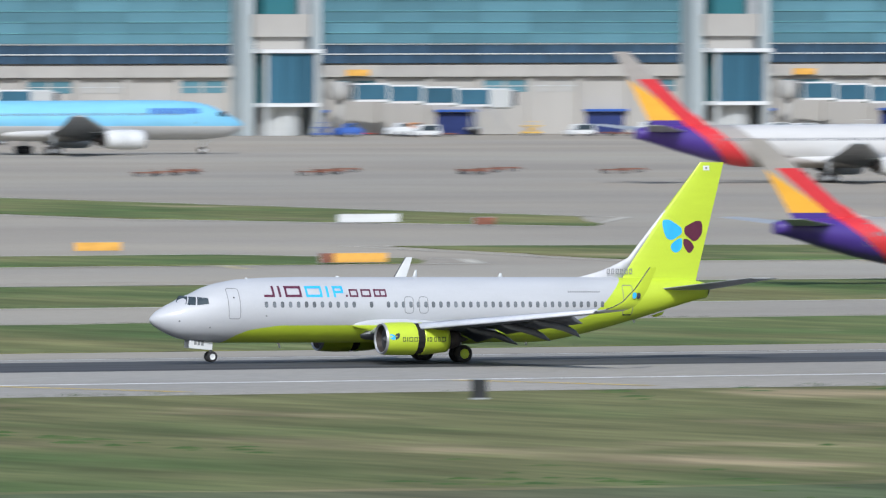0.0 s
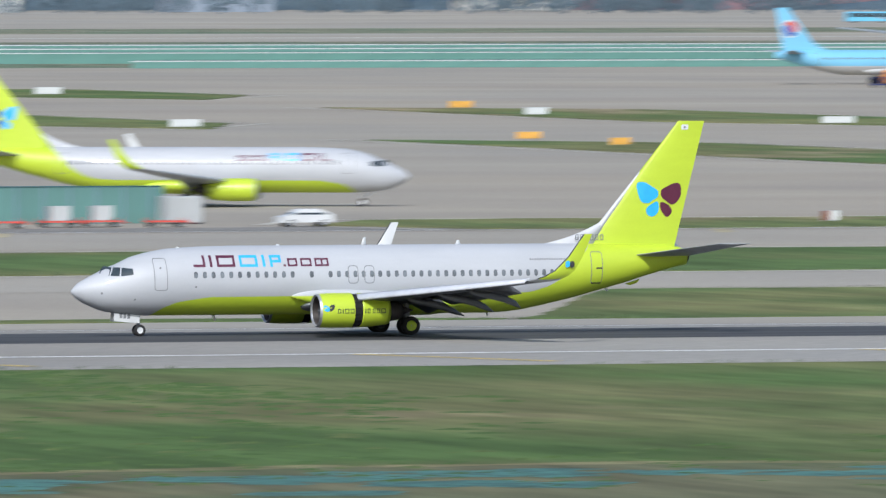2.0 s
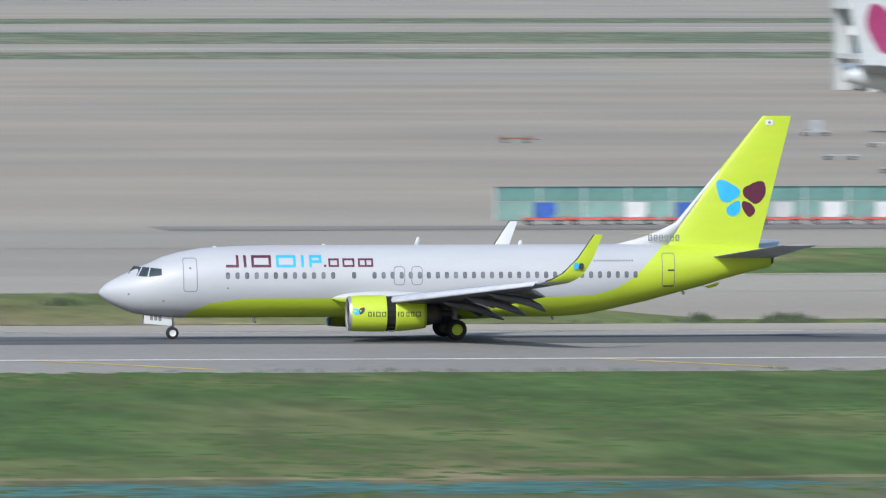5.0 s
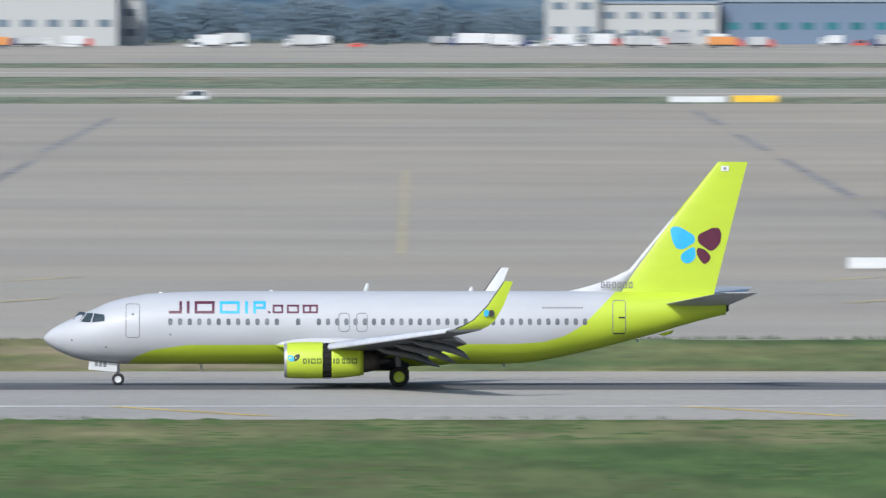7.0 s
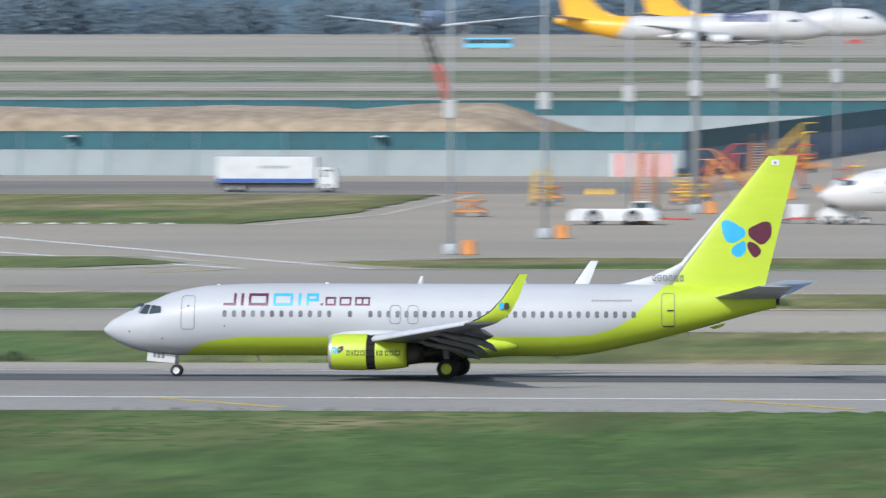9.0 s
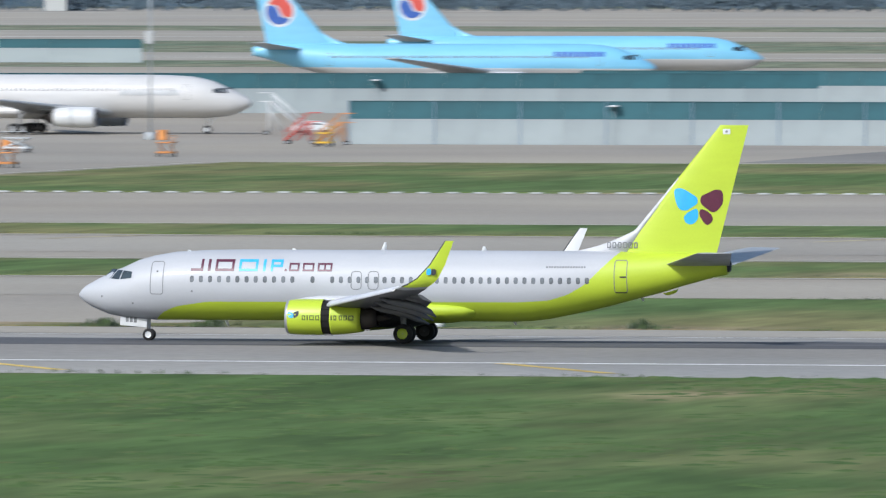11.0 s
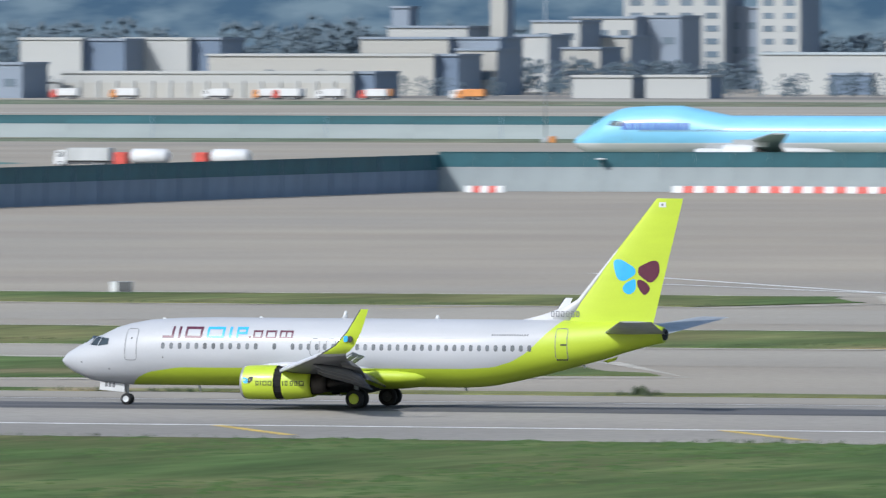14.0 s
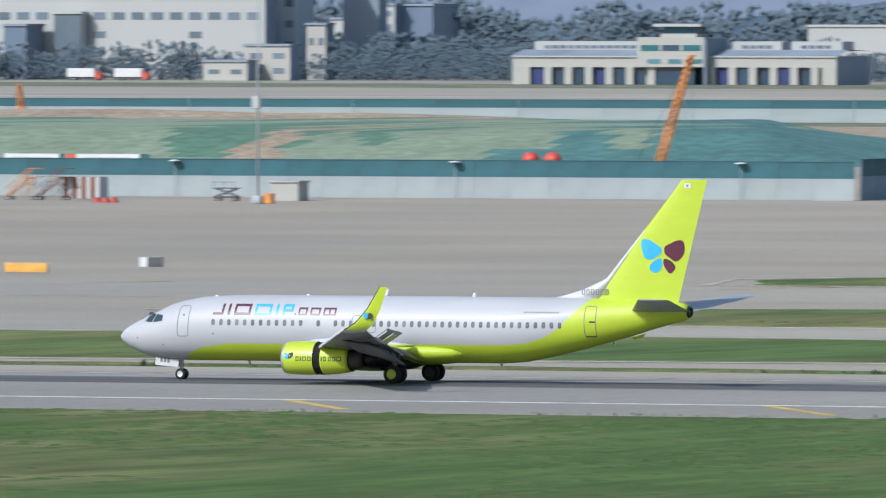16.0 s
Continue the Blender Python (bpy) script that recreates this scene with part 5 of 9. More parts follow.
MAIN = dict(B737, gap=(0.485, 0.60), under=M["under_wing_shade"], fillet_paint=M["silver_edge"], bare_edge=True)
airliner_main, hull_main = airliner("airliner", pose(378.6, 806.4, 0), "silver and lime-green twin-jet airliner rolling out after landing", MAIN, JIN, group="", windows=False)
main_details(airliner_main, hull_main, MAIN)


# ---- parked aircraft ----
def wide(L, h, H, half, engines=1, hump=0.0, w=None, zb=None, **more):
    """Proportions of a larger airliner."""
    zb = 0.36 * h if zb is None else zb
    r = 0.034 * half + 0.42
    ez = zb + 0.02 * h
    pods = [(0.315 * L, 0.31 * half, ez, 0.095 * L, r)] if engines == 1 else [(0.335 * L, 0.37 * half, ez + 0.2, 0.075 * L, r * 0.82), (0.44 * L, 0.66 * half, ez + 0.9, 0.075 * L, r * 0.82)]
    root = zb + h * 0.93
    spec = dict(L=L, h=h, w=w or h, zb=zb, H=H, half=half, wing=(0.315 * L, 0.185 * L, 0.60 * L, 0.038 * L), rise=0.10, hump=hump,
                fin=(0.80 * L, 0.965 * L, 0.945 * L, 1.0 * L, 0), dorsal=0.04 * L, stab=(0.865 * L, 0.10 * L, 0.955 * L, 0.045 * L, half * 0.32),
                engines=pods, gear=(0.10 * L, 0.5, [(0.505 * L, 0.175 * half, 2)], 0.62), engine_paint=M["white"])
    spec.update(more)
    return spec


def parked(name, m, label, spec, paint, **kw):
    return airliner(name, m, label, spec, paint, wingpaint=M["steelgrey"], **kw)[0]


def roundel(spec, ob, cx, cz, r):
    wave = [(0.1 * k * r, 0.24 * r * math.sin(0.1 * k * math.pi)) for k in range(-8, 9, 2)]
    top = [(cx + r * math.cos(radians(a)), cz + r * math.sin(radians(a))) for a in range(5, 176, 17)] + [(cx + p, cz + q + 0.09 * r) for p, q in wave]
    low = [(cx + r * math.cos(radians(a)), cz + r * math.sin(radians(a))) for a in range(185, 356, 17)] + [(cx + p, cz + q - 0.09 * r) for p, q in reversed(wave)]
    def tilt(pts, a=radians(-30)):
        return [(cx + (p - cx) * math.cos(a) + (q - cz) * math.sin(a), cz - (p - cx) * math.sin(a) + (q - cz) * math.cos(a)) for p, q in pts]

    top, low = tilt(top), tilt(low)
    disc = [(cx + 1.2 * r * math.cos(radians(a)), cz + 1.2 * r * math.sin(radians(a))) for a in range(0, 360, 20)]
    fin_mark("fin_roundel", spec, [disc], M["white"], ob)
    for pts, mat in ((top, M["red"]), (low, M["blue"])):
        fin_mark("fin_roundel", spec, [pts], mat, ob, "", 0.05)


def title(hull, ob, x, z, n, size, mat, gap=0.35, label=""):
    for side in (-1, 1):
        tagged(decal("title_block", hull, [[(x + k * size * (1 + gap), z), (x + k * size * (1 + gap) + size, z), (x + k * size * (1 + gap) + size, z + size * 1.1), (x + k * size * (1 + gap), z + size * 1.1)] for k in range(n)], side, mat, ob, label, 0.03), kind="stuff")


BLUE_TOP, PALE = (0.21, 0.52, 0.74), (0.47, 0.475, 0.475)


def korean(L, h, H, half, m, label, **kw):
    spec = wide(L, h, H, half, **kw)
    zb = spec["zb"]
    paint = livery("sky_blue_livery", BLUE_TOP, [("below", [(0, zb + 0.34 * h), (80, zb + 0.4 * h)], (0.55, 0.57, 0.58)), ("below", [(0, zb + 0.31 * h), (80, zb + 0.37 * h)], PALE)])
    spec["engine_paint"] = M["white"]
    spec["stab_paint"] = M["steelgrey"]
    ob, hull = airliner("airliner", m, label, spec, paint, wingpaint=M["steelgrey"], group="parked airliners")
    fl, ft, tl, tt, _ = spec["fin"]
    f = 0.52
    root = zb + 0.93 * h
    roundel(spec, ob, fl + (tl - fl) * f + 0.55 * ((ft - fl) * (1 - f) + (tt - tl) * f), root + f * (H - root), 0.033 * L)
    title(hull, ob, 0.125 * L, zb + 0.66 * h, 9, 0.0135 * L if kw.get("hump") else 0.011 * L, M["blue"], 0.3)
    return ob


RIGHT, LEFT = 180, 0
korean(63.5, 5.64, 17.2, 29, pose(887, 1857, -0.6, 0, 0, RIGHT), "sky-blue and white twin-jet airliner parked before the terminal")
korean(38, 4.1, 12.5, 16.9, pose(851, 2201, -0.6, 0, 0, RIGHT), "sky-blue and white small airliner on the far apron")
korean(37, 4.0, 11.0, 16.0, pose(836, 2078, -0.6, 0, 0, RIGHT), "sky-blue and white small airliner beside service vehicles")
korean(70, 6.4, 21.5, 36, pose(1027, 2590, -0.6, 0, 0, RIGHT + 37), "large sky-blue airliner parked nose-in at the terminal", engines=2, zb=2.0)
korean(60, 5.64, 17.2, 29, pose(-436, 2090, -0.6, 0, 0, RIGHT + 8), "sky-blue and white twin-jet airliner behind the teal fence")
korean(60, 5.64, 17.2, 29, pose(-452, 2250, -0.6, 0, 0, RIGHT + 8), "sky-blue and white twin-jet airliner in the second row")
korean(70.6, 6.5, 19.4, 31, pose(-733, 2090, -0.6, 0, 0, LEFT), "sky-blue and white four-engined airliner with a humped upper deck", engines=2, hump=1.5, zb=1.9)
korean(70.6, 6.5, 19.4, 31, pose(-737, 2330, -0.6, 0, 0, LEFT), "sky-blue and white four-engined airliner with a humped upper deck", engines=2, hump=1.5, zb=1.9)

JIN_PARKED = dict(B737)
for x, y, a in ((415, 1218, RIGHT - 20), (290, 1421, RIGHT)):
    ob, hull = airliner("airliner", pose(x, y, -0.6, 0, 0, a), "silver and lime-green parked airliner with a butterfly fin emblem", JIN_PARKED, JIN, wingpaint=M["steelgrey"])
    butterfly(JIN_PARKED, ob)
    wordmark(hull, ob)

# grey body, diagonal tail bands of yellow, red and violet
def banded(L, h, H, half, m, label, **kw):
    spec = wide(L, h, H, half, **kw)
    spec.update(L=0.945 * L, fin=(0.771 * L, 0.905 * L, 0.965 * L, 1.0 * L, 0), stab=(0.817 * L, 0.10 * L, 0.95 * L, 0.045 * L, half * 0.32))
    root = spec["zb"] + 0.93 * h
    fl, ft, tl, tt, _ = spec["fin"]
    k = -(tl - fl) / (H - root)
    u = fl + k * root
    ch = ft - fl
    zb = spec["zb"]
    taupe = (0.33, 0.31, 0.29)
    paint = livery("banded_tail_livery", (0.56, 0.56, 0.555), [
        ("below", [(0, -2), (0.48 * L, zb + 0.05 * h), (0.66 * L, zb + 0.42 * h), (0.8 * L, zb + 1.0 * h), (80, 20)], taupe),
        ("band", k, u - 0.5 * ch, u - 0.05 * ch, 0.6 * L, taupe),
        ("band", k, u - 0.05 * ch, u + 0.36 * ch, 0.6 * L, (0.60, 0.035, 0.045)),
        ("band", k, u + 0.36 * ch, 99, 0.6 * L, (0.06, 0.03, 0.23)),
        ("sash", k, u + 0.36 * ch, root + 0.1 * (H - root), (0.78, 0.40, 0.04)),
        ("slant", 0.6, H - 0.33 * (H - root) - 0.6 * 0.975 * L, 0.7 * L, u + 0.36 * ch, k, taupe),
        ("above", H - 0.36 * (H - root), 0.7 * L, taupe)])
    spec["stab_paint"] = M["steelgrey"]
    ob, hull = airliner("airliner", m, label, spec, paint, wingpaint=M["steelgrey"], group="parked airliners")
    title(hull, ob, 0.14 * L, zb + 0.55 * h, 6, 0.016 * L, M["grey"])
    title(hull, ob, 0.115 * L, zb + 0.66 * h, 1, 0.02 * L, M["red"])
    return ob


banded(63, 5.64, 17.2, 29, pose(-393, 1447, -0.6, 0, 0, RIGHT), "white and taupe airliner with yellow, red and violet tail bands")
banded(55, 5.2, 16.0, 24, pose(848.2, 1556, -0.6, 0, 0, RIGHT), "airliner with yellow, red and violet tail bands on the apron")
banded(44, 4.0, 11.8, 17, pose(577, 1022, -0.6, 0, 0, RIGHT), "narrow airliner with yellow, red and violet tail bands on the taxiway")

# white airliner with a red fin and green patch
TW = dict(B737, engine_paint=M["white"], hub=M["grey"], winglet_paint=M["red"], stab_paint=M["steelgrey"], fillet_paint=M["red"])
tw_paint = livery("white_and_red_tail_livery", (0.60, 0.60, 0.60), [("band", 0.0, 30, 99, 30, (0.72, 0.06, 0.05)), ("below", [(0, 20), (80, 3.0), (24.0, 5.35), (30, 5.0), (34, 5.0), (39, 4.9)], (0.60, 0.60, 0.60))])
ob, hull = airliner("airliner", pose(-122.5, 1311, -0.6, 0, 0, LEFT), "white airliner with a red fin and green fin emblem", TW, tw_paint, wingpaint=M["steelgrey"])
fin_mark("fin_patch", TW, [smooth_loop([(35.9, 9.6), (36.6, 10.9), (37.7, 11.3), (38.1, 10.0), (37.5, 8.2), (36.3, 7.0), (35.7, 7.2), (36.4, 8.4)])], M["leafgreen"], ob, "green patch on the red fin")
for side in (-1, 1):
    for bars in (frame_bars(7.0, 7.9, 2.9, 4.1, 0.3), frame_bars(9.0, 11.0, 2.8, 3.7, 0.45, True), frame_bars(11.4, 12.9, 2.8, 3.7, 0.4)):
        decal("title_frame", hull, bars, side, M["red"], ob, "red frame of the painted title", 0.03)

# white wide-body with a pale blue fin mark
spec = wide(54.9, 5.2, 15.9, 24)
paint = livery("plain_white_livery", (0.56, 0.56, 0.555), [])
ob, hull = airliner("airliner", pose(-400, 1680, -0.6, 0, 0, RIGHT), "white wide-body airliner with a faded blue fin mark", spec, paint, wingpaint=M["steelgrey"])
fin_mark("fin_emblem", spec, [smooth_loop([(49.2, 11.6), (50.4, 12.6), (51.6, 12.7), (51.2, 12.0), (50.6, 11.8), (50.4, 10.8), (49.8, 10.4)]), smooth_loop([(50.0, 9.6), (50.9, 10.2), (51.2, 9.4), (50.3, 9.0)])], M["blue"], ob, "worn blue emblem on the white fin")
title(hull, ob, 8.5, 4.6, 9, 0.6, M["grey"])

# silver airliner with a navy fin and ring pattern
spec = wide(60, 5.8, 17.6, 29)
paint = livery("silver_navy_livery", (0.50, 0.53, 0.57), [("above", spec["zb"] + 1.0 * 5.8, 46, (0.025, 0.035, 0.17))], 0.4, 0.2)
ob, hull = airliner("airliner", pose(310, 1372, -0.6, 0, 0, RIGHT + 35), "silver-grey airliner with a navy fin parked at the concourse", spec, paint, wingpaint=M["steelgrey"], windows=False)
for side in (-1, 1):
    for cx, cz, r in ((45.0, 5.0, 1.7), (42.4, 4.7, 1.9), (39.6, 5.0, 1.7)):
        polys = []
        for k in range(20):
            a, b = 6.283 * k / 20, 6.283 * (k + 1) / 20
            polys.append([(cx + r * 1.25 * math.cos(a), cz + r * math.sin(a)), (cx + r * 1.25 * math.cos(b), cz + r * math.sin(b)), (cx + r * 0.86 * math.cos(b), cz + r * 0.66 * math.sin(b)), (cx + r * 0.86 * math.cos(a), cz + r * 0.66 * math.sin(a))])
        decal("ring_mark", hull, polys, side, M["ring_blue"], ob, "navy painted ring", 0.03)
fin_mark("fin_emblem", spec, [smooth_loop([(54.0, 12.4), (55.4, 13.8), (57.0, 12.6), (55.8, 11.0)])], M["grey"], ob)

# silver airliner nose-in, tail towards the runway
spec = wide(58, 5.8, 17.6, 29)
airliner("airliner", pose(371, 1352, -0.6, 0, 0, 276), "silver airliner parked nose-in with its tail to the runway", spec, livery("dull_silver_livery", (0.50, 0.52, 0.54), [("above", 15.0, 46, (0.02, 0.06, 0.42))], 0.4, 0.2), wingpaint=M["steelgrey"])

# small white airliner with a red mark, behind the jet bridge
spec = wide(40, 4.0, 12.0, 17)
ob, hull = airliner("airliner", pose(381, 1352, -0.6, 0, 0, 20), "white airliner with a small red and yellow fin mark", spec, paint, wingpaint=M["steelgrey"])
fin_mark("fin_emblem", spec, [smooth_loop([(37.0, 9.0), (38.2, 9.6), (38.9, 8.8), (38.0, 8.0)])], M["red"], ob)

# green-tailed and maroon-marked airliners in the second row
spec = wide(44, 4.0, 11.8, 17)
gp = livery("green_tail_livery", (0.56, 0.57, 0.57), [("band", -0.75, 28.5, 33.5, 34, (0.03, 0.32, 0.14)), ("band", -0.75, 33.5, 35, 35, (0.75, 0.28, 0.06)), ("band", -0.75, 35, 99, 35, (0.02, 0.28, 0.12))])
airliner("airliner", pose(319, 1562, -0.6, 0, 0, RIGHT), "white airliner with a green and orange fin", spec, gp, wingpaint=M["steelgrey"])
spec = wide(62, 5.64, 16.8, 29)
ob, hull = airliner("airliner", pose(314, 1625, -0.6, 0, 0, RIGHT), "pale grey airliner with a maroon emblem on its fin", spec, livery("pale_grey_livery", (0.47, 0.50, 0.51), [("below", [(0, 3.6), (80, 4.2)], (0.56, 0.56, 0.555))]), wingpaint=M["steelgrey"])
fin_mark("fin_emblem", spec, [smooth_loop([(54.6, 9.4), (55.2, 11.6), (56.6, 13.6), (58.8, 14.8), (59.6, 12.6), (58.6, 10.2), (57.4, 9.0)])], M["plum"], ob, "maroon emblem on the fin")
title(hull, ob, 12, 5.0, 6, 1.1, M["rose"])

# far cargo aircraft
spec = wide(76, 6.7, 19.4, 33, 2, 1.6, zb=1.9)
cargo = livery("yellow_tail_cargo_livery", (0.56, 0.565, 0.57), [("band", 0.8, 61, 199, 50, (0.85, 0.44, 0.03))])
ob, hull = airliner("airliner", pose(-373, 4010, -0.6, 0, 0, RIGHT), "white cargo airliner with a yellow tail on the far apron", spec, cargo, wingpaint=M["steelgrey"], windows=False)
title(hull, ob, 16, 7.0, 5, 2.1, M["navy"], 0.25)
airliner("airliner", pose(-372, 4220, -0.6, 0, 0, RIGHT), "white cargo airliner with a yellow tail behind another", spec, cargo, wingpaint=M["steelgrey"], windows=False)
airliner("airliner", pose(-553, 4560, -0.6, 0, 0, 91), "blue-tailed airliner facing the far apron", wide(60, 6.0, 18, 35), livery("navy_livery", (0.25, 0.30, 0.40), []), wingpaint=M["white"], windows=False)
# ---- buildings ----
UNIT = {}


def piece(name, mat, parent, x0, x1, y0, y1, z0, z1, turn=0.0, lean=0.0):
    """A straight-edged piece (pane, panel, post, beam) on a shared mesh."""
    if mat.name not in UNIT:
        bm = bmesh.new()
        box(bm, -0.5, 0.5, -0.5, 0.5, -0.5, 0.5)
        me = bpy.data.meshes.new("block")
        bmesh.ops.recalc_face_normals(bm, faces=bm.faces[:])
        bm.to_mesh(me)
        bm.free()
        me.materials.append(mat)
        UNIT[mat.name] = me
    ob = new(name, UNIT[mat.name])
    ob.parent = parent
    ob.matrix_basis = pose((x0 + x1) / 2, (y0 + y1) / 2, (z0 + z1) / 2, 0, lean, turn) @ Matrix.Diagonal((x1 - x0, y1 - y0, z1 - z0, 1))
    return ob


def structure(name, label, category, m=None):
    return thing(name, m or pose(0, 0, 0), label, category, kind="structure")


def jet_bridge(x, y, z, length, drop, label, turn=0.0):
    """A glazed boarding bridge on a wheeled column, running along +x from a rotunda."""
    ob = thing("jet_bridge", pose(x, y, -0.6, 0, 0, turn), label, "jet bridge", "boarding bridges")
    bm = bmesh.new()
    lathe_pts = [(z - 1.5, 1.4), (z - 1.4, 1.6), (z + 1.3, 1.6), (z + 1.45, 1.3)]
    secs = [[(r * math.cos(6.283 * i / 16), r * math.sin(6.283 * i / 16), zz) for i in range(16)] for zz, r in lathe_pts]
    rings(bm, secs)
    tube(bm, (0, 0, 0), (0, 0, z - 1.5), 0.55, n=12)
    part("rotunda", bm, M["concrete_grey"], ob)
    n = 4
    for k in range(n):
        a, b = 2 + (length - 4) * k / n, 2 + (length - 4) * (k + 1) / n
        za = z - drop * (a + b) / 2 / length
        w = 1.55 - 0.1 * (k % 2)
        piece("tunnel_roof", M["white"], ob, a, b, -w, w, za + 1.15, za + 1.4)
        piece("tunnel_floor", M["white"], ob, a, b, -w, w, za - 1.55, za - 1.2)
        for s in (-1, 1):
            piece("tunnel_glass", M["blue_glass"], ob, a + 0.25, b - 0.25, s * w - 0.05, s * w + 0.05, za - 1.2, za + 1.15)
            for q in (a, b - 0.25):
                piece("tunnel_post", M["offwhite"], ob, q, q + 0.25, s * w - 0.09, s * w + 0.09, za - 1.2, za + 1.15)
    bm = bmesh.new()
    zc = z - drop
    box(bm, length - 2.4, length + 1.4, -2.0, 2.0, zc - 1.7, zc + 1.6, 0, 0.25)
    box(bm, length + 1.3, length + 2.4, -1.8, 1.8, zc - 1.3, zc + 1.3, 1, 0.15)
    part("cab", bm, [M["offwhite"], M["charcoal"]], ob)
    bm = bmesh.new()
    for s in (-1, 1):
        tube(bm, (length - 4.5, s * 1.4, 0.6), (length - 4.5, s * 1.4, zc - 1.3), 0.25)
        wheel(bm, length - 4.5, s * 1.6, 0.6, 0.6, 0.5, (1, 1))
    box(bm, length - 5.2, length - 3.8, -1.8, 1.8, 0.9, 1.3, 0)
    part("drive_column", bm, [M["grey"], M["tyre"]], ob)
    bm = bmesh.new()
    for k in range(9):
        box(bm, length + 0.4 * k - 3, length + 0.4 * k - 2.6, -2.9, -2.05, zc - 1.7 - 0.5 * k, zc - 1.62 - 0.5 * k)
    tube(bm, (length - 3, -2.9, zc - 0.8), (length + 0.6, -2.9, zc - 5.3), 0.05)
    part("service_stairs", bm, M["grey"], ob)
    return ob


def terminal_far():
    """The long terminal: stone base, pale band, dark glass band and a ruled teal curtain wall, with gate towers."""
    ob = structure("wall_terminal", "long terminal facade of ruled teal glass over a beige base", "terminal building")
    Y, x0, x1 = 2080.0, 892.0, 1146.0
    piece("core", M["beige"], ob, x0 + 2, x1, Y + 1, Y + 40, -0.6, 30)
    x = x0
    k = 0
    while x < x1:
        w = 9.0
        piece("base_panel", M["beige"], ob, x, x + w - 0.1, Y, Y + 1.2, -0.6, 8.6)
        kind = k % 3
        if kind == 0:
            piece("roller_door", M["navy"], ob, x + 1.2, x + 8.0, Y - 0.12, Y + 0.1, -0.6, 2.9)
            piece("door_head", M["blue"], ob, x + 0.8, x + 8.4, Y - 0.9, Y + 0.1, 3.0, 3.4)
        for q in (x + 0.5, x + 4.7):
            if kind:
                piece("base_window", M["ruled_glass"] if kind == 1 else M["concrete_grey"], ob, q, q + 3.6, Y - 0.06, Y + 0.1, 6.2, 8.1)
                piece("window_bar", M["offwhite"], ob, q, q + 3.6, Y - 0.12, Y - 0.05, 7.1, 7.25)
        piece("pier", M["beige"], ob, x - 0.5, x + 0.5, Y - 0.5, Y + 0.2, -0.6, 8.6)
        piece("pale_band", M["beige"], ob, x, x + w - 0.06, Y - 0.9, Y + 1.2, 8.7, 10.6)
        for z0, z1 in ((10.9, 12.3), (12.45, 13.9)):
            for j in range(3):
                piece("band_pane", M["dark_glass"], ob, x + j * 3, x + j * 3 + 2.9, Y - 0.05, Y + 0.3, z0, z1)
        piece("rail", M["white"], ob, x, x + w, Y - 0.25, Y + 0.3, 12.3, 12.45)
        piece("rail", M["white"], ob, x, x + w, Y - 0.25, Y + 0.3, 13.9, 14.1)
        for j in range(7):
            z0 = 14.1 + j * 1.75
            for i in range(1):
                piece("curtain_pane", M["ruled_glass"], ob, x, x + 8.95, Y - 0.4, Y - 0.1, z0, z0 + 1.66)
            piece("rail", M["aqua_glass"], ob, x, x + w, Y - 0.55, Y - 0.1, z0 + 1.66, z0 + 1.75)
        x += w
        k += 1
    piece("roof_edge", M["white"], ob, x0, x1, Y - 2.5, Y + 40, 26.4, 27.4)
    # gate towers
    for cx in (917.5, 998.5, 1079.5):
        tw = structure("gate_tower", "white gate tower with a projecting teal glass box", "terminal building", pose(cx, Y - 3, 0))
        for s, w in ((-7.2, 2.2), (5.2, 1.8)):
            piece("column", M["link_steel"], tw, s, s + w, -1.5, 3, -0.6, 27)
        piece("column", M["grey"], tw, 3.4, 4.8, -0.8, 3, 10, 27)
        piece("upper_box", M["beige"], tw, -5.6, 4.2, -3.0, 2.5, 15.2, 18.8)
        piece("recess_panel", M["beige"], tw, -5.0, 3.4, -2.2, -1.9, 13.2, 15.2)
        piece("upper_glass", M["teal_glass"], tw, -3.2, 2.6, -1.2, 2.5, 18.8, 27)
        piece("canopy", M["white"], tw, -5.4, 5.6, -5.2, 2.5, 12.6, 13.2)
        for j in range(3):
            piece("box_pane", M["blue_glass"], tw, -4.0 + j * 2.7, -1.4 + j * 2.7, -4.6, -4.3, 4.6, 12.5)
        piece("box_side", M["teal_glass"], tw, -4.1, -3.9, -4.4, 2.4, 4.6, 12.5)
        for s in (-4.6, 4.3):
            piece("box_post", M["offwhite"], tw, s, s + 0.5, -4.8, -4.2, -0.6, 12.6)
        piece("ledge", M["white"], tw, -5.0, 5.0, -5.0, 2.4, 4.0, 4.6)
        bm = bmesh.new()
        secs = [[(3.6 * math.cos(math.pi * i / 12), -3.2 * math.sin(math.pi * i / 12) - 0.2, z) for i in range(13)] for z in (-0.6, 4.0)]
        rings(bm, secs, False, 0, False)
        part("drum_wall", bm, M["offwhite"], tw)
        piece("fascia_sign", M["amber"], tw, 13, 17, 1.6, 2.0, 8.9, 9.9)
        if cx > 900:
            jet_bridge(cx + 8.5, Y - 8, 7.2, 27, 1.3, "white boarding bridge with blue glass sides beside the terminal", -8)
    # open steel frame with link bridges at the terminal's end
    fr = structure("link_frame", "open white steel frame with glazed link bridges and a stone tower", "terminal building", pose(0, 2096, 0))
    piece("frame_column", M["link_steel"], fr, 838.4, 840.4, 4.0, 5.2, -0.6, 25.8)
    piece("frame_column", M["link_steel"], fr, 845.6, 847.6, 4.0, 5.2, -0.6, 25.8)
    piece("frame_column", M["link_steel"], fr, 849.3, 852.6, 4.0, 5.2, -0.6, 25.8)
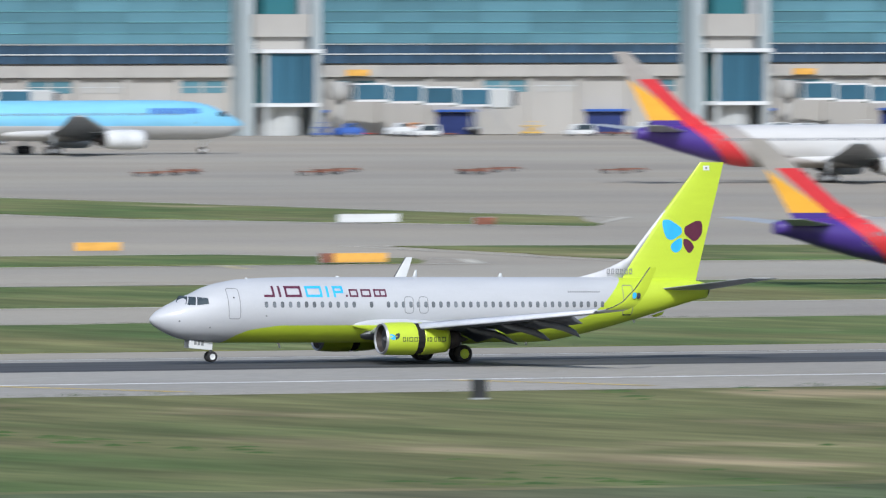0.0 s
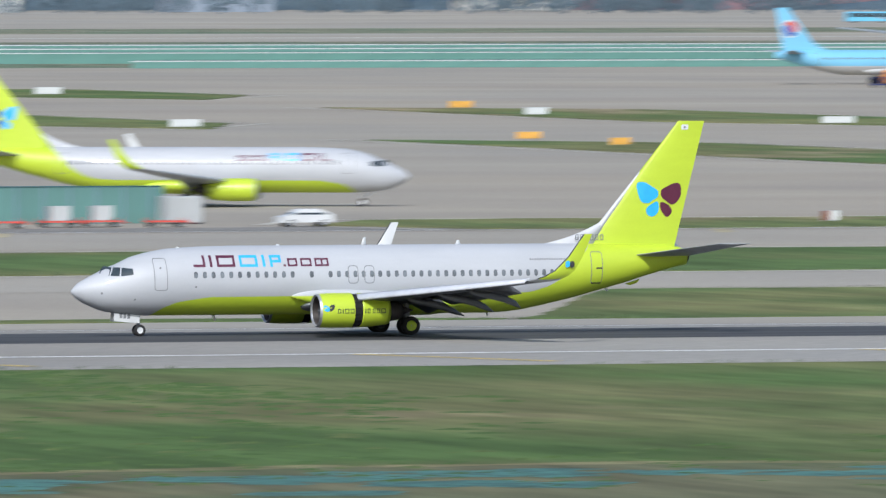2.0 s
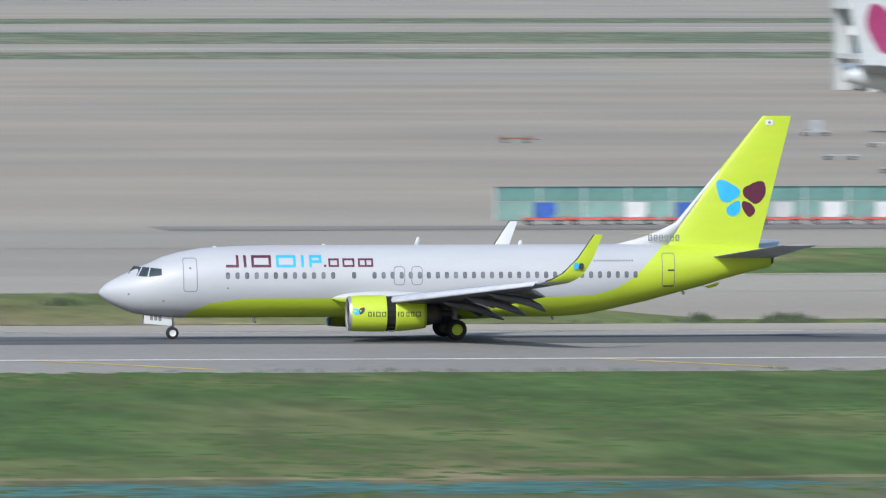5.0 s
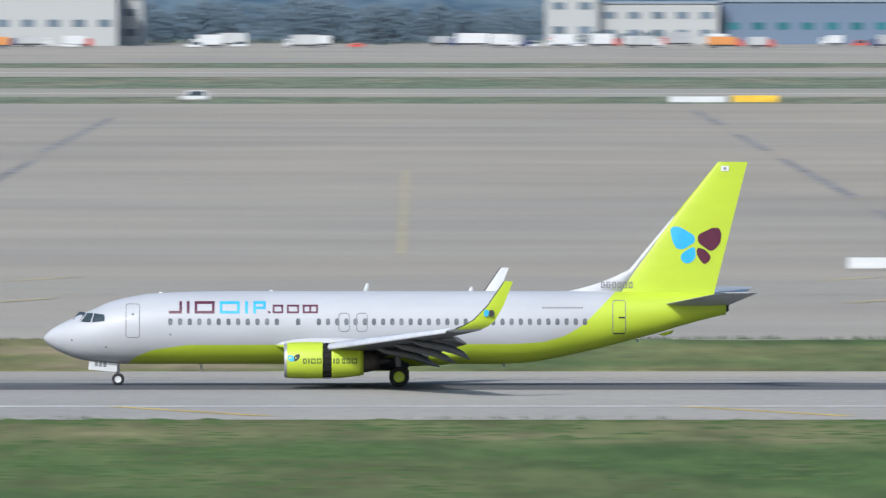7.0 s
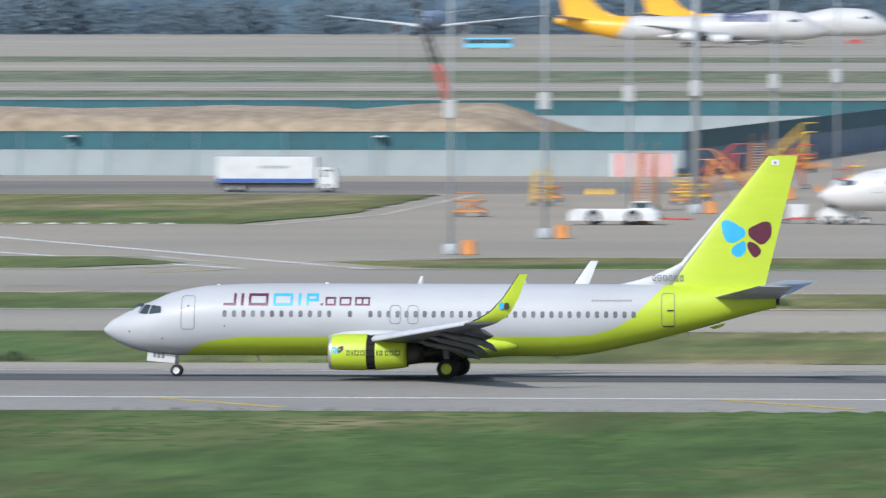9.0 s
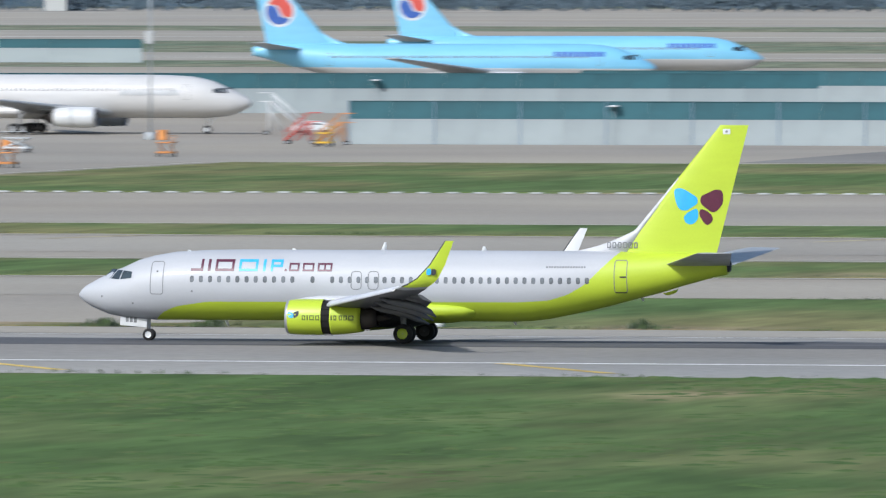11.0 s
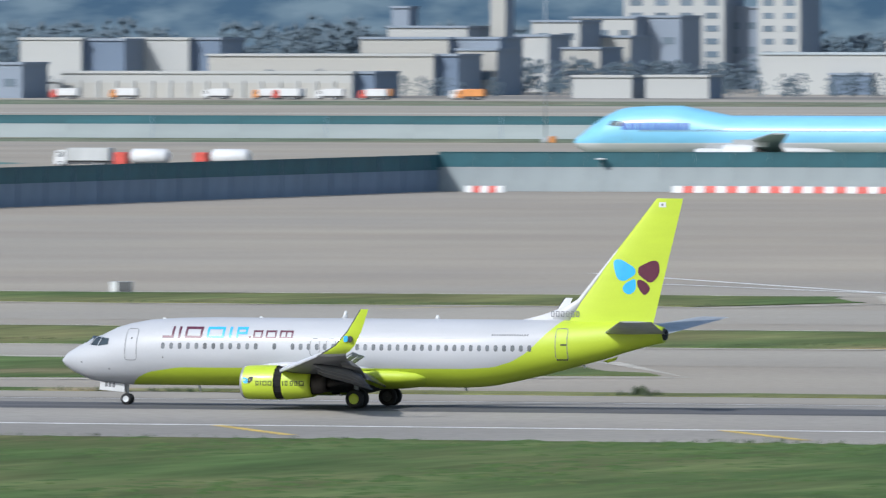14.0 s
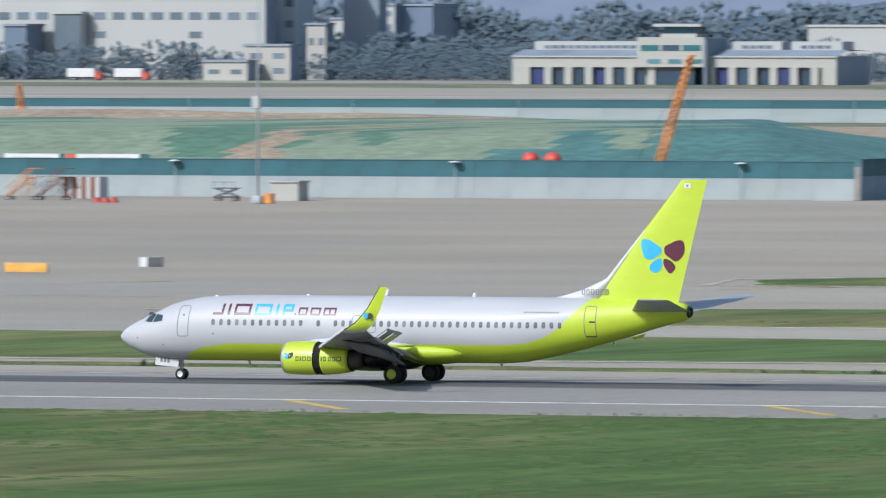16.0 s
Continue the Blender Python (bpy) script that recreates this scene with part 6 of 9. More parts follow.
    piece("frame_column", M["link_steel"], fr, 854.1, 856.0, 4.0, 5.2, -0.6, 25.8)
    piece("frame_column", M["link_steel"], fr, 861.3, 863.2, 4.0, 5.2, -0.6, 25.8)
    piece("bridge_slab", M["white"], fr, 817.6, 872.5, -2.0, 7.0, 8.9, 9.9)
    piece("bridge_rail", M["offwhite"], fr, 817.6, 872.5, -2.0, -1.7, 10.4, 10.5)
    piece("bridge_pane", M["teal_glass"], fr, 820.3, 824.7, 1.0, 1.3, 6.8, 8.8)
    piece("bridge_pane", M["teal_glass"], fr, 825.7, 830.1, 1.0, 1.3, 6.8, 8.7)
    piece("bridge_pane", M["teal_glass"], fr, 831.1, 834.8, 1.0, 1.3, 6.8, 8.7)
    piece("bridge_pane", M["teal_glass"], fr, 835.5, 839.0, 1.0, 1.3, 6.8, 8.7)
    piece("bridge_pane", M["teal_glass"], fr, 839.7, 842.9, 1.0, 1.3, 6.8, 8.7)
    piece("bridge_pane", M["teal_glass"], fr, 845.2, 848.9, 1.0, 1.3, 6.7, 8.7)
    piece("bridge_pane", M["teal_glass"], fr, 849.1, 852.8, 1.0, 1.3, 6.7, 8.7)
    piece("bridge_sill", M["concrete_grey"], fr, 819.1, 852.9, 0.5, 6.5, 5.7, 6.7)
    piece("bridge_pane", M["blue_glass"], fr, 855.3, 857.3, 1.0, 1.3, 4.7, 8.7)
    piece("bridge_pane", M["blue_glass"], fr, 859.5, 863.8, 1.0, 1.3, 4.7, 8.7)
    piece("bridge_pane", M["blue_glass"], fr, 864.0, 868.2, 1.0, 1.3, 4.7, 8.7)
    piece("bridge_pane", M["blue_glass"], fr, 868.4, 872.7, 1.0, 1.3, 4.7, 8.6)
    piece("frame_column", M["link_steel"], fr, 851.5, 853.7, -3.0, -1.8, -0.4, 11.1)
    piece("frame_column", M["link_steel"], fr, 855.7, 857.9, -3.0, -1.8, -0.4, 11.1)
    piece("bridge_slab", M["white"], fr, 850.6, 872.5, -2.0, 6.0, 3.8, 4.5)
    piece("upper_slab", M["white"], fr, 843.1, 853.0, -1.0, 7.0, 12.1, 12.7)
    piece("upper_pane", M["teal_glass"], fr, 855.7, 862.2, 2.0, 2.3, 10.3, 12.0)
    piece("upper_pane", M["teal_glass"], fr, 862.2, 868.4, 2.0, 2.3, 10.3, 12.8)
    piece("louvre", M["offwhite"], fr, 852.9, 856.9, 0.0, 0.8, 2.9, 3.3)
    piece("louvre", M["offwhite"], fr, 852.9, 856.9, 0.0, 0.8, 2.2, 2.6)
    piece("louvre", M["offwhite"], fr, 852.9, 856.9, 0.0, 0.8, 1.6, 2.0)
    piece("louvre", M["offwhite"], fr, 852.9, 856.9, 0.0, 0.8, 0.9, 1.3)
    piece("louvre", M["offwhite"], fr, 852.9, 856.9, 0.0, 0.8, 0.3, 0.7)
    piece("louvre", M["offwhite"], fr, 852.9, 856.9, 0.0, 0.8, -0.3, 0.1)
    piece("lower_wall", M["concrete_grey"], fr, 860.9, 874.9, 5.0, 9.0, -0.6, 3.4)
    piece("lower_opening", M["dark_glass"], fr, 861.5, 863.7, 4.6, 5.0, -0.5, 3.2)
    piece("lower_opening", M["dark_glass"], fr, 866.7, 870.7, 4.6, 5.0, -0.5, 3.2)
    piece("tower_column", M["link_steel"], fr, 870.2, 872.2, -5.0, -3.0, -0.6, 25.8)
    piece("tower_column", M["link_steel"], fr, 879.5, 883.4, -5.0, -2.5, -0.6, 14.7)
    piece("tower_column", M["link_steel"], fr, 880.1, 882.3, -3.0, -1.0, 14.7, 25.8)
    piece("tower_column", M["beige"], fr, 889.2, 891.2, -11.0, -5.0, -0.6, 25.8)
    piece("box_pane", M["teal_glass"], fr, 872.7, 875.9, -4.5, -4.2, 4.5, 11.5)
    piece("box_pane", M["teal_glass"], fr, 876.2, 879.4, -4.5, -4.2, 4.5, 11.5)
    piece("box_ledge", M["white"], fr, 871.1, 877.6, -7.0, -1.0, 3.6, 4.5)
    piece("box_canopy", M["white"], fr, 870.4, 879.4, -7.0, 0.0, 11.5, 12.4)
    piece("side_pane", M["teal_glass"], fr, 884.1, 887.6, -4.0, -3.7, 7.3, 12.2)
    piece("side_pane", M["ruled_glass"], fr, 887.8, 891.4, -4.0, -3.7, 7.3, 12.8)
    piece("stone_block", M["beige"], fr, 880.6, 891.6, -7.0, 3.0, 14.6, 17.5)
    piece("tower_glass", M["ruled_glass"], fr, 881.9, 892.1, -4.0, -3.6, 17.6, 25.8)
    piece("stone_block", M["beige"], fr, 875.1, 884.7, 14.0, 20.0, 12.5, 17.4)
    piece("stone_block", M["offwhite"], fr, 870.3, 873.8, 12.0, 16.0, 14.7, 17.5)
    piece("stone_block", M["offwhite"], fr, 872.0, 875.3, 12.0, 16.0, 10.5, 14.7)
    piece("core", M["concrete_grey"], fr, 873.5, 895.1, -2.0, 18.0, -0.6, 3.4)
    piece("rear_glass", M["ruled_glass"], fr, 875.4, 890.5, 22.0, 22.4, 17.4, 25.8)
    piece("sloping_roof", M["white"], fr, 852.6, 866.3, -1.0, 7.0, 12.6, 13.2, 0, -4.8)
    piece("sloping_roof", M["white"], fr, 879.0, 890.7, -7.0, 0.0, 12.5, 13.2, 0, -8)
    jet_bridge(848, 2083, 6.4, 20, 1.4, "white boarding bridge with blue glass sides at the terminal end", 180)
    jet_bridge(878, 2084, 6.4, 20, 0.6, "white boarding bridge with blue glass sides at the stone tower", -8)


def concourse():
    """The near concourse: a beige block with leaning pylons between two glazed wings under white roof bands."""
    Y = 1336.0
    ob = structure("wall_concourse", "beige concourse block with teal windows and leaning stone pylons", "terminal building", pose(0, Y, 0))
    piece("core", M["beige"], ob, 321, 356, 1.0, 40, -0.6, 22)
    # stone courses on the block front
    for z0, z1 in ((-0.6, 1.9), (4.0, 6.1), (9.5, 11.8)):
        x = 320.5
        while x < 356:
            piece("stone_panel", M["beige"], ob, x, x + 2.36, 0.3, 1.0, z0, z1 - 0.03)
            x += 2.4
    for a, b in ((320.5, 323.4), (329.2, 331.2), (335.4, 337.0), (343.9, 345.6), (349.8, 351.9), (354.0, 356.6)):
        for z0 in (1.9, 2.95, 6.1, 7.2, 8.3):
            piece("stone_panel", M["beige"], ob, a, b, 0.3, 1.0, z0, z0 + 1.05)
    for a, b in ((323.4, 329.2), (331.2, 335.4), (345.6, 349.8), (351.9, 354.0)):
        piece("pane", M["blue_glass"], ob, a, b, 0.7, 0.9, 6.1, 9.5)
        for z in (6.1, 7.6, 9.2):
            piece("window_rail", M["white"], ob, a - 0.15, b + 0.15, 0.25, 0.7, z, z + 0.14)
        for q in np.arange(a, b, 1.4):
            piece("mullion", M["grey"], ob, q, q + 0.07, 0.55, 0.72, 6.1, 9.5)
        if a > 340:
            piece("pane", M["blue_glass"], ob, a, b, 0.7, 0.9, 1.9, 4.0)
            piece("window_rail", M["white"], ob, a - 0.2, b + 0.2, 0.2, 0.7, 3.9, 4.1)
            piece("window_rail", M["white"], ob, a - 0.2, b + 0.2, 0.2, 0.7, 1.8, 1.95)
        else:
            piece("stone_panel", M["beige"], ob, a, b, 0.3, 1.0, 1.9, 4.0)
    piece("service_door", M["grey"], ob, 324.6, 325.6, 0.2, 0.4, 0.8, 3.4)
    piece("louvre_panel", M["charcoal"], ob, 332.0, 334.2, 0.1, 0.4, 4.2, 5.8)
    for a, b in ((321.0, 334.6), (336.6, 342.6), (345.0, 356.2)):
        for j, z0 in enumerate((11.8, 13.4)):
            for q in np.arange(a, b, 1.5):
                piece("pane", M["pier_glass"], ob, q, min(b, q + 1.44), 0.5, 0.7, z0, z0 + 1.5)
            piece("window_rail", M["white"], ob, a, b, 0.2, 0.6, z0 + 1.48, z0 + 1.62)
        for q in np.arange(a, b, 3.0):
            piece("pane", M["teal_glass"], ob, q, min(b, q + 2.95), -0.2, 0.1, 15.1, 20.5)
    for a in (334.6, 342.8):
        piece("white_tower", M["offwhite"], ob, a, a + 1.9, -1.4, 1.0, -0.6, 22)
    # projecting glass box between the towers
    for j in range(2):
        piece("box_pane", M["teal_glass"], ob, 336.7 + j * 3, 339.6 + j * 3, -2.4, -2.2, 4.8, 9.1)
    for z0, mat in ((4.2, "white"), (9.2, "white"), (10.3, "aqua_glass"), (11.2, "white")):
        piece("box_ledge", M[mat], ob, 335.8, 343.6, -3.0, 0.4, z0, z0 + (0.6 if mat == "white" else 0.9))
    bm = bmesh.new()
    rings(bm, [[(339.7 + 2.8 * math.cos(math.pi * i / 12), -2.4 * math.sin(math.pi * i / 12) + 0.3, z) for i in range(13)] for z in (-0.6, 4.2)], False, 0, False)
    part("drum_wall", bm, M["offwhite"], ob)
    # leaning pylons of stone blocks
    for s, xb in ((-1, 320.0), (1, 357.4)):
        for k in range(11):
            bm = bmesh.new()
            z0 = -0.6 + 1.95 * k
            secs = []
            for z in (z0, z0 + 1.935):
                c = xb + s * max(0.0, z - 6.0) ** 1.35 * 0.085
                secs.append([(c - 1.7, -1.2, z), (c + 1.7, -1.2, z), (c + 1.7, 1.6, z), (c - 1.7, 1.6, z)])
            rings(bm, secs)
            for f in bm.faces:
                f.smooth = False
            part("pylon_block", bm, M["beige"], ob)
    # glazed east wing under a falling roof band
    wg = structure("wall_wing_east", "teal glazed concourse wing under white roof bands", "terminal building", pose(0, Y + 4, 0))
    piece("rear_wall", M["concrete_grey"], wg, 359.5, 391, 3, 30, -0.6, 9)
    for k in range(4):
        a, step, fall = 359.5 + k * 7.9, 7.9, -0.9 * k
        for j in range(3):
            q = a + j * step / 3
            piece("pane", M["pier_glass"], wg, q + 0.04, q + step / 3 - 0.04, 0, 0.2, 5.9, 9.6)
            piece("upper_pane", M["pier_glass"], wg, q + 0.04, q + step / 3 - 0.04, 1.0, 1.2, 11.2, 15.2 + fall)
        piece("column", M["offwhite"], wg, a - 0.75, a + 0.75, -2.2, -0.8, -0.6, 10.4)
        piece("ledge", M["white"], wg, a, a + step, -2.6, 1.5, 5.2, 5.9)
        piece("roof_band", M["white"], wg, a, a + step + 0.05, -4.0, 3, 9.8, 11.2)
        piece("upper_roof", M["offwhite"], wg, a, a + step + 0.4, -5.0, 20, 15.2 + fall, 16.9 + fall, 0, 6)
        piece("lower_panel" if k % 2 else "recess", M["beige"] if k % 2 else M["concrete_grey"], wg, a + 0.4, a + step - 0.4, 1.5, 2.6, -0.6, 5.2)
    # the pier that runs away from the runway, glazed between big white columns
    pr = structure("wall_pier", "long glazed pier with white columns and a sweeping white roof band", "terminal building", pose(318, 0, 0))
    piece("core", M["concrete_grey"], pr, 3, 34, 1341, 2060, -0.6, 10.5)
    ys = [1341.0]
    base = 1385.0
    for n in range(6):
        ys += [base + 120 * n, base + 120 * n + 29, base + 120 * n + 58]
    for k, (a, b) in enumerate(zip(ys, ys[1:])):
        top = 13.4 if k == 0 else 11.0
        thick = 1.1 if k % 3 == 2 else 0.7
        piece("column", M["offwhite"], pr, -1.6 - thick, -1.6 + thick, b - thick, b + thick, -0.6, top + 1.2)
        m = max(2, round((b - a) / 7))
        for i in range(m):
            y0, y1 = a + (b - a) * i / m, a + (b - a) * (i + 1) / m
            piece("pane", M["pier_glass"], pr, 0, 0.25, y0 + 0.06, y1 - 0.06, 4.7, (4.7 + top) / 2 - 0.06)
            piece("pane", M["pier_glass"], pr, 0, 0.25, y0 + 0.06, y1 - 0.06, (4.7 + top) / 2, top)
            piece("roof_fin", M["offwhite"], pr, -3.2, -2.9, y0, y0 + 0.4, top + 0.1, top + 2.0)
        piece("ledge", M["white"], pr, -2.6, 2.0, a, b, 4.0, 4.7)
        rise = 1.2 * math.sin(k * 1.05)
        piece("roof_band", M["white"], pr, -3.0, 20, a - 0.3, b + 0.3, top + 0.1, top + 2.4 + max(0, rise))
        piece("upper_band", M["white"], pr, -2.0, 22, a - 0.3, b + 0.3, top + 3.4, top + 5.6 + rise)
        piece("bay_pod", M["white"], pr, -3.2, -1.0, (a + b) / 2 - 2, (a + b) / 2 + 2, 7.4, 8.7)
        piece("pod_leg", M["grey"], pr, -2.4, -2.1, (a + b) / 2 - 0.2, (a + b) / 2 + 0.2, 4.7, 7.4)
        piece("wall_panel" if k % 2 else "recess", M["beige"] if k % 2 else M["concrete_grey"], pr, 1.2, 2.8, a + 0.5, b - 0.5, -0.6, 4.0)
    jet_bridge(345, Y - 5.5, 6.6, 26, 0.8, "white boarding bridge with blue glass panels beside the concourse", 0)
    jet_bridge(384, Y - 6, 6.6, 19, 0.6, "white boarding bridge with blue glass panels at the concourse end", 0)
    jet_bridge(316, 1455, 6.2, 20, 0.6, "white boarding bridge from the pier to a parked airliner", 196)
    jet_bridge(316, 1650, 6.8, 20, 0.6, "white boarding bridge from the pier to the second row", 190)


terminal_far()
concourse()


# ---- fences ----
def fence(p, q, tiers, label, group="", panel=5.0, posts=True, post="fence_slate"):
    """A sheet fence from p to q: tiers of (bottom, top, material)."""
    p, q = Vector(p), Vector(q)
    d = q - p
    L = d.length
    ob = thing("site_fence", pose(p.x, p.y, -0.62, 0, 0, math.degrees(math.atan2(d.y, d.x))), label, "fence", group)
    n = max(1, round(L / panel))
    step = L / n
    while n > 280:
        n = (n + 1) // 2
        step = L / n
    for k in range(n):
        for z0, z1, mat in tiers:
            o = piece("panel", M[mat], ob, k * step + 0.01, (k + 1) * step - 0.01, -0.03 + 0.012 * (k % 2), 0.03 + 0.012 * (k % 2), z0, z1)
        if posts and k % 2 == 0:
            piece("post", M[post], ob, k * step - 0.06, k * step + 0.06, -0.12, -0.03, 0, tiers[-1][1])
    piece("top_rail", M["fence_teal"], ob, 0, L, -0.1, 0.02, tiers[-1][1], tiers[-1][1] + 0.07)
    return ob


fence((150, 1151), (306.6, 1151), [(0.05, 1.55, "fence_green_light"), (1.6, 2.7, "fence_green")], "two-tier green sheet fence with pale posts beside the service road", panel=1.8, post="offwhite")
fence((334.4, 1153), (371, 1153), [(0.0, 3.1, "fence_green")], "plain green corrugated fence beside the parked airliner", panel=1.2)
TALL = [(0.0, 2.9, "fence_grey"), (2.9, 4.9, "fence_teal")]
# fences facing +x: slate replaces the pale grey, shade put into the colour
SHADED_TALL = [(0.0, 2.9, "fence_slate"), (2.9, 4.9, "fence_teal")]
fence((-370, 1602), (-165, 1602), TALL, "tall pale sheet fence with a dark teal upper tier")
fence((-165, 1602), (-165, 1915), SHADED_TALL, "tall sheet fence, slate for its shaded side, with a dark teal upper tier")
fence((-420, 1962), (-165, 1962), TALL, "tall pale sheet fence with a dark teal upper tier", posts=False)
fence((-662, 1832), (-372, 1890), [(0.0, 3.3, "fence_grey"), (3.3, 5.3, "fence_teal")], "tall pale sheet fence with a dark teal upper tier", posts=False)
fence((-656, 1596), (-662, 1832), SHADED_TALL, "tall sheet fence, slate for its shaded side, with a dark teal upper tier")
fence((-1050, 1594), (-656, 1594), [(0.0, 2.6, "fence_grey"), (2.6, 4.6, "fence_teal")], "tall pale sheet fence with a dark teal upper tier", posts=False)
fence((-1500, 2600), (-640, 2600), [(0.0, 2.7, "fence_grey"), (2.7, 4.3, "fence_teal")], "far pale sheet fence with a teal upper tier", panel=18.0)
for k in range(4):
    fence((800, 2505 + k * 95), (1060, 2505 + k * 95), [(0.0, 1.9 if k else 1.2, "barrier_teal"), (1.9 if k else 1.2, 2.1 if k else 1.4, "white")], "low teal sheet barrier on the far field", panel=13.0, posts=False)


def fence_lamp(x, y):
    """A short post with a wide flat cap lamp before a fence."""
    ob = thing("fence_lamp", pose(x, y, -0.62), "short grey post with a wide white cap lamp before the fence", "lamp post", "fence lamps")
    bm = bmesh.new()
    tube(bm, (0, 0, 0), (0, 0, 4.3), 0.05, 0.04, 8)
    part("post", bm, M["pole"], ob)
    bm = bmesh.new()
    rings(bm, [[(r * math.cos(6.283 * i / 14), r * math.sin(6.283 * i / 14), z) for i in range(14)] for z, r in ((4.3, 0.2), (4.36, 0.72), (4.46, 0.68), (4.54, 0.2))])
    part("cap", bm, M["white"], ob, "flat white cap")
    return ob


first_lamp = fence_lamp(-199, 1601.4)
for x, y in [(-199 - 35 * k, 1601.4) for k in range(1, 5)] + [(-633 - 37.5 * k, 1593.4) for k in range(1, 9)] + [(-640 + 42 * k, 1835.6 + 8.4 * k) for k in range(6)]:
    copy_thing(first_lamp, pose(x, y, -0.62))


# ---- vehicles and apron equipment ----
def axle_set(ob, xs, y, r, w, far=False):
    """Wheels under a vehicle, each a part; far off, where they blur together, one running gear."""
    bm = bmesh.new()
    for x in xs:
        for s in (-1, 1):
            wheel(bm, x, s * y, r, r, w)
            if not far:
                part("wheel", bm, [M["tyre"], M["grey"]], ob)
                bm = bmesh.new()
    if far:
        tagged(part("running_gear", bm, [M["tyre"], M["grey"]], ob), kind="stuff")
    else:
        bm.free()


def profile_body(bm, pts, w, mat=0, inset=0.12, zin=1.1):
    """A vehicle body from a side outline (x, z), narrowed above zin."""
    secs = []
    for s in (-1, 1):
        secs.append([(x, s * (w / 2 - (inset if z > zin else 0.0)), z) for x, z in pts])
    vv = rings(bm, secs, True, mat)
    for row in vv:
        for v in row:
            for f in v.link_faces:
                f.smooth = False


def car(m, paint, label, van=False, far=False):
    ob = thing("van" if van else "car", m, label, "van" if van else "car", "apron vehicles")
    h = 1.95 if van else 1.48
    L = 4.9 if van else 4.6
    pts = [(-L / 2, 0.35), (-L / 2, 0.85), (-L / 2 + 0.9, 1.0), (-L / 2 + (1.3 if van else 1.7), h), (L / 2 - (0.25 if van else 1.2), h), (L / 2 - 0.05, 1.0), (L / 2, 0.4)]
    bm = bmesh.new()
    profile_body(bm, pts, 1.8, 0)
    part("body", bm, M[paint], ob)
    for s in (-1, 1):
        bm = bmesh.new()
        quad(bm, [(-L / 2 + 1.15, s * 0.905, 1.02), (L / 2 - 0.5, s * 0.905, 1.02), (L / 2 - (0.5 if van else 1.35), s * 0.80, h - 0.12), (-L / 2 + 1.75, s * 0.80, h - 0.12)])
        part("side_glass", bm, M["cockpit"], ob)
    bm = bmesh.new()
    quad(bm, [(-L / 2 + 0.92, -0.75, 1.05), (-L / 2 + 0.92, 0.75, 1.05), (-L / 2 + (1.28 if van else 1.64), 0.68, h - 0.08), (-L / 2 + (1.28 if van else 1.64), -0.68, h - 0.08)])
    part("windscreen", bm, M["cockpit"], ob)
    axle_set(ob, (-L / 2 + 0.85, L / 2 - 0.85), 0.8, 0.33, 0.22, far)
    return ob


def box_truck(m, cab, body, stripe, label, L=8.5, h=3.6, far=False):
    ob = thing("truck", m, label, "truck", "apron vehicles")
    bm = bmesh.new()
    profile_body(bm, [(-L / 2, 0.5), (-L / 2, 1.5), (-L / 2 + 0.35, 2.6), (-L / 2 + 1.9, 2.7), (-L / 2 + 1.9, 0.5)], 2.3, 0, 0.1, 1.6)
    part("cab", bm, M[cab], ob)
    bm = bmesh.new()
    quad(bm, [(-L / 2 + 0.05, -1.0, 1.6), (-L / 2 + 0.05, 1.0, 1.6), (-L / 2 + 0.33, 0.95, 2.5), (-L / 2 + 0.33, -0.95, 2.5)])
    for s in (-1, 1):
        quad(bm, [(-L / 2 + 0.35, s * 1.12, 1.6), (-L / 2 + 1.4, s * 1.12, 1.6), (-L / 2 + 1.4, s * 1.08, 2.4), (-L / 2 + 0.6, s * 1.08, 2.4)])
    part("cab_glass", bm, M["cockpit"], ob)
    bm = bmesh.new()
    box(bm, -L / 2 + 2.1, L / 2, -1.25, 1.25, 1.0, h, 0, 0.06)
    part("cargo_box", bm, M[body], ob)
    if stripe:
        for s in (-1, 1):
            piece("side_stripe", M[stripe], ob, -L / 2 + 2.15, L / 2 - 0.05, s * 1.26 - 0.01, s * 1.26 + 0.01, 1.05, 1.45)
            for k in range(4):
                piece("marking_bar", M["grey"], ob, -1.2 + k * 0.8, -0.6 + k * 0.8, s * 1.26 - 0.012, s * 1.26 + 0.012, 2.5, 2.8)
    bm = bmesh.new()
    box(bm, -L / 2 + 0.2, L / 2, -0.9, 0.9, 0.5, 1.0)
    part("chassis", bm, M["charcoal"], ob)
    axle_set(ob, (-L / 2 + 1.0, L / 2 - 2.4, L / 2 - 1.3), 1.0, 0.5, 0.3, far)
    return ob


def bus(m, label, paint="white", skirt="sky_blue"):
    ob = thing("apron_bus", m, label, "bus", "apron vehicles")
    bm = bmesh.new()
    box(bm, -6.5, 6.5, -1.4, 1.4, 0.4, 3.1, 0, 0.18)
    part("body", bm, M[paint], ob)
    for s in (-1, 1):
        piece("skirt", M[skirt], ob, -6.45, 6.45, s * 1.405 - 0.02, s * 1.405 + 0.02, 0.45, 1.2)
        for k in range(6):
            piece("window", M["cockpit"], ob, -6.1 + k * 2.05, -4.2 + k * 2.05, s * 1.41 - 0.02, s * 1.41 + 0.02, 1.6, 2.7)
        for x in (-4.2, 4.2):
            bm = bmesh.new()
            wheel(bm, x, s * 1.2, 0.48, 0.48, 0.3)
            part("wheel", bm, [M["tyre"], M["grey"]], ob)
    return ob


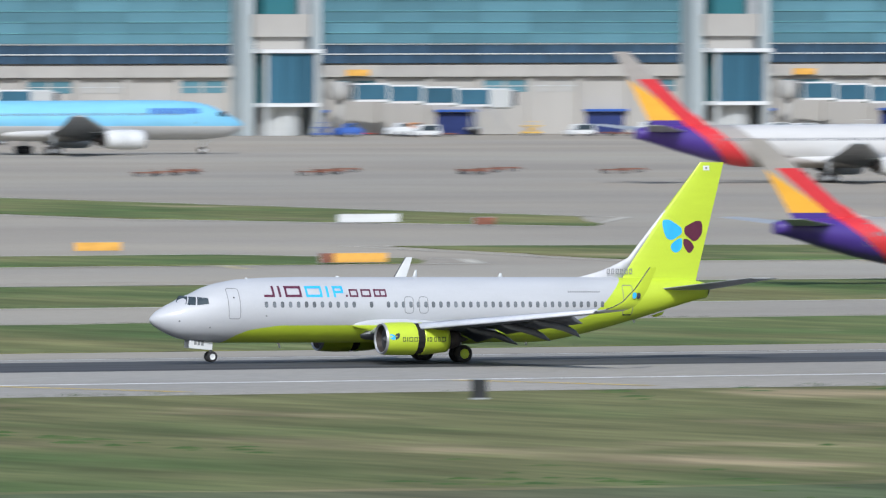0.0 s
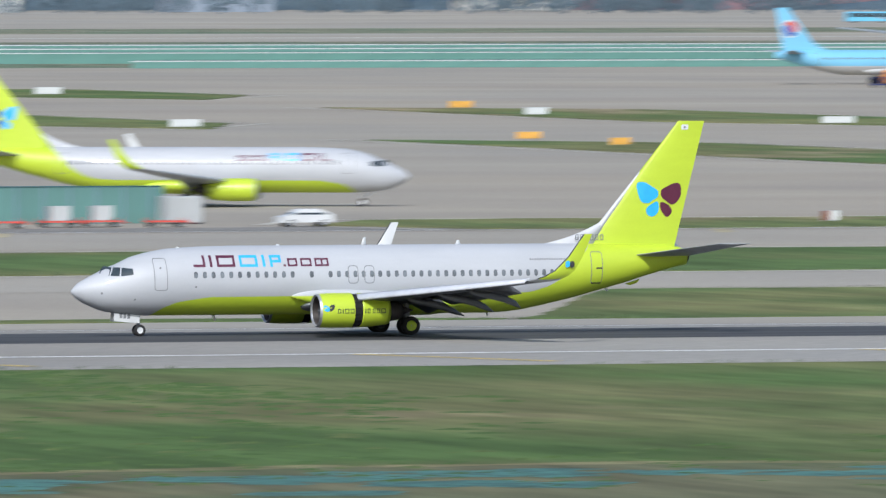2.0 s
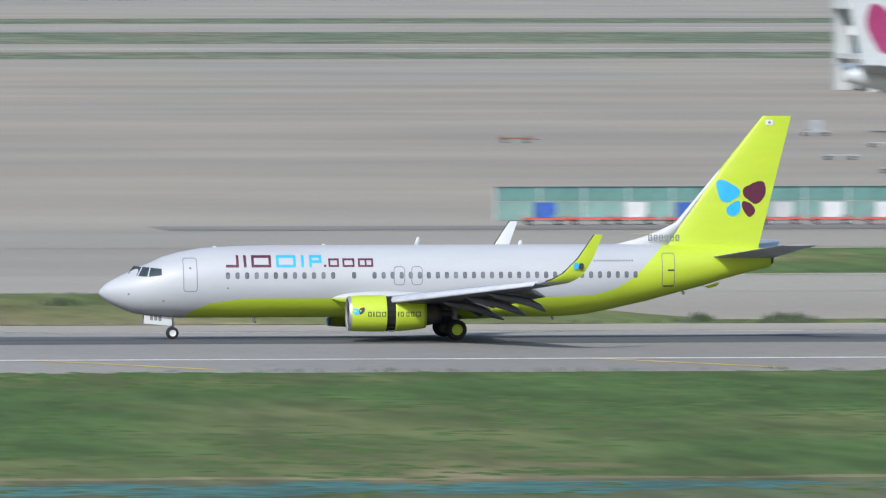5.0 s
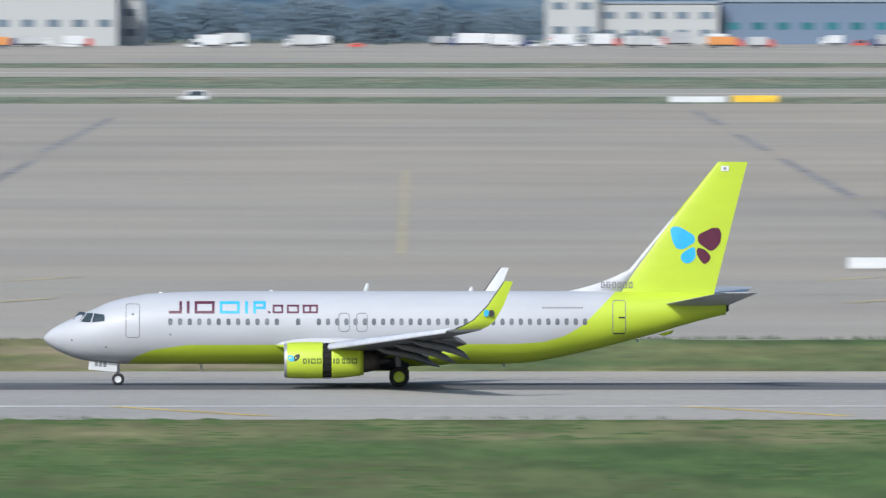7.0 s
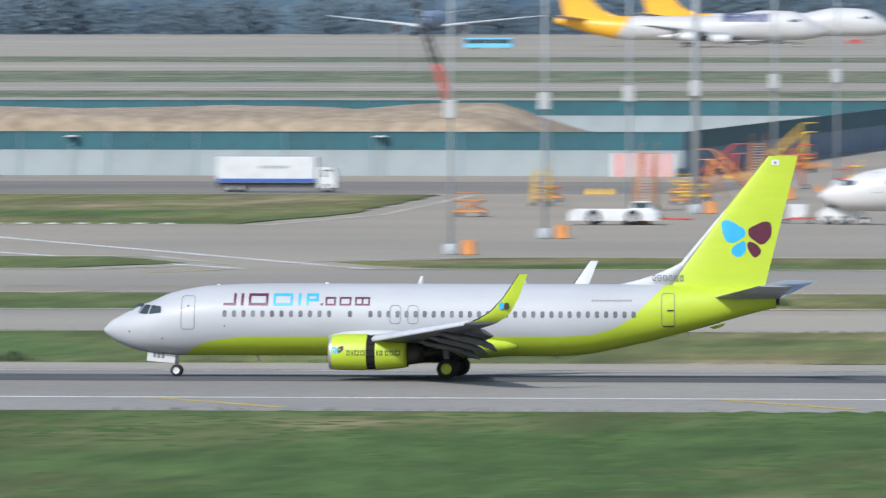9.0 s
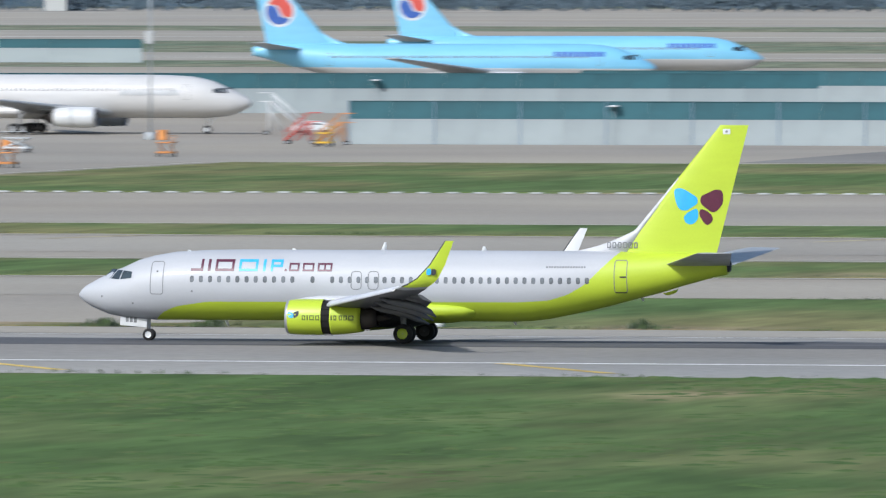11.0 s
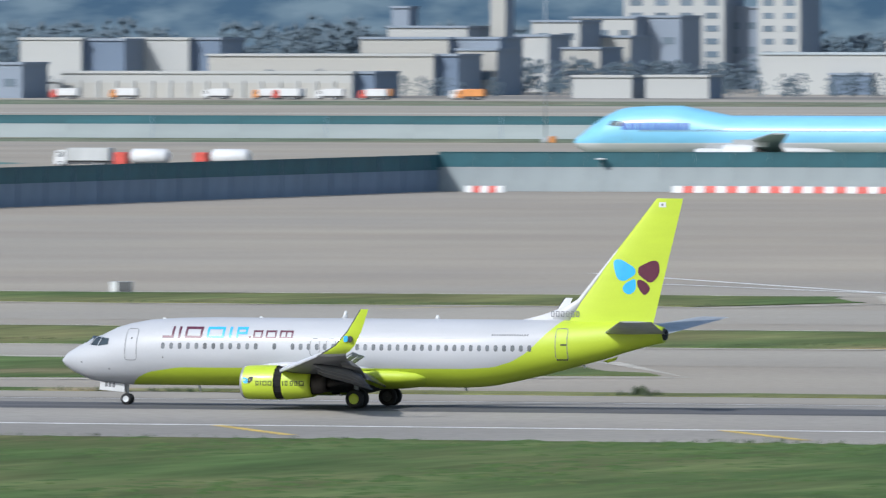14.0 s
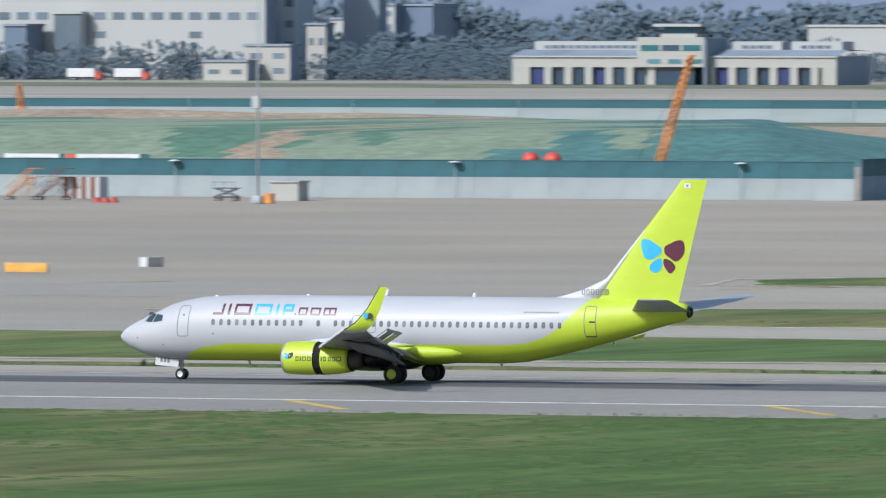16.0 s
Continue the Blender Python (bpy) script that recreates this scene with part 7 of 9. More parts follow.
def tug(m, label, paint="white", L=9.0):
    """A low towing tractor with a cab at one end."""
    ob = thing("tow_tractor", m, label, "tow tractor", "apron vehicles")
    bm = bmesh.new()
    profile_body(bm, [(-L / 2, 0.4), (-L / 2, 1.1), (-L / 2 + 0.4, 1.45), (L / 2 - 0.5, 1.45), (L / 2, 1.1), (L / 2, 0.4)], 3.0, 0, 0.08, 1.2)
    part("body", bm, M[paint], ob)
    bm = bmesh.new()
    profile_body(bm, [(L / 2 - 2.6, 1.45), (L / 2 - 2.3, 2.15), (L / 2 - 0.9, 2.15), (L / 2 - 0.6, 1.45)], 2.2, 0, 0.15, 1.8)
    part("cab", bm, M[paint], ob)
    for s in (-1, 1):
        piece("cab_glass", M["cockpit"], ob, L / 2 - 2.3, L / 2 - 0.9, s * 1.06 - 0.02, s * 1.06 + 0.02, 1.55, 2.05)
        for x in (-L * 0.22, L * 0.22):
            bm = bmesh.new()
            r = 0.7 if L > 5 else 0.42
            wheel(bm, x, s * 1.4, r, r, 0.5 if L > 5 else 0.3)
            part("wheel", bm, [M["tyre"], M["grey"]], ob)
    bm = bmesh.new()
    tube(bm, (L / 2, 0, 0.6), (L / 2 + 3, 0, 0.5), 0.08)
    part("tow_bar", bm, M["red"], ob)
    return ob


def dolly(m, load, label, frame_mat="red", far=False):
    """A low baggage dolly with a container or an empty deck."""
    ob = thing("baggage_dolly", m, label, "baggage dolly", "baggage dollies")
    bm = bmesh.new()
    box(bm, -1.7, 1.7, -0.85, 0.85, 0.42, 0.56)
    for x in (-1.6, 1.5):
        tube(bm, (x, -0.85, 0.56), (x, -0.85, 0.8), 0.04, n=5)
        tube(bm, (x, 0.85, 0.56), (x, 0.85, 0.8), 0.04, n=5)
    tube(bm, (1.7, 0, 0.45), (2.5, 0, 0.3), 0.05, n=5)
    part("deck", bm, M[frame_mat], ob)
    axle_set(ob, (-1.2, 1.2), 0.75, 0.22, 0.14, far)
    if load:
        bm = bmesh.new()
        secs = [[(x, y, z) for x, z in ((-0.75, 0.58), (0.55, 0.58), (0.85, 0.9), (0.85, 1.78), (-0.75, 1.78))] for y in (-0.75, 0.75)]
        rings(bm, secs)
        for f in bm.faces:
            f.smooth = False
        part("container", bm, M[load], ob)
    return ob


def stairs(m, paint, label, h=4.2):
    """A wheeled steel stair with a platform and handrails."""
    ob = thing("boarding_stairs", m, label, "boarding stairs", "boarding stairs")
    n = int(h / 0.3)
    bm = bmesh.new()
    for s in (-1, 1):
        tube(bm, (0, s * 0.7, 0.4), (n * 0.34, s * 0.7, h), 0.09, n=6)
        tube(bm, (0, s * 0.75, 1.4), (n * 0.34, s * 0.75, h + 1.0), 0.05, n=6)
        tube(bm, (n * 0.34, s * 0.75, h + 1.0), (n * 0.34 + 1.4, s * 0.75, h + 1.0), 0.05, n=6)
        tube(bm, (n * 0.34 + 0.2, s * 0.7, 0.4), (n * 0.34 + 0.2, s * 0.7, h), 0.09, n=6)
        tube(bm, (n * 0.34 - 1.5, s * 0.7, 0.4), (n * 0.34 + 0.2, s * 0.7, h - 0.6), 0.06, n=6)
        for k in range(0, n, 2):
            tube(bm, (k * 0.34, s * 0.74, 0.5 + k * 0.28), (k * 0.34, s * 0.74, 1.4 + k * 0.27), 0.035, n=4)
    box(bm, n * 0.34, n * 0.34 + 1.4, -0.75, 0.75, h - 0.06, h + 0.02)
    part("frame", bm, M[paint], ob)
    bm = bmesh.new()
    for k in range(n):
        box(bm, k * 0.34, k * 0.34 + 0.3, -0.68, 0.68, 0.5 + k * (h - 0.5) / n, 0.56 + k * (h - 0.5) / n)
    tagged(part("tread", bm, M["grey"], ob), kind="stuff")
    for x in (0.3, n * 0.34 + 0.6):
        for s in (-1, 1):
            bm = bmesh.new()
            wheel(bm, x, s * 0.75, 0.25, 0.25, 0.16)
            part("wheel", bm, [M["tyre"], M["grey"]], ob)
    return ob


def loader(m, paint, label):
    """A low scissor platform or chock cart."""
    ob = thing("equipment_cart", m, label, "equipment cart", "apron equipment")
    bm = bmesh.new()
    box(bm, -1.5, 1.5, -0.8, 0.8, 0.4, 0.6, 0, 0.03)
    for x in (-1.3, 1.3):
        tube(bm, (x, -0.6, 0.6), (-x, -0.6, 1.5), 0.06, n=5)
        tube(bm, (x, 0.6, 0.6), (-x, 0.6, 1.5), 0.06, n=5)
    box(bm, -1.5, 1.4, -0.8, 0.8, 1.5, 1.62, 0, 0.03)
    for x in (-1.4, 0.0, 1.3):
        tube(bm, (x, -0.75, 1.6), (x, -0.75, 2.3), 0.035, n=4)
    tube(bm, (-1.4, -0.75, 2.3), (1.3, -0.75, 2.3), 0.04, n=4)
    part("frame", bm, M[paint], ob)
    axle_set(ob, (-1.1, 1.1), 0.7, 0.22, 0.14, True)
    return ob


def chocks(m, paint, label, n=3):
    ob = thing("chock_rack", m, label, "equipment rack", "apron equipment")
    for k in range(n):
        bm = bmesh.new()
        rings(bm, [[(k * 1.1 - 0.4, y, 0), (k * 1.1 + 0.4, y, 0), (k * 1.1 + 0.15, y, 0.6), (k * 1.1 - 0.15, y, 0.6)] for y in (-0.4, 0.4)])
        for f in bm.faces:
            f.smooth = False
        part("chock", bm, M[paint], ob)
    return ob


def sign_board(x, y, w, h, mats, label, z=-0.6):
    """A low taxiway guidance board on short legs."""
    ob = thing("guidance_sign", pose(x, y, z), label, "airfield sign", "guidance signs")
    n = len(mats)
    for k, mt in enumerate(mats):
        piece("face", M[mt], ob, k * w / n, (k + 1) * w / n, 0, 0.22, 0.16, 0.16 + h)
    piece("back_cap", M["grey"], ob, -0.04, w + 0.04, 0.06, 0.28, 0.12, 0.16 + h + 0.04)
    for k in range(max(2, int(w / 1.5))):
        q = 0.2 + k * (w - 0.4) / (max(2, int(w / 1.5)) - 1)
        bm = bmesh.new()
        tube(bm, (q, 0.12, 0), (q, 0.12, 0.2), 0.05, n=6)
        part("leg", bm, M["grey"], ob)
    return ob


def cabinet(x, y, w, h, mat, label, z=-0.62):
    ob = thing("field_cabinet", pose(x, y, z), label, "equipment cabinet", "field cabinets")
    bm = bmesh.new()
    box(bm, -w / 2, w / 2, -0.25, 0.25, 0.1, h, 0, 0.02)
    part("housing", bm, M[mat], ob)
    piece("plinth", M["grey"], ob, -w / 2 - 0.06, w / 2 + 0.06, -0.32, 0.32, 0, 0.1)
    piece("lid", M["grey"], ob, -w / 2 - 0.05, w / 2 + 0.05, -0.3, 0.3, h, h + 0.05)
    return ob


def barrier_row(x0, x1, y, n, label):
    ob = thing("water_barrier_row", pose(x0, y, -0.62), label, "barrier", "water barriers")
    w = (x1 - x0) / n
    for k in range(n):
        bm = bmesh.new()
        rings(bm, [[(k * w + a, b, z) for b, z in ((-0.3, 0), (0.3, 0), (0.25, 0.3), (0.12, 0.9), (-0.12, 0.9), (-0.25, 0.3))] for a in (0.03, w - 0.03)])
        for f in bm.faces:
            f.smooth = False
        part("barrier", bm, M["red" if k % 2 else "white"], ob)
    return ob


def light_mast(x, y, h=30.0, r=0.15):
    ob = thing("light_mast", pose(x, y, -0.62), "tall grey steel floodlight mast with a white box on it", "light mast", "light masts")
    bm = bmesh.new()
    tube(bm, (0, 0, 0), (0, 0, h), r, r * 0.6, 12)
    box(bm, -0.6, 0.6, -0.6, 0.6, 0, 0.9, 0, 0.05)
    part("pole", bm, M["pole"], ob, smooth=True)
    bm = bmesh.new()
    box(bm, -0.5, 0.5, -0.75, -0.15, 11.2, 12.7, 0, 0.06)
    part("box", bm, M["offwhite"], ob)
    bm = bmesh.new()
    for k in range(6):
        a = 6.283 * k / 6
        tube(bm, (0, 0, h - 0.2), (1.3 * math.cos(a), 1.3 * math.sin(a), h - 0.2), 0.06, n=5)
        box(bm, 1.3 * math.cos(a) - 0.3, 1.3 * math.cos(a) + 0.3, 1.3 * math.sin(a) - 0.3, 1.3 * math.sin(a) + 0.3, h - 0.5, h, 0)
    part("lamp_head", bm, M["charcoal"], ob)
    bm = bmesh.new()
    box(bm, 1.0, 2.0, -0.6, 0.4, 0, 1.2, 0, 0.04)
    part("switch_box", bm, M["orange"], ob)
    return ob


mast = light_mast(-396, 1342)
light_mast(-139.5, 1366, 34.0, 0.36)
for x, y in ((-396, 1410), (-396, 1479), (-398, 1548), (-400, 1629), (-140, 1173), (-140, 1242), (-140, 1311), (-140, 1449), (-140, 1518), (-140, 1587), (-140, 1656), (-140, 1725), (-712, 1545), (-892, 2527), (-700, 2527)):
    copy_thing(mast, pose(x, y, -0.62))

G = -0.62
# towards the runway's start
sign_board(634.6, 1306, 6.8, 0.8, ["white"], "long white taxiway board on short legs in the grass")
sign_board(545, 1176, 4.6, 0.75, ["amber"], "orange taxiway guidance board")
sign_board(541, 1117, 6.4, 0.8, ["rust", "amber", "amber", "amber", "amber"], "orange taxiway guidance board with a brown end")
sign_board(641, 1288, 2.2, 0.7, ["rust"], "brown back of a small taxiway board")
sign_board(624.6, 1447, 2.6, 0.8, ["white"], "white taxiway board seen from behind")
sign_board(646.5, 1733, 4.4, 0.8, ["white"], "white taxiway board seen from behind")
sign_board(658, 1602, 2.6, 0.8, ["amber"], "orange taxiway guidance board")
sign_board(562, 1610, 3.0, 0.8, ["amber"], "orange taxiway guidance board")
sign_board(556, 1560, 2.4, 0.8, ["amber"], "orange taxiway guidance board")
sign_board(655, 1905, 3.4, 0.9, ["amber"], "orange taxiway guidance board")
sign_board(640, 1830, 3.2, 0.9, ["white"], "white taxiway board seen from behind")
sign_board(556, 1725, 4.0, 0.9, ["white"], "white taxiway board seen from behind")
sign_board(652, 2090, 4.2, 1.0, ["white"], "white taxiway board seen from behind")
sign_board(424.5, 1138, 1.5, 0.8, ["rust", "white"], "small brown and white cabinet board by the taxiway")
barrier_row(455.4, 473.4, 1122, 12, "row of red and white plastic water barriers")
# open apron
sign_board(34.0, 1139, 7.2, 0.85, ["white"], "long white taxiway board seen from behind")
sign_board(44.4, 1142, 9.4, 0.8, ["amber", "amber", "rust", "amber", "amber"], "long orange guidance board with a dark middle panel")
cabinet(42.9, 1142, 1.3, 1.0, "white", "small white field cabinet beside the boards")
sign_board(44, 2526, 10, 1.0, ["white"], "far white board at the apron's edge")
sign_board(55, 2526, 8, 1.2, ["yellow"], "far yellow barrier at the apron's edge")
sign_board(143, 2524, 10, 1.0, ["white"], "far white board at the apron's edge")
sign_board(-55.95, 1120, 10.3, 0.8, ["amber", "amber", "rust", "amber"], "long orange guidance board with a dark panel")
cabinet(-60.9, 1123, 1.0, 0.9, "offwhite", "small pale field cabinet on the grass")
cabinet(-60.2, 1152, 1.0, 0.9, "offwhite", "small pale field cabinet on the grass")
# towards the runway's far end
sign_board(-459.5, 1124, 6.2, 0.85, ["white"], "long white taxiway board seen from behind")
sign_board(-447, 1154, 1.9, 0.85, ["white", "charcoal", "charcoal"], "small board with a dark face and white end")
sign_board(-330.8, 907, 3.4, 0.85, ["white"], "white taxiway board seen from behind")
sign_board(-549, 1166, 2.2, 0.85, ["white", "charcoal", "charcoal"], "small dark and white board")
sign_board(-549.4, 1139, 4.1, 0.8, ["amber"], "orange guidance board on the taxiway edge")
sign_board(-585, 1168, 5.0, 0.85, ["white"], "long white taxiway board seen from behind")
for x, y in ((-230, 754), (375, 753), (-530, 753)):
    cabinet(x, y, 0.8, 1.15, "dark", "black distance marker board beside the runway", -0.72)
for x, y in ((-230, 858.5), (376.5, 861), (-250, 866)):
    cabinet(x, y, 0.85, 1.0, "dark", "black distance marker board on the far verge", -0.6)
for x, y in ((-193, 859), (-250, 872), (52, 915), (-262, 862), (-130, 935), (210, 868), (-98, 930), (250, 872)):
    cabinet(x, y, 0.85, 0.95, "white", "white field cabinet on the runway verge", -0.6)
for x in (-9, 48, -520):
    sign_board(x, 1015, 1.2, 0.5, ["amber"], "small orange marker board")
barrier_row(-627.5, -584.5, 1829, 28, "row of red and white plastic water barriers")
barrier_row(-654.6, -649, 1822, 5, "short row of red and white water barriers")

# carts along the green fence
rnd = random.Random(3)
first = {}
x = 152.0
while x < 300:
    load = rnd.choice(["white", "offwhite", None, "blue", "grey", None, None, "white"] if x > 215 else ["white", "white", "offwhite", "blue", "blue", "white", "grey", None])
    if not (262 < x < 282):
        if load not in first:
            first[load] = dolly(pose(x, 1136 + rnd.uniform(-1, 1), G), load, "red dolly with a %s cargo container" % load if load else "empty red baggage dolly")
        else:
            copy_thing(first[load], pose(x, 1136 + rnd.uniform(-1, 1), G, 0, 0, rnd.uniform(-3, 3)))
    x += rnd.uniform(3.6, 4.4)
box_truck(pose(229.5, 1132, G, 0, 0, 180), "white", "white", None, "white catering truck beside the green fence", 10.5, 3.6)
car(pose(270.0, 1129, G), "white", "white car on the service road")
car(pose(281.5 - 8, 1300, G), "white", "white car beside the concourse")
bd = thing("advert_board", pose(267, 1140, G), "long white board with a red foot beside the fence", "board")
piece("panel", M["white"], bd, 0, 10.8, -0.05, 0.05, 0.45, 2.0)
piece("foot", M["red"], bd, 0, 10.8, -0.15, 0.15, 0, 0.4)
for k, (x, ld) in enumerate(((336, "offwhite"), (341, "white"), (344.5, "white"), (352, None), (357, "offwhite"), (361, "offwhite"), (366, None), (324, "grey"), (328.5, "grey"), (331, "white"), (318, "charcoal"))):
    dolly(pose(x, 1137 + (k % 3), G), ld, "loaded dolly with a %s container by the fence" % ld if ld else "empty dolly by the green fence", "red")
cab = thing("storage_container", pose(371.5, 1150, G), "pale storage container beside the green fence", "container")
bm = bmesh.new()
box(bm, -1.6, 1.6, -1.2, 1.2, 0.1, 2.3, 0, 0.05)
part("shell", bm, M["offwhite"], cab)
for k in range(9):
    piece("rib", M["grey"], cab, -1.5 + k * 0.36, -1.42 + k * 0.36, -1.25, -1.19, 0.2, 2.2)
car(pose(377.5, 1135, G), "white", "white estate car parked on the verge")

# service vehicles at the concourse
for k in range(24):
    x = rnd.uniform(296, 392)
    y = rnd.uniform(1304, 1326)
    c = rnd.choice(["white", "orange", "white", "grey", "grey", "navy"])
    pick = k % 5
    if pick == 0:
        car(pose(x, y, G, 0, 0, rnd.choice((0, 180))), rnd.choice(["white", "white", "grey"]), "service car parked at the concourse", k % 2 == 0)
    elif pick == 1:
        tug(pose(x, y, G, 0, 0, rnd.choice((0, 180))), "%s baggage tractor at the concourse" % c, c, 3.6)
    elif pick == 2:
        loader(pose(x, y, G), c, "%s scissor lift platform at the concourse" % c)
    else:
        dolly(pose(x, y, G, 0, 0, rnd.choice((0, 90))), rnd.choice([None, "white", "grey"]), "baggage dolly waiting at the concourse", rnd.choice(["rust", "red"]), True)
for k in range(15):
    x, y = rnd.uniform(205, 300), rnd.uniform(1345, 1640)
    dolly(pose(x, y, G, 0, 0, rnd.choice((0, 180))), rnd.choice([None, None, "grey", "white"]), "baggage dolly on the apron beside parked airliners", rnd.choice(["rust", "red", "grey"]), True)
tug(pose(262, 1400, G), "blue cargo loader under the parked airliner", "navy", 6)
loader(pose(272, 1399, G), "orange", "orange scissor lift under the parked airliner")
for k in range(7):
    loader(pose(283 + k * 3.2, 1345 + (k % 3) * 3, G), rnd.choice(["orange", "grey", "red"]), "scissor platform beside the silver airliner")
for x, y, a in ((227, 1364, 0), (228, 1362, 180)):
    tug(pose(x, y, G, 0, 0, a), "small white tractor crossing the apron", "white", 4)
stairs(pose(404, 1318, G, 0, 0, 180), "white", "white boarding stairs beside the jet bridge", 5)

# vehicles before the long terminal
for k in range(30):
    x = rnd.uniform(880, 1110)
    y = rnd.uniform(2045, 2062)
    c = rnd.choice(["orange", "rust", "yellow", "white", "white", "blue", "grey"])
    [lambda: car(pose(x, y, G), "white", "white service van before the terminal", True, True), lambda: dolly(pose(x, y, G), None, "empty rust-coloured dolly before the terminal", "rust", True),
     lambda: loader(pose(x, y, G), c, "%s loading platform before the terminal" % c), lambda: tug(pose(x, y, G), "%s tractor before the terminal" % c, c, 4)][k % 4]()
for k in range(14):
    dolly(pose(770 + k * 5.5 + (k % 3), 1640 + (k % 4) * 8, G), None, "empty dolly on the open apron", "rust", True)
for k in range(10):
    loader(pose(812 + k * 4, 2150 - (k % 4) * 18, G), rnd.choice(["orange", "yellow", "navy", "grey"]), "loading platform beside the small airliners")
box_truck(pose(900, 1975, G), "white", "orange", None, "orange fuel truck on the terminal apron", 8)
bus(pose(1419, 3767, G), "sky-blue apron bus on the far taxiway", "sky_blue")
box_truck(pose(823, 2168, G), "orange", "yellow", None, "yellow box truck beside the small airliners", 7.5, 3.2)
loader(pose(868.8, 2070, G), "orange", "orange low platform before the terminal")
tug(pose(838, 2006, G), "white and blue baggage tractor on the apron", "white", 6)

# the equipment yard behind the fence corner
for k in range(30):
    y = 1380 + (k * 37) % 420
    x = rnd.uniform(-163, -128)
    c = rnd.choice(["orange", "orange", "yellow", "red"])
    if k % 3 == 0:
        stairs(pose(x, y, G, 0, 0, rnd.choice((0, 90, 180))), c, "%s boarding stairs stored in the yard" % c, rnd.uniform(3.2, 5.5))
    elif k % 3 == 1:
        loader(pose(x, y, G, 0, 0, rnd.choice((0, 90))), c, "%s lift platform stored in the yard" % c)
    else:
        chocks(pose(x, y, G), c, "%s wheel chocks stored in the yard" % c)
tug(pose(-141, 1308, G), "white towing tractor with a red tow bar", "white", 8.2)
box_truck(pose(-195.6, 1487, G, 0, 0, 180), "white", "white", "blue", "white catering truck with a blue stripe", 12.5, 3.7)
loader(pose(-159, 1348, G), "orange", "orange low platform on the apron")
loader(pose(-161, 1431, G), "orange", "orange low platform on the apron")
dolly(pose(-125, 1316, G), "white", "white ground power cart before the airliner nose", "grey")
tug(pose(-121, 1313, G, 0, 0, 180), "small white tractor at the airliner nose", "white", 3.4)
car(pose(-101, 1304, G), "white", "white van under the parked airliner", True)
tug(pose(-92, 1318, G), "white tractor behind the parked airliner", "white", 5)
st = thing("striped_tent", pose(-172.7, 1600.5, G), "red and white striped canvas shelter at the fence", "shelter")
for k in range(13):
    piece("stripe", M["red" if k % 2 else "white"], st, k * 0.55, k * 0.55 + 0.54, -2.2, -0.4, 0, 2.6)
bus(pose(-133, 2118, G), "white and blue apron bus on the far apron", "white")
for k in range(8):
    stairs(pose(-128 - (k % 3) * 9, 1900 + k * 42, G, 0, 0, 90 + 180 * (k % 2)), "orange", "orange boarding stairs on the far apron", 4.6)
box_truck(pose(-198, 2521, G), "white", "white", "blue", "white truck on the far road", 12, 3.8)
car(pose(-40, 2560, G), "white", "white car on the far road", True)
bus(pose(-455, 3900, G), "sky-blue bus on the far apron", "sky_blue")

# stands with the white wide-bodies
for x, y, c, k in ((-410, 1330, "red", "s"), (-403, 1332, "orange", "s"), (-367, 1359, "orange", "l"), (-402, 1326, "red", "c"), (-366, 1362, "orange", "l"), (-367, 1433, "orange", "l"), (-368, 1506, "orange", "l"), (-368, 1581, "yellow", "l"),
                   (-392, 1500, "red", "c"), (-372, 1595, "orange", "s"), (-377, 1600, "red", "s"), (-416, 1334, "red", "c"), (-398, 1336, "orange", "c"), (-392, 1410, "orange", "c"), (-385, 1480, "red", "c"), (-425, 1410, "orange", "c"), (-403, 1343, "red", "c")):
    m = pose(x, y, G, 0, 0, 90 if k == "l" else 0)
    if k == "s":
        stairs(m, c, "%s boarding stairs on the aircraft stand" % c, 2.6)
    elif k == "l":
        loader(m, c, "%s wheeled platform on the stand line" % c)
    else:
        chocks(m, c, "%s wheel chocks on the stand" % c)
tug(pose(-397, 1447, G), "white towing tractor under the airliner nose", "white", 5)
car(pose(-395, 1690, G), "white", "white car beside the wide-body nose")
loader(pose(-392, 1535, G), "white", "white low loader on the apron")
stairs(pose(-392, 1675, G, 0, 0, 180), "white", "white boarding stairs at the wide-body door", 4.0)
bus(pose(-565, 1890, G), "white and blue apron bus behind the fence", "white")
car(pose(-560, 2420, G), "white", "white car on the far taxiway road")
# storage at the fence's end
for x, c in ((-752, "orange"), (-748, "rust")):
    stairs(pose(x, 1560, G), c, "%s boarding stairs stored by the fence" % c, 2.8)
cb = thing("storage_container", pose(-745, 1562, G), "white and brown slatted container by the fence", "container")
for k in range(8):
    piece("slat", M["offwhite" if k % 2 else "rust"], cb, k * 0.6, k * 0.6 + 0.56, -1.2, 1.2, 0.2, 2.8)
chocks(pose(-733, 1545, G), "red", "red wheel chocks by the fence")
cb2 = thing("equipment_shed", pose(-720, 1566, G), "small beige equipment shed beside the fence", "shed")
piece("wall", M["wall_cream"], cb2, 0, 3.6, 0, 3, 0, 2.2)
piece("roof", M["grey"], cb2, -0.2, 3.8, -0.2, 3.2, 2.2, 2.4)
loader(pose(-723, 1560, G), "charcoal", "dark generator cart beside the shed")
bn = thing("banner", pose(-820, 1700, 2.2), "long white and red hoarding above the fence", "hoarding")
for x0, x1, c in ((0, 7.9, "white"), (7.95, 8.7, "fence_teal"), (8.9, 10.2, "red"), (10.4, 19.5, "white"), (19.55, 21.0, "fence_teal")):
    piece("panel", M[c], bn, x0, x1, 0, 0.1, 0, 1.1)
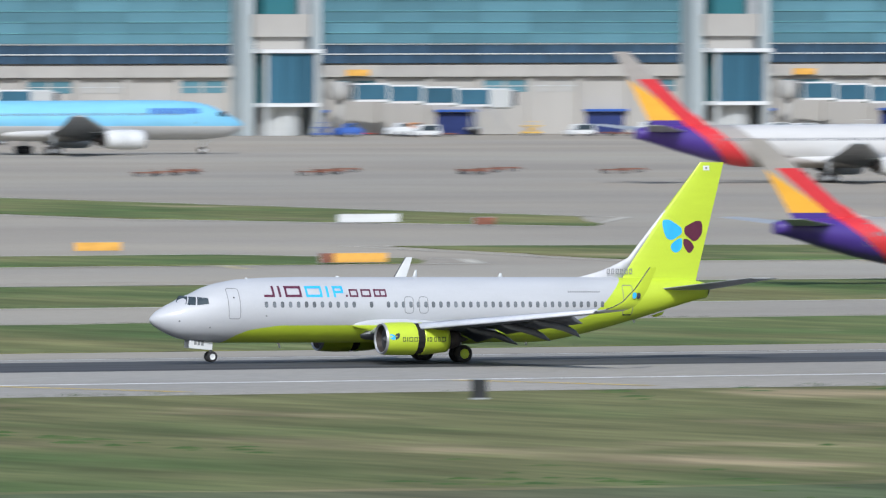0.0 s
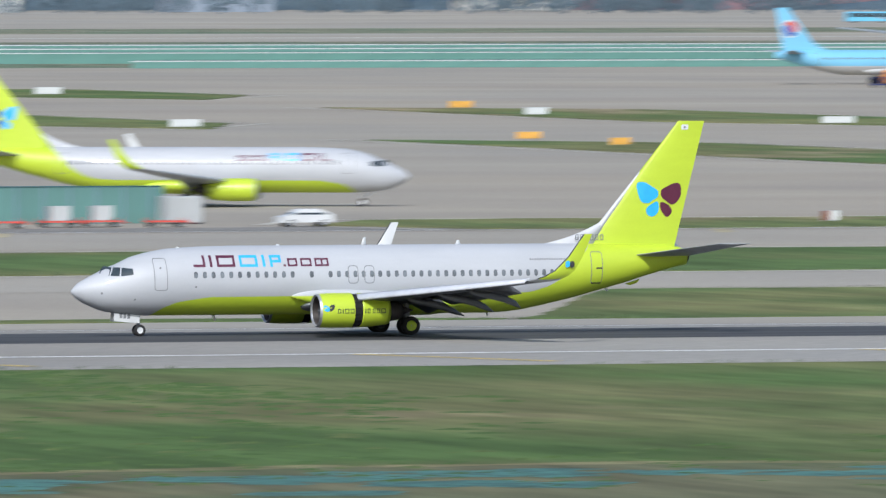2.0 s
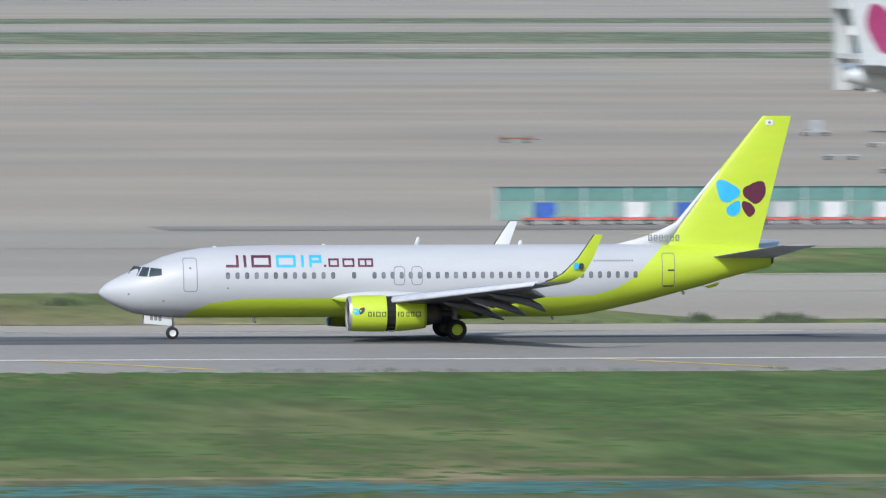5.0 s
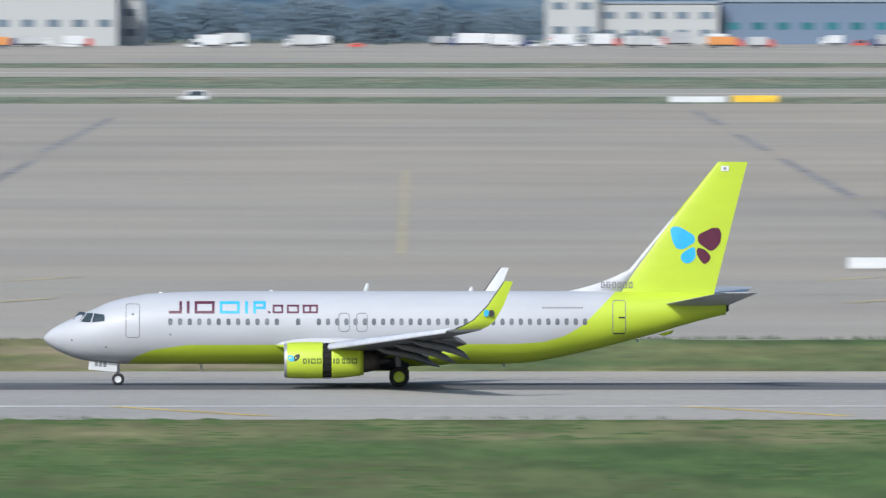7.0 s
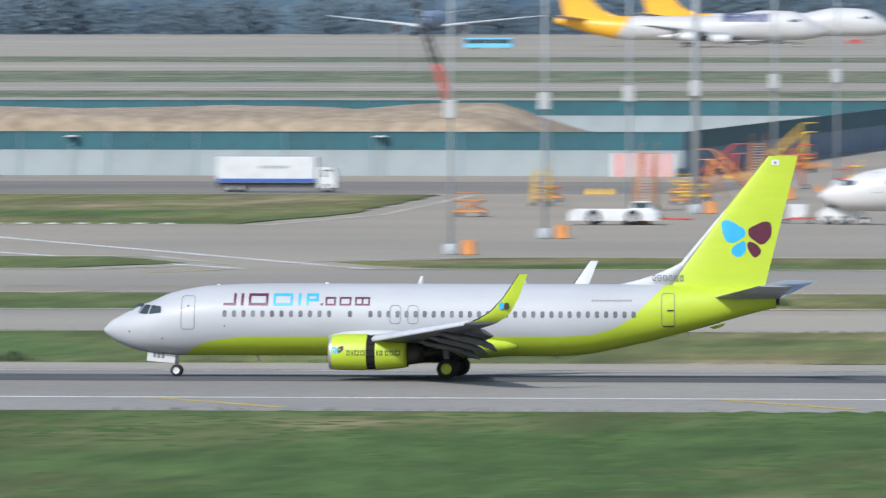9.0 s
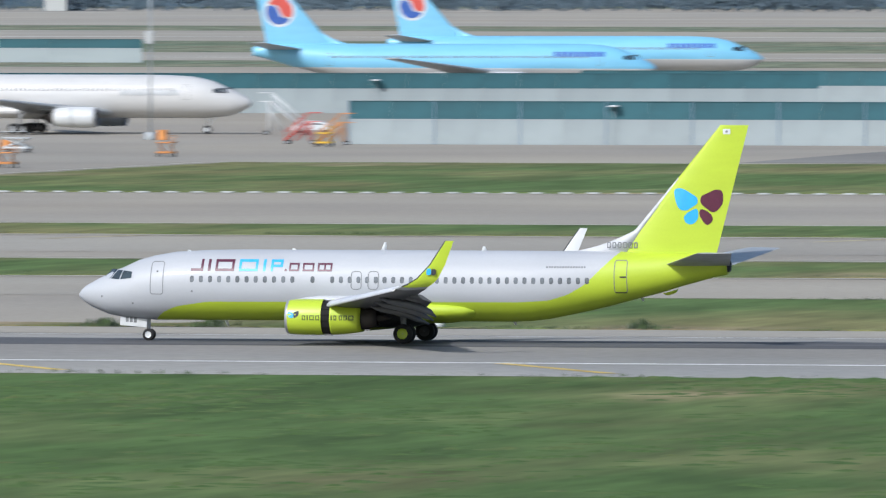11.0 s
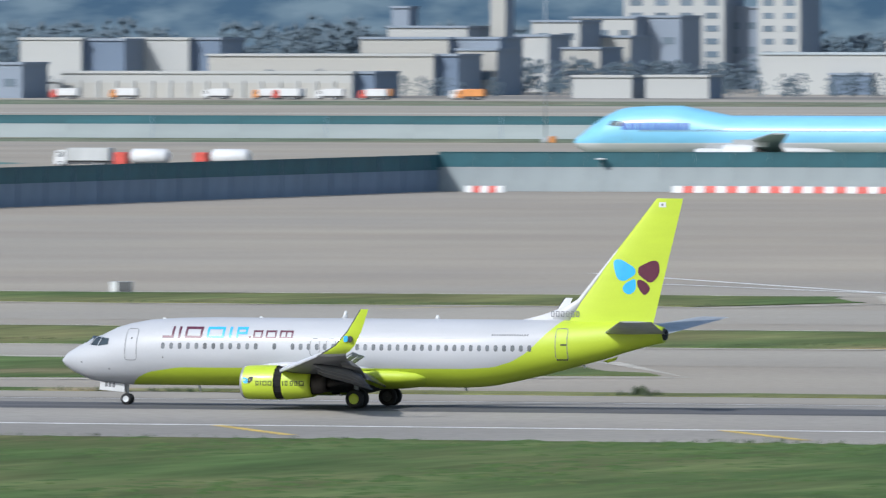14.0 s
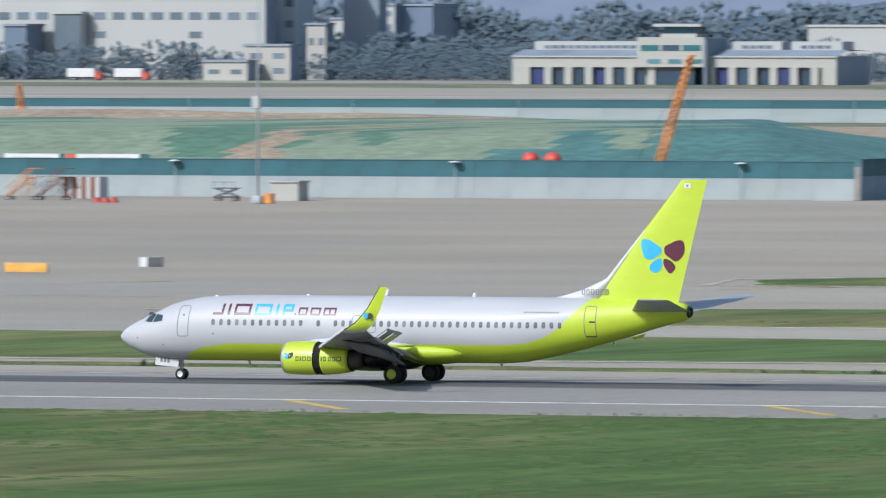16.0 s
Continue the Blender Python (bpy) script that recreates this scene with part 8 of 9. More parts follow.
for x0, x1 in ((1.2, 6.9), (11.6, 18.2)):
    for k in range(9):
        q = x0 + (x1 - x0) * k / 9
        piece("lettering_bar", M["grey"], bn, q, q + (x1 - x0) / 15, -0.02, 0, 0.35, 0.7)
for k in range(5):
    piece("leg", M["grey"], bn, k * 5, k * 5 + 0.12, 0.1, 0.2, -2.85, 1.1)


# ---- construction ground ----
def mound(name, cx, cy, a, b, h, mat, label, n=26, seed=1, flat=0.0):
    """A low earth bank with an uneven surface; flat: share of its plan that is a plateau."""
    bm = bmesh.new()
    vv = []
    for j in range(n + 1):
        row = []
        for i in range(n + 1):
            u, v = 2 * i / n - 1, 2 * j / n - 1
            r = max(abs(u), abs(v)) if flat else math.hypot(u, v)
            f = max(0.0, min(1.0, (1 - r) / max(0.05, 1 - flat)))
            z = h * f * (0.8 + 0.5 * noise.noise((u * 2.5 + seed, v * 2.5, seed))) + 0.25 * noise.noise((u * 9, v * 9, seed)) * (f > 0)
            row.append(bm.verts.new((cx + a * u, cy + b * v, -0.75 + max(0.0, z))))
        vv.append(row)
    for j in range(n):
        for i in range(n):
            f = bm.faces.new((vv[j][i], vv[j][i + 1], vv[j + 1][i + 1], vv[j + 1][i]))
            f.smooth = True
            if isinstance(mat, list):
                q = noise.noise((i * 0.31 + seed, j * 0.42, seed * 2.0))
                f.material_index = 1 if q < -0.12 else (0 if q < 0.3 else 2)
    return tagged(part(name, bm, mat), label, "earth bank", kind="structure")


def netted_bank():
    """A long earth bank, its slope quilted with sheets of green and teal netting and crossed by a sand track."""
    bm = bmesh.new()
    xs = [-1275 + 3.0 * k for k in range(166)]
    rise = [(1910, 0.0), (1916, 0.5), (1921, 1.1), (1926, 1.8), (1931, 2.5), (1936, 3.2), (1941, 3.9), (1946, 4.5), (1951, 4.9), (1957, 5.1), (2000, 5.2), (2080, 5.2), (2165, 5.1), (2210, 0)]
    vv = []
    for y, h in rise:
        row = []
        for x in xs:
            ends = max(0.0, min(1.0, (-784 - x * 1925 / y) / 22, (x + 1275) / 40))
            z = h * ends * (0.93 + 0.14 * noise.noise((x * 0.02, y * 0.02, 3))) + 0.12 * noise.noise((x * 0.15, y * 0.15, 5)) * (h > 0)
            row.append(bm.verts.new((x, y, -0.75 + max(0.0, z))))
        vv.append(row)
    for j in range(len(rise) - 1):
        f = rise[j][1] / 5.2
        for i in range(len(xs) - 1):
            face = bm.faces.new((vv[j][i], vv[j][i + 1], vv[j + 1][i + 1], vv[j + 1][i]))
            face.smooth = True
            x = (xs[i] + 1.5) * 1925 / rise[j][0] + 1.5 * noise.noise((j * 0.8, xs[i] * 0.05, 2))
            track = -892 + 9 * f
            kind = 0
            if abs(x - track) < 5.0 - 2.6 * f:
                kind = 2
            elif track < x < track + 6 or (-903 < x < track and f > 0.15) or (-872 < x < -866 and f > 0.6):
                kind = 3
            elif x > -826 or (x > -852 and f < 0.45) or (-840 < x < -832 and f > 0.4):
                kind = 1
            elif x < -930 and noise.noise((x * 0.03, f * 2, 9)) > 0.25:
                kind = 3
            face.material_index = kind
    tagged(part("earth_bank", bm, [M["netting_green"], M["bank_teal"], M["sand"], M["bank_green"]]), "earth bank quilted with green and teal netting sheets", "earth bank", kind="structure")


netted_bank()
mound("sand_heap", -1160, 2330, 210, 80, 3.9, M["sand"], "long bare sand heap behind the netted bank", 30, 6, 0.5)
mound("sand_heap", -277, 1850, 75, 45, 5.3, M["sand"], "long bare sand heap behind the pale fence", 44, 8, 0.84)
mound("earth_bank", -700, 2150, 45, 200, 1.2, [M["netting_green"], M["netting"], M["sand"]], "low netted bank beside the dark fence", 20, 4, 0.4)


def crane(x, y, h, lean, boom, label):
    """A crawler crane: tracked base, cab and a lattice boom."""
    ob = thing("crawler_crane", pose(x, y, G), label, "crane", "cranes")
    bm = bmesh.new()
    for s in (-1, 1):
        box(bm, -2.4, 2.4, s * 1.5 - 0.3, s * 1.5 + 0.3, 0, 0.8, 0, 0.2)
        part("track", bm, M["charcoal"], ob)
        bm = bmesh.new()
    box(bm, -1.6, 1.0, -1.2, 1.2, 0.8, 2.1, 0, 0.15)
    part("cab", bm, M["charcoal"], ob)
    a, b = Vector((0.5, 0, 2.0)), Vector((lean, 0, h))
    bm = bmesh.new()
    bw = bmesh.new()
    for sx in (-1, 1):
        for sy in (-1, 1):
            o = Vector((0.45 * sx, 0.45 * sy, 0))
            tube(bm, a + o, a.lerp(b, 0.38) + o, 0.14, n=5)
            tube(bw, a.lerp(b, 0.38) + o, b + o * 0.5, 0.13, n=5)
    for k in range(18):
        p, q = a.lerp(b, k / 18), a.lerp(b, (k + 1) / 18)
        for sy in (-1, 1):
            tube(bm if k < 7 else bw, p + Vector((-0.45, 0.45 * sy, 0)), q + Vector((0.45, 0.45 * sy, 0)), 0.08, n=4)
    part("lower_boom", bm, M[boom], ob)
    part("upper_boom", bw, M["orange" if boom == "orange" else "charcoal"], ob)
    bm = bmesh.new()
    tube(bm, b, b + Vector((0.2, 0, -0.6 * h)), 0.03, n=4)
    tube(bm, Vector((-2.4, 0, 3.0)), b, 0.04, n=4)
    part("cable", bm, M["charcoal"], ob)
    return ob


crane(-824.6, 2062, 18.5, -6.5, "red", "crawler crane with a red and dark lattice boom")
crane(-736, 1720, 16.9, 5.3, "orange", "crawler crane with an orange lattice boom")
crane(-226.3, 1900, 24.0, -7.0, "red", "crawler crane with a red and dark lattice boom")
crane(-1154.6, 2400, 8.4, 0.0, "orange", "short orange crawler crane behind the sand heap")


def tanker(m, label):
    ob = thing("mixer_truck", m, label, "truck", "site trucks")
    bm = bmesh.new()
    box(bm, -4.4, -2.4, -1.2, 1.2, 0.6, 2.7, 0, 0.15)
    part("cab", bm, M["red"], ob)
    bm = bmesh.new()
    lathe(bm, [(-2.0, 0.5), (-1.4, 1.15), (3.6, 1.15), (4.2, 0.7)], 14, 0, (0, 2.1), 0, True)
    part("tank", bm, M["white"], ob, smooth=True)
    bm = bmesh.new()
    box(bm, -4.2, 4.2, -1.0, 1.0, 0.6, 1.0)
    part("chassis", bm, M["charcoal"], ob)
    for x in (-3.4, 1.8, 3.0):
        for s in (-1, 1):
            bm = bmesh.new()
            wheel(bm, x, s * 1.0, 0.5, 0.5, 0.3)
            part("wheel", bm, [M["tyre"], M["grey"]], ob)
    return ob


tanker(pose(-768, 2030, G + 0.4), "red-cabbed tank truck on the site road")
tanker(pose(-781, 2030, G + 0.4), "red-cabbed tank truck on the site road")
box_truck(pose(-804.6, 2066, G + 0.4), "white", "offwhite", None, "pale site truck on the construction ground", 9, 3.0)
for x in (-718.4, -715.4):
    ob = thing("covered_pump", pose(x, 1640, G), "red covered equipment on a stand behind the fence", "equipment")
    bm = bmesh.new()
    rings(bm, [[(a * 0.9, b * 0.6, z) for a, b in ((-1, -1), (1, -1), (1, 1), (-1, 1))] if z < 4.7 else [(a * 0.4, b * 0.3, z) for a, b in ((-1, -1), (1, -1), (1, 1), (-1, 1))] for z in (3.7, 4.5, 5.1)])
    part("cover", bm, M["red"], ob)
    piece("stand", M["grey"], ob, -0.5, 0.5, -0.4, 0.4, 0, 3.7)


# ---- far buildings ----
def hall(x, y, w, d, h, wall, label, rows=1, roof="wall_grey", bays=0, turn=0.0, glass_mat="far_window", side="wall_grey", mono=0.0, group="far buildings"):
    """A plain hall or block: front and side walls, the right one mostly darker as painted shade, a parapet roof, rows
    of windows or a row of door bays.
    """
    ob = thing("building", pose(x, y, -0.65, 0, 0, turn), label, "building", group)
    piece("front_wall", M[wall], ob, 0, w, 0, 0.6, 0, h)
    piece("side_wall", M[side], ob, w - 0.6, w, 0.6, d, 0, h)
    piece("side_wall", M[wall], ob, 0, 0.6, 0.6, d, 0, h)
    piece("rear_wall", M[wall], ob, 0, w, d - 0.6, d, 0, h)
    piece("roof", M[roof], ob, -0.4, w + 0.4, -0.5, d + 0.4, h, h + 0.7)
    if bays:
        s = w / bays
        for k in range(bays):
            piece("bay_door", M[glass_mat], ob, k * s + 0.13 * s, (k + 1) * s - 0.13 * s, -0.15, 0.1, 0, h * 0.62)
            piece("pier", M[wall], ob, k * s - 0.1 * s, k * s + 0.1 * s, -0.7, 0.1, 0, h * 0.7)
    else:
        for r in range(rows):
            z0 = h * (r + 0.45) / (rows + 0.3)
            n = max(2, int(w / 7))
            for k in range(n):
                q = w * (k + 0.25) / n
                piece("window", M[glass_mat], ob, q, q + w / n * 0.5, -0.12, 0.1, z0, z0 + min(2.2, h / (rows + 1) * 0.5))
    return ob


def fire_station():
    """A long two-storey fire station: door bays between white piers, a fascia, a sloping metal roof, set-back clerestories, a middle block and a lookout."""
    ob = thing("building", pose(-1646, 3745, -0.65), "cream fire station with blue door bays and a glazed lookout", "building", "far buildings")
    W, D = 99.5, 24.0
    piece("rear_wall", M["wall_cream"], ob, 0, W, D - 0.6, D, 0, 8)
    piece("side_wall", M["wall_cream"], ob, 0, 0.6, 0.4, D, 0, 8)
    # right side wall in grey instead of cream: its shade is in the colour
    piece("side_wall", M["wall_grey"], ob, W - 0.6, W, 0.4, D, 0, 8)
    piece("inner_wall", M["far_window"], ob, 0.6, W - 0.6, 5, 5.4, 0, 5)
    piece("fascia", M["wall_cream"], ob, 0, W, -0.4, 0.4, 4.9, 7.7)
    piece("gutter", M["wall_far"], ob, -0.3, W + 0.3, -0.9, 0.4, 7.7, 8.1)
    bm = bmesh.new()
    quad(bm, [(-0.4, -0.9, 8.1), (W + 0.4, -0.9, 8.1), (W + 0.4, 8, 9.9), (-0.4, 8, 9.9)])
    quad(bm, [(-0.4, 8, 9.9), (W + 0.4, 8, 9.9), (W + 0.4, D + 0.4, 9.5), (-0.4, D + 0.4, 9.5)])
    part("roof", bm, M["wall_grey"], ob)
    piece("end_pier", M["wall_cream"], ob, 0, 5.4, -0.6, 0.4, 0, 4.9)
    piece("end_pier", M["wall_cream"], ob, W - 4.4, W, -0.6, 0.4, 0, 4.9)
    x, k = 5.6, 0
    while x < W - 6:
        if not 42.5 < x < 55.0:
            piece("bay_door", M["dark_glass" if k % 3 else "navy"], ob, x + 0.3, x + 4.2, 0.3 + 0.5 * (k % 2), 0.6 + 0.5 * (k % 2), 0, 4.9)
            piece("pier", M["wall_cream"], ob, x + 4.2, x + 6.5, -0.6, 0.5, 0, 4.9)
        x += 6.3
        k += 1
    for a, b in ((3.5, 38.5), (64.5, 79.5), (82.5, 98)):
        piece("clerestory", M["wall_far"], ob, a, b, 7.4, 16, 9.4, 12.2)
        for q in np.arange(a + 3, b - 3, 2.4):
            piece("clerestory_pane", M["far_window"], ob, q, q + 1.9, 7.25, 7.4, 10.2, 11.1)
    # middle block and lookout
    piece("middle_block", M["wall_cream"], ob, 40, 60.5, -4, 12, 5.0, 13.4)
    piece("middle_pier", M["wall_cream"], ob, 43, 45, -3, 0.4, 0, 5.0)
    # the middle block's right side is greyed the same way, as painted shade
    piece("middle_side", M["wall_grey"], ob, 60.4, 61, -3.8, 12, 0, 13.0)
    piece("entrance", M["dark_glass"], ob, 45, 57, -2.6, -2.3, 0, 5.0)
    for q in (41.2, 47.6, 54.0):
        piece("ribbon_pane", M["teal_glass" if q != 47.6 else "dark_glass"], ob, q, q + 5.6, -4.15, -3.9, 9.6, 11.2)
        piece("ribbon_pane", M["ruled_glass"], ob, q + 2, q + 6.0, -4.15, -3.9, 6.0, 7.2)
    piece("lookout_base", M["wall_cream"], ob, 45.5, 56.5, 0, 9, 13.4, 14.4)
    piece("lookout_glass", M["blue_glass"], ob, 46.2, 56, 0.4, 8.6, 14.4, 16.4)
    piece("lookout_roof", M["wall_far"], ob, 43.8, 58.4, -1.6, 10.4, 16.4, 17.2)


fire_station()
office = hall(-1917, 3935, 106, 8, 34.2, "wall_far", "long white office block with rows of windows", rows=0)
for k in range(16):
    for z0, z1, keep in ((18.0, 20.2, True), (29.5, 31.5, True), (12.4, 14.4, k in (5, 6, 7, 12)), (24.0, 25.6, True)):
        if keep and not (z0 == 24.0 and k in (2, 9)):
            piece("window", M["far_window"], office, 4 + 6.4 * k, 4 + 6.4 * k + (6.3 if z0 == 24.0 else 4.1), -0.12, 0.1, z0, z1)
hall(-1891, 3920, 7.5, 12, 16.0, "wall_blue", "dark blue annex before the office block", rows=1)
hall(-1879, 3930, 9.1, 4, 19.7, "far_window", "teal glazed stair tower of the office block", rows=0, side="wall_far", roof="wall_far")
# separate block in pale blue: the office's shaded side put into colour
hall(-1820.5, 3955, 11.0, 12, 40.0, "hangar_blue", "pale blue block standing in for the office block's shaded side", rows=6, side="hangar_blue")
hall(-1806, 3880, 14.4, 8, 5.5, "wall_cream", "cream pavilion with wide windows", rows=1)
hall(-1797, 3890, 14.8, 7, 10.2, "wall_cream", "taller cream pavilion with wide windows", rows=2)
hall(-1808, 3985, 12.0, 6, 30.0, "wall_grey", "slate tower behind the clock tower", rows=0)
hall(-1795, 3930, 6.3, 6, 16.4, "wall_cream", "slim cream clock tower", rows=2)
hall(-1887, 4150, 12.8, 20, 17.7, "wall_far", "white block beside the slab tower", rows=1)
# dark blocks and sides beside white halls are their shade, put into the colour
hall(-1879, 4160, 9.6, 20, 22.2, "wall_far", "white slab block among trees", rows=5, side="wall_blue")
hall(-1872, 4166, 13.1, 20, 22.0, "wall_blue", "end of the slab block, dark blue as painted shade", rows=0)
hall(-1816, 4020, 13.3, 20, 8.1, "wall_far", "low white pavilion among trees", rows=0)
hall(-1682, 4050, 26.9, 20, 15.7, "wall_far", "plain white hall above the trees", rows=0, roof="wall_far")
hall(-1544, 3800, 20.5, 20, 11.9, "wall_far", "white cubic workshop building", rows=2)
hall(-1525, 3804, 9.5, 20, 11.9, "wall_grey", "side of the workshop, grey as painted shade", rows=0)
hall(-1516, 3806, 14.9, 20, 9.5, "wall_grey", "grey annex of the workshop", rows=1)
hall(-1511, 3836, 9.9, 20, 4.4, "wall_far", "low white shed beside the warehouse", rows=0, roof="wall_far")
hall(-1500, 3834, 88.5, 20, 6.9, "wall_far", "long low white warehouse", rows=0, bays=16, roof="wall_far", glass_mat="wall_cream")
hall(-1413, 3838, 6.8, 20, 6.9, "wall_blue", "end of the warehouse, dark blue as painted shade", rows=0)
hall(-1594, 4040, 19.8, 20, 16.1, "wall_far", "white hall with a darker side wall as painted shade", rows=0, roof="wall_far")
hall(-1576, 4044, 14.2, 20, 15.8, "wall_blue", "side of the white hall, dark blue as painted shade", rows=0)
hall(-1569, 4060, 21.8, 20, 16.1, "wall_far", "white hall with a darker side wall as painted shade", rows=0, roof="wall_far")
hall(-1549, 4064, 10.4, 20, 16.1, "wall_blue", "side of the second hall, dark blue as painted shade", rows=0)
hall(-1503, 3960, 70.5, 30, 11.5, "wall_cream", "long cream warehouse behind the trees", rows=0, roof="wall_far")
hall(-1433, 3964, 6.7, 20, 11.5, "wall_blue", "end wall of the cream warehouse, dark blue as painted shade", rows=0)
hall(-1470, 4000, 27.7, 20, 16.4, "wall_cream", "stepped cream office block", rows=0)
hall(-1443, 4004, 15.4, 20, 16.4, "wall_grey", "grey part of the stepped office block", rows=0)
hall(-1436, 3990, 12.4, 20, 13.1, "wall_cream", "low cream wing of the office block", rows=1)
hall(-1476, 4040, 25.3, 20, 19.7, "wall_far", "white upper block with plant rooms", rows=1)
hall(-1447, 4050, 4.7, 8, 29.3, "wall_cream", "tall pale chimney block", rows=0)
hall(-1482, 4060, 5.4, 8, 25.6, "wall_grey", "roof plant tower behind the offices", rows=0)
hall(-1480, 4180, 15.8, 20, 21.3, "wall_far", "white apartment block above trees", rows=3)
hall(-1477, 4150, 13.2, 20, 16.9, "wall_far", "low white block above trees", rows=1)
hall(-1442, 4100, 12.3, 20, 13.2, "wall_cream", "cream block above the trees", rows=1)
hall(-1351, 3850, 17.9, 12, 5.9, "wall_far", "low white hut beside the far road", rows=0, roof="wall_far")
hall(-1329, 3850, 18.9, 12, 6.0, "wall_far", "low white hut beside the far road", rows=0, roof="wall_far")
hall(-1502, 4280, 21.1, 20, 22.4, "wall_far", "white terraced apartment block", rows=3)
hall(-1474, 4200, 19.2, 20, 16.5, "wall_cream", "cream terraced apartment block", rows=2)
hall(-1485, 4290, 15.8, 20, 22.7, "wall_grey", "grey slab block between the towers", rows=2)
hall(-1502, 4330, 33.8, 20, 38.2, "wall_far", "tall white apartment tower", rows=9)
hall(-1457, 4330, 14.2, 20, 38.1, "wall_far", "tall white apartment tower", rows=9)
hall(-1471, 4340, 11.4, 20, 25.6, "wall_grey", "grey block between apartment towers", rows=3)
hall(-1360, 4045, 57.9, 40, 11.8, "wall_far", "long white hall with a pale grey roof", rows=0, roof="hangar_blue")
hall(-1338, 4043, 12.5, 1, 5.8, "wall_blue", "dark loading bay of the long hall", rows=0)
hall(-1342, 4110, 11.6, 20, 15.0, "wall_far", "small white plant house among halls", rows=0, roof="wall_far")
hall(-1329, 4120, 18.2, 20, 15.7, "hangar_blue", "pale hall behind the white hall", rows=0)
hall(-1323, 4160, 17.4, 20, 20.0, "wall_cream", "cream upper block of the office building", rows=0)
hall(-1307, 4164, 7.7, 20, 20.0, "wall_grey", "side of the upper block, grey as painted shade", rows=0)
hall(-1316, 4140, 25.9, 20, 13.9, "wall_far", "white office building with glazed floors", rows=3, glass_mat="teal_glass")
hall(-1293, 4150, 12.0, 20, 17.3, "wall_cream", "cream stair block of the offices", rows=0)
hall(-1283, 4120, 20.0, 20, 14.0, "wall_grey", "grey wing of the office building", rows=3)
hall(-1275, 4160, 19.8, 20, 13.6, "hangar_blue", "pale hall beside the offices", rows=0)
hall(-1226, 4110, 15.4, 12, 4.0, "wall_cream", "small cream building among trees", rows=1)
hall(-1219, 4300, 17.1, 20, 8.1, "wall_far", "white domed building in the hills", rows=1)
hall(-1097, 4330, 6.9, 20, 11.3, "wall_far", "small white house in the hills", rows=1)
# cargo halls straight across the field
cargo_hall = hall(-330, 4196, 123.5, 60, 17.0, "hangar_blue", "wide pale corrugated cargo hall with a ribbon of windows", rows=0, roof="wall_far")
for k in range(44):
    if k % 5 != 4:
        piece("ribbon_pane", M["wall_grey"], cargo_hall, 3 + 2.28 * k, 4.7 + 2.28 * k, -0.12, 0.1, 6.6, 9.6)
    if 5 < k < 41 and k % 7 != 3:
        piece("sign_bar", M["navy"], cargo_hall, 22 + 1.85 * k, 23.2 + 1.85 * k, -0.2, -0.05, 11.6, 14.0)
dock = hall(-352.5, 4204, 22, 20, 16.0, "wall_far", "pale dock building with a dark loading bay", rows=0, roof="wall_far")
piece("loading_bay", M["wall_blue"], dock, 2.5, 19.5, -0.2, 0.1, 0, 6.4)
hall(-317, 4184, 17.3, 9, 4.6, "wall_grey", "low slate office before the cargo hall", rows=1)
hall(-299.4, 4182, 16.4, 10, 4.8, "ruled_glass", "low glazed office before the cargo hall", rows=0)
piece("loading_canopy", M["wall_blue"], cargo_hall, 124, 143, 0, 16, 5.4, 6.4)
hall(-145, 4346, 54, 40, 16.5, "wall_far", "white cargo building, one side dark blue as painted shade", rows=1, side="wall_blue")
hall(-160, 4350, 14, 40, 12.0, "wall_blue", "dark blue annex of the cargo building", rows=0)
hall(-122, 4384, 38, 36, 14.0, "wall_far", "plain white cargo building with small windows", rows=2, side="wall_blue")
hall(39, 4420, 16, 36, 17.0, "wall_far", "tall white cargo building with small windows", rows=2)
hall(55, 4424, 37, 36, 12.5, "wall_far", "white warehouse beyond the airfield", rows=2)
hall(93, 4430, 76, 36, 13.0, "wall_blue", "dark blue warehouse beyond the airfield", rows=1, glass_mat="teal_glass")
hall(170, 4436, 34, 36, 13.0, "wall_grey", "slate grey warehouse beyond the airfield", rows=0)
hall(205, 4420, 115, 36, 14.0, "hangar_blue", "long pale corrugated warehouse beyond the airfield", rows=1, glass_mat="wall_grey")
hall(1594, 4474, 68, 5, 15.0, "wall_cream", "long cream hall beyond the airfield", rows=0)
hall(1536, 4455, 154, 12, 6.6, "roof_brown", "row of low maroon-roofed sheds beyond the airfield", rows=0, roof="roof_brown")
hall(1531, 4440, 38, 12, 4.2, "wall_cream", "long low pale shed beyond the airfield", rows=0)
hall(1680, 4468, 44, 20, 9.5, "wall_cream", "pale hall beyond the airfield trees", rows=0)
hall(1723, 4440, 28, 12, 4.0, "wall_cream", "low pale shed beyond the airfield", rows=0)


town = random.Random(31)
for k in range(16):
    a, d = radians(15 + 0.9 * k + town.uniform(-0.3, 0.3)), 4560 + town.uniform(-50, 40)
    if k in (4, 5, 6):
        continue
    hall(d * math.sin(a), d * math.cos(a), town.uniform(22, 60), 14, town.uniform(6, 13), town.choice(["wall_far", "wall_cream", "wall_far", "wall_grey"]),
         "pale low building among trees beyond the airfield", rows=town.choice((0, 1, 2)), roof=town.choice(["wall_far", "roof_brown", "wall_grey"]))


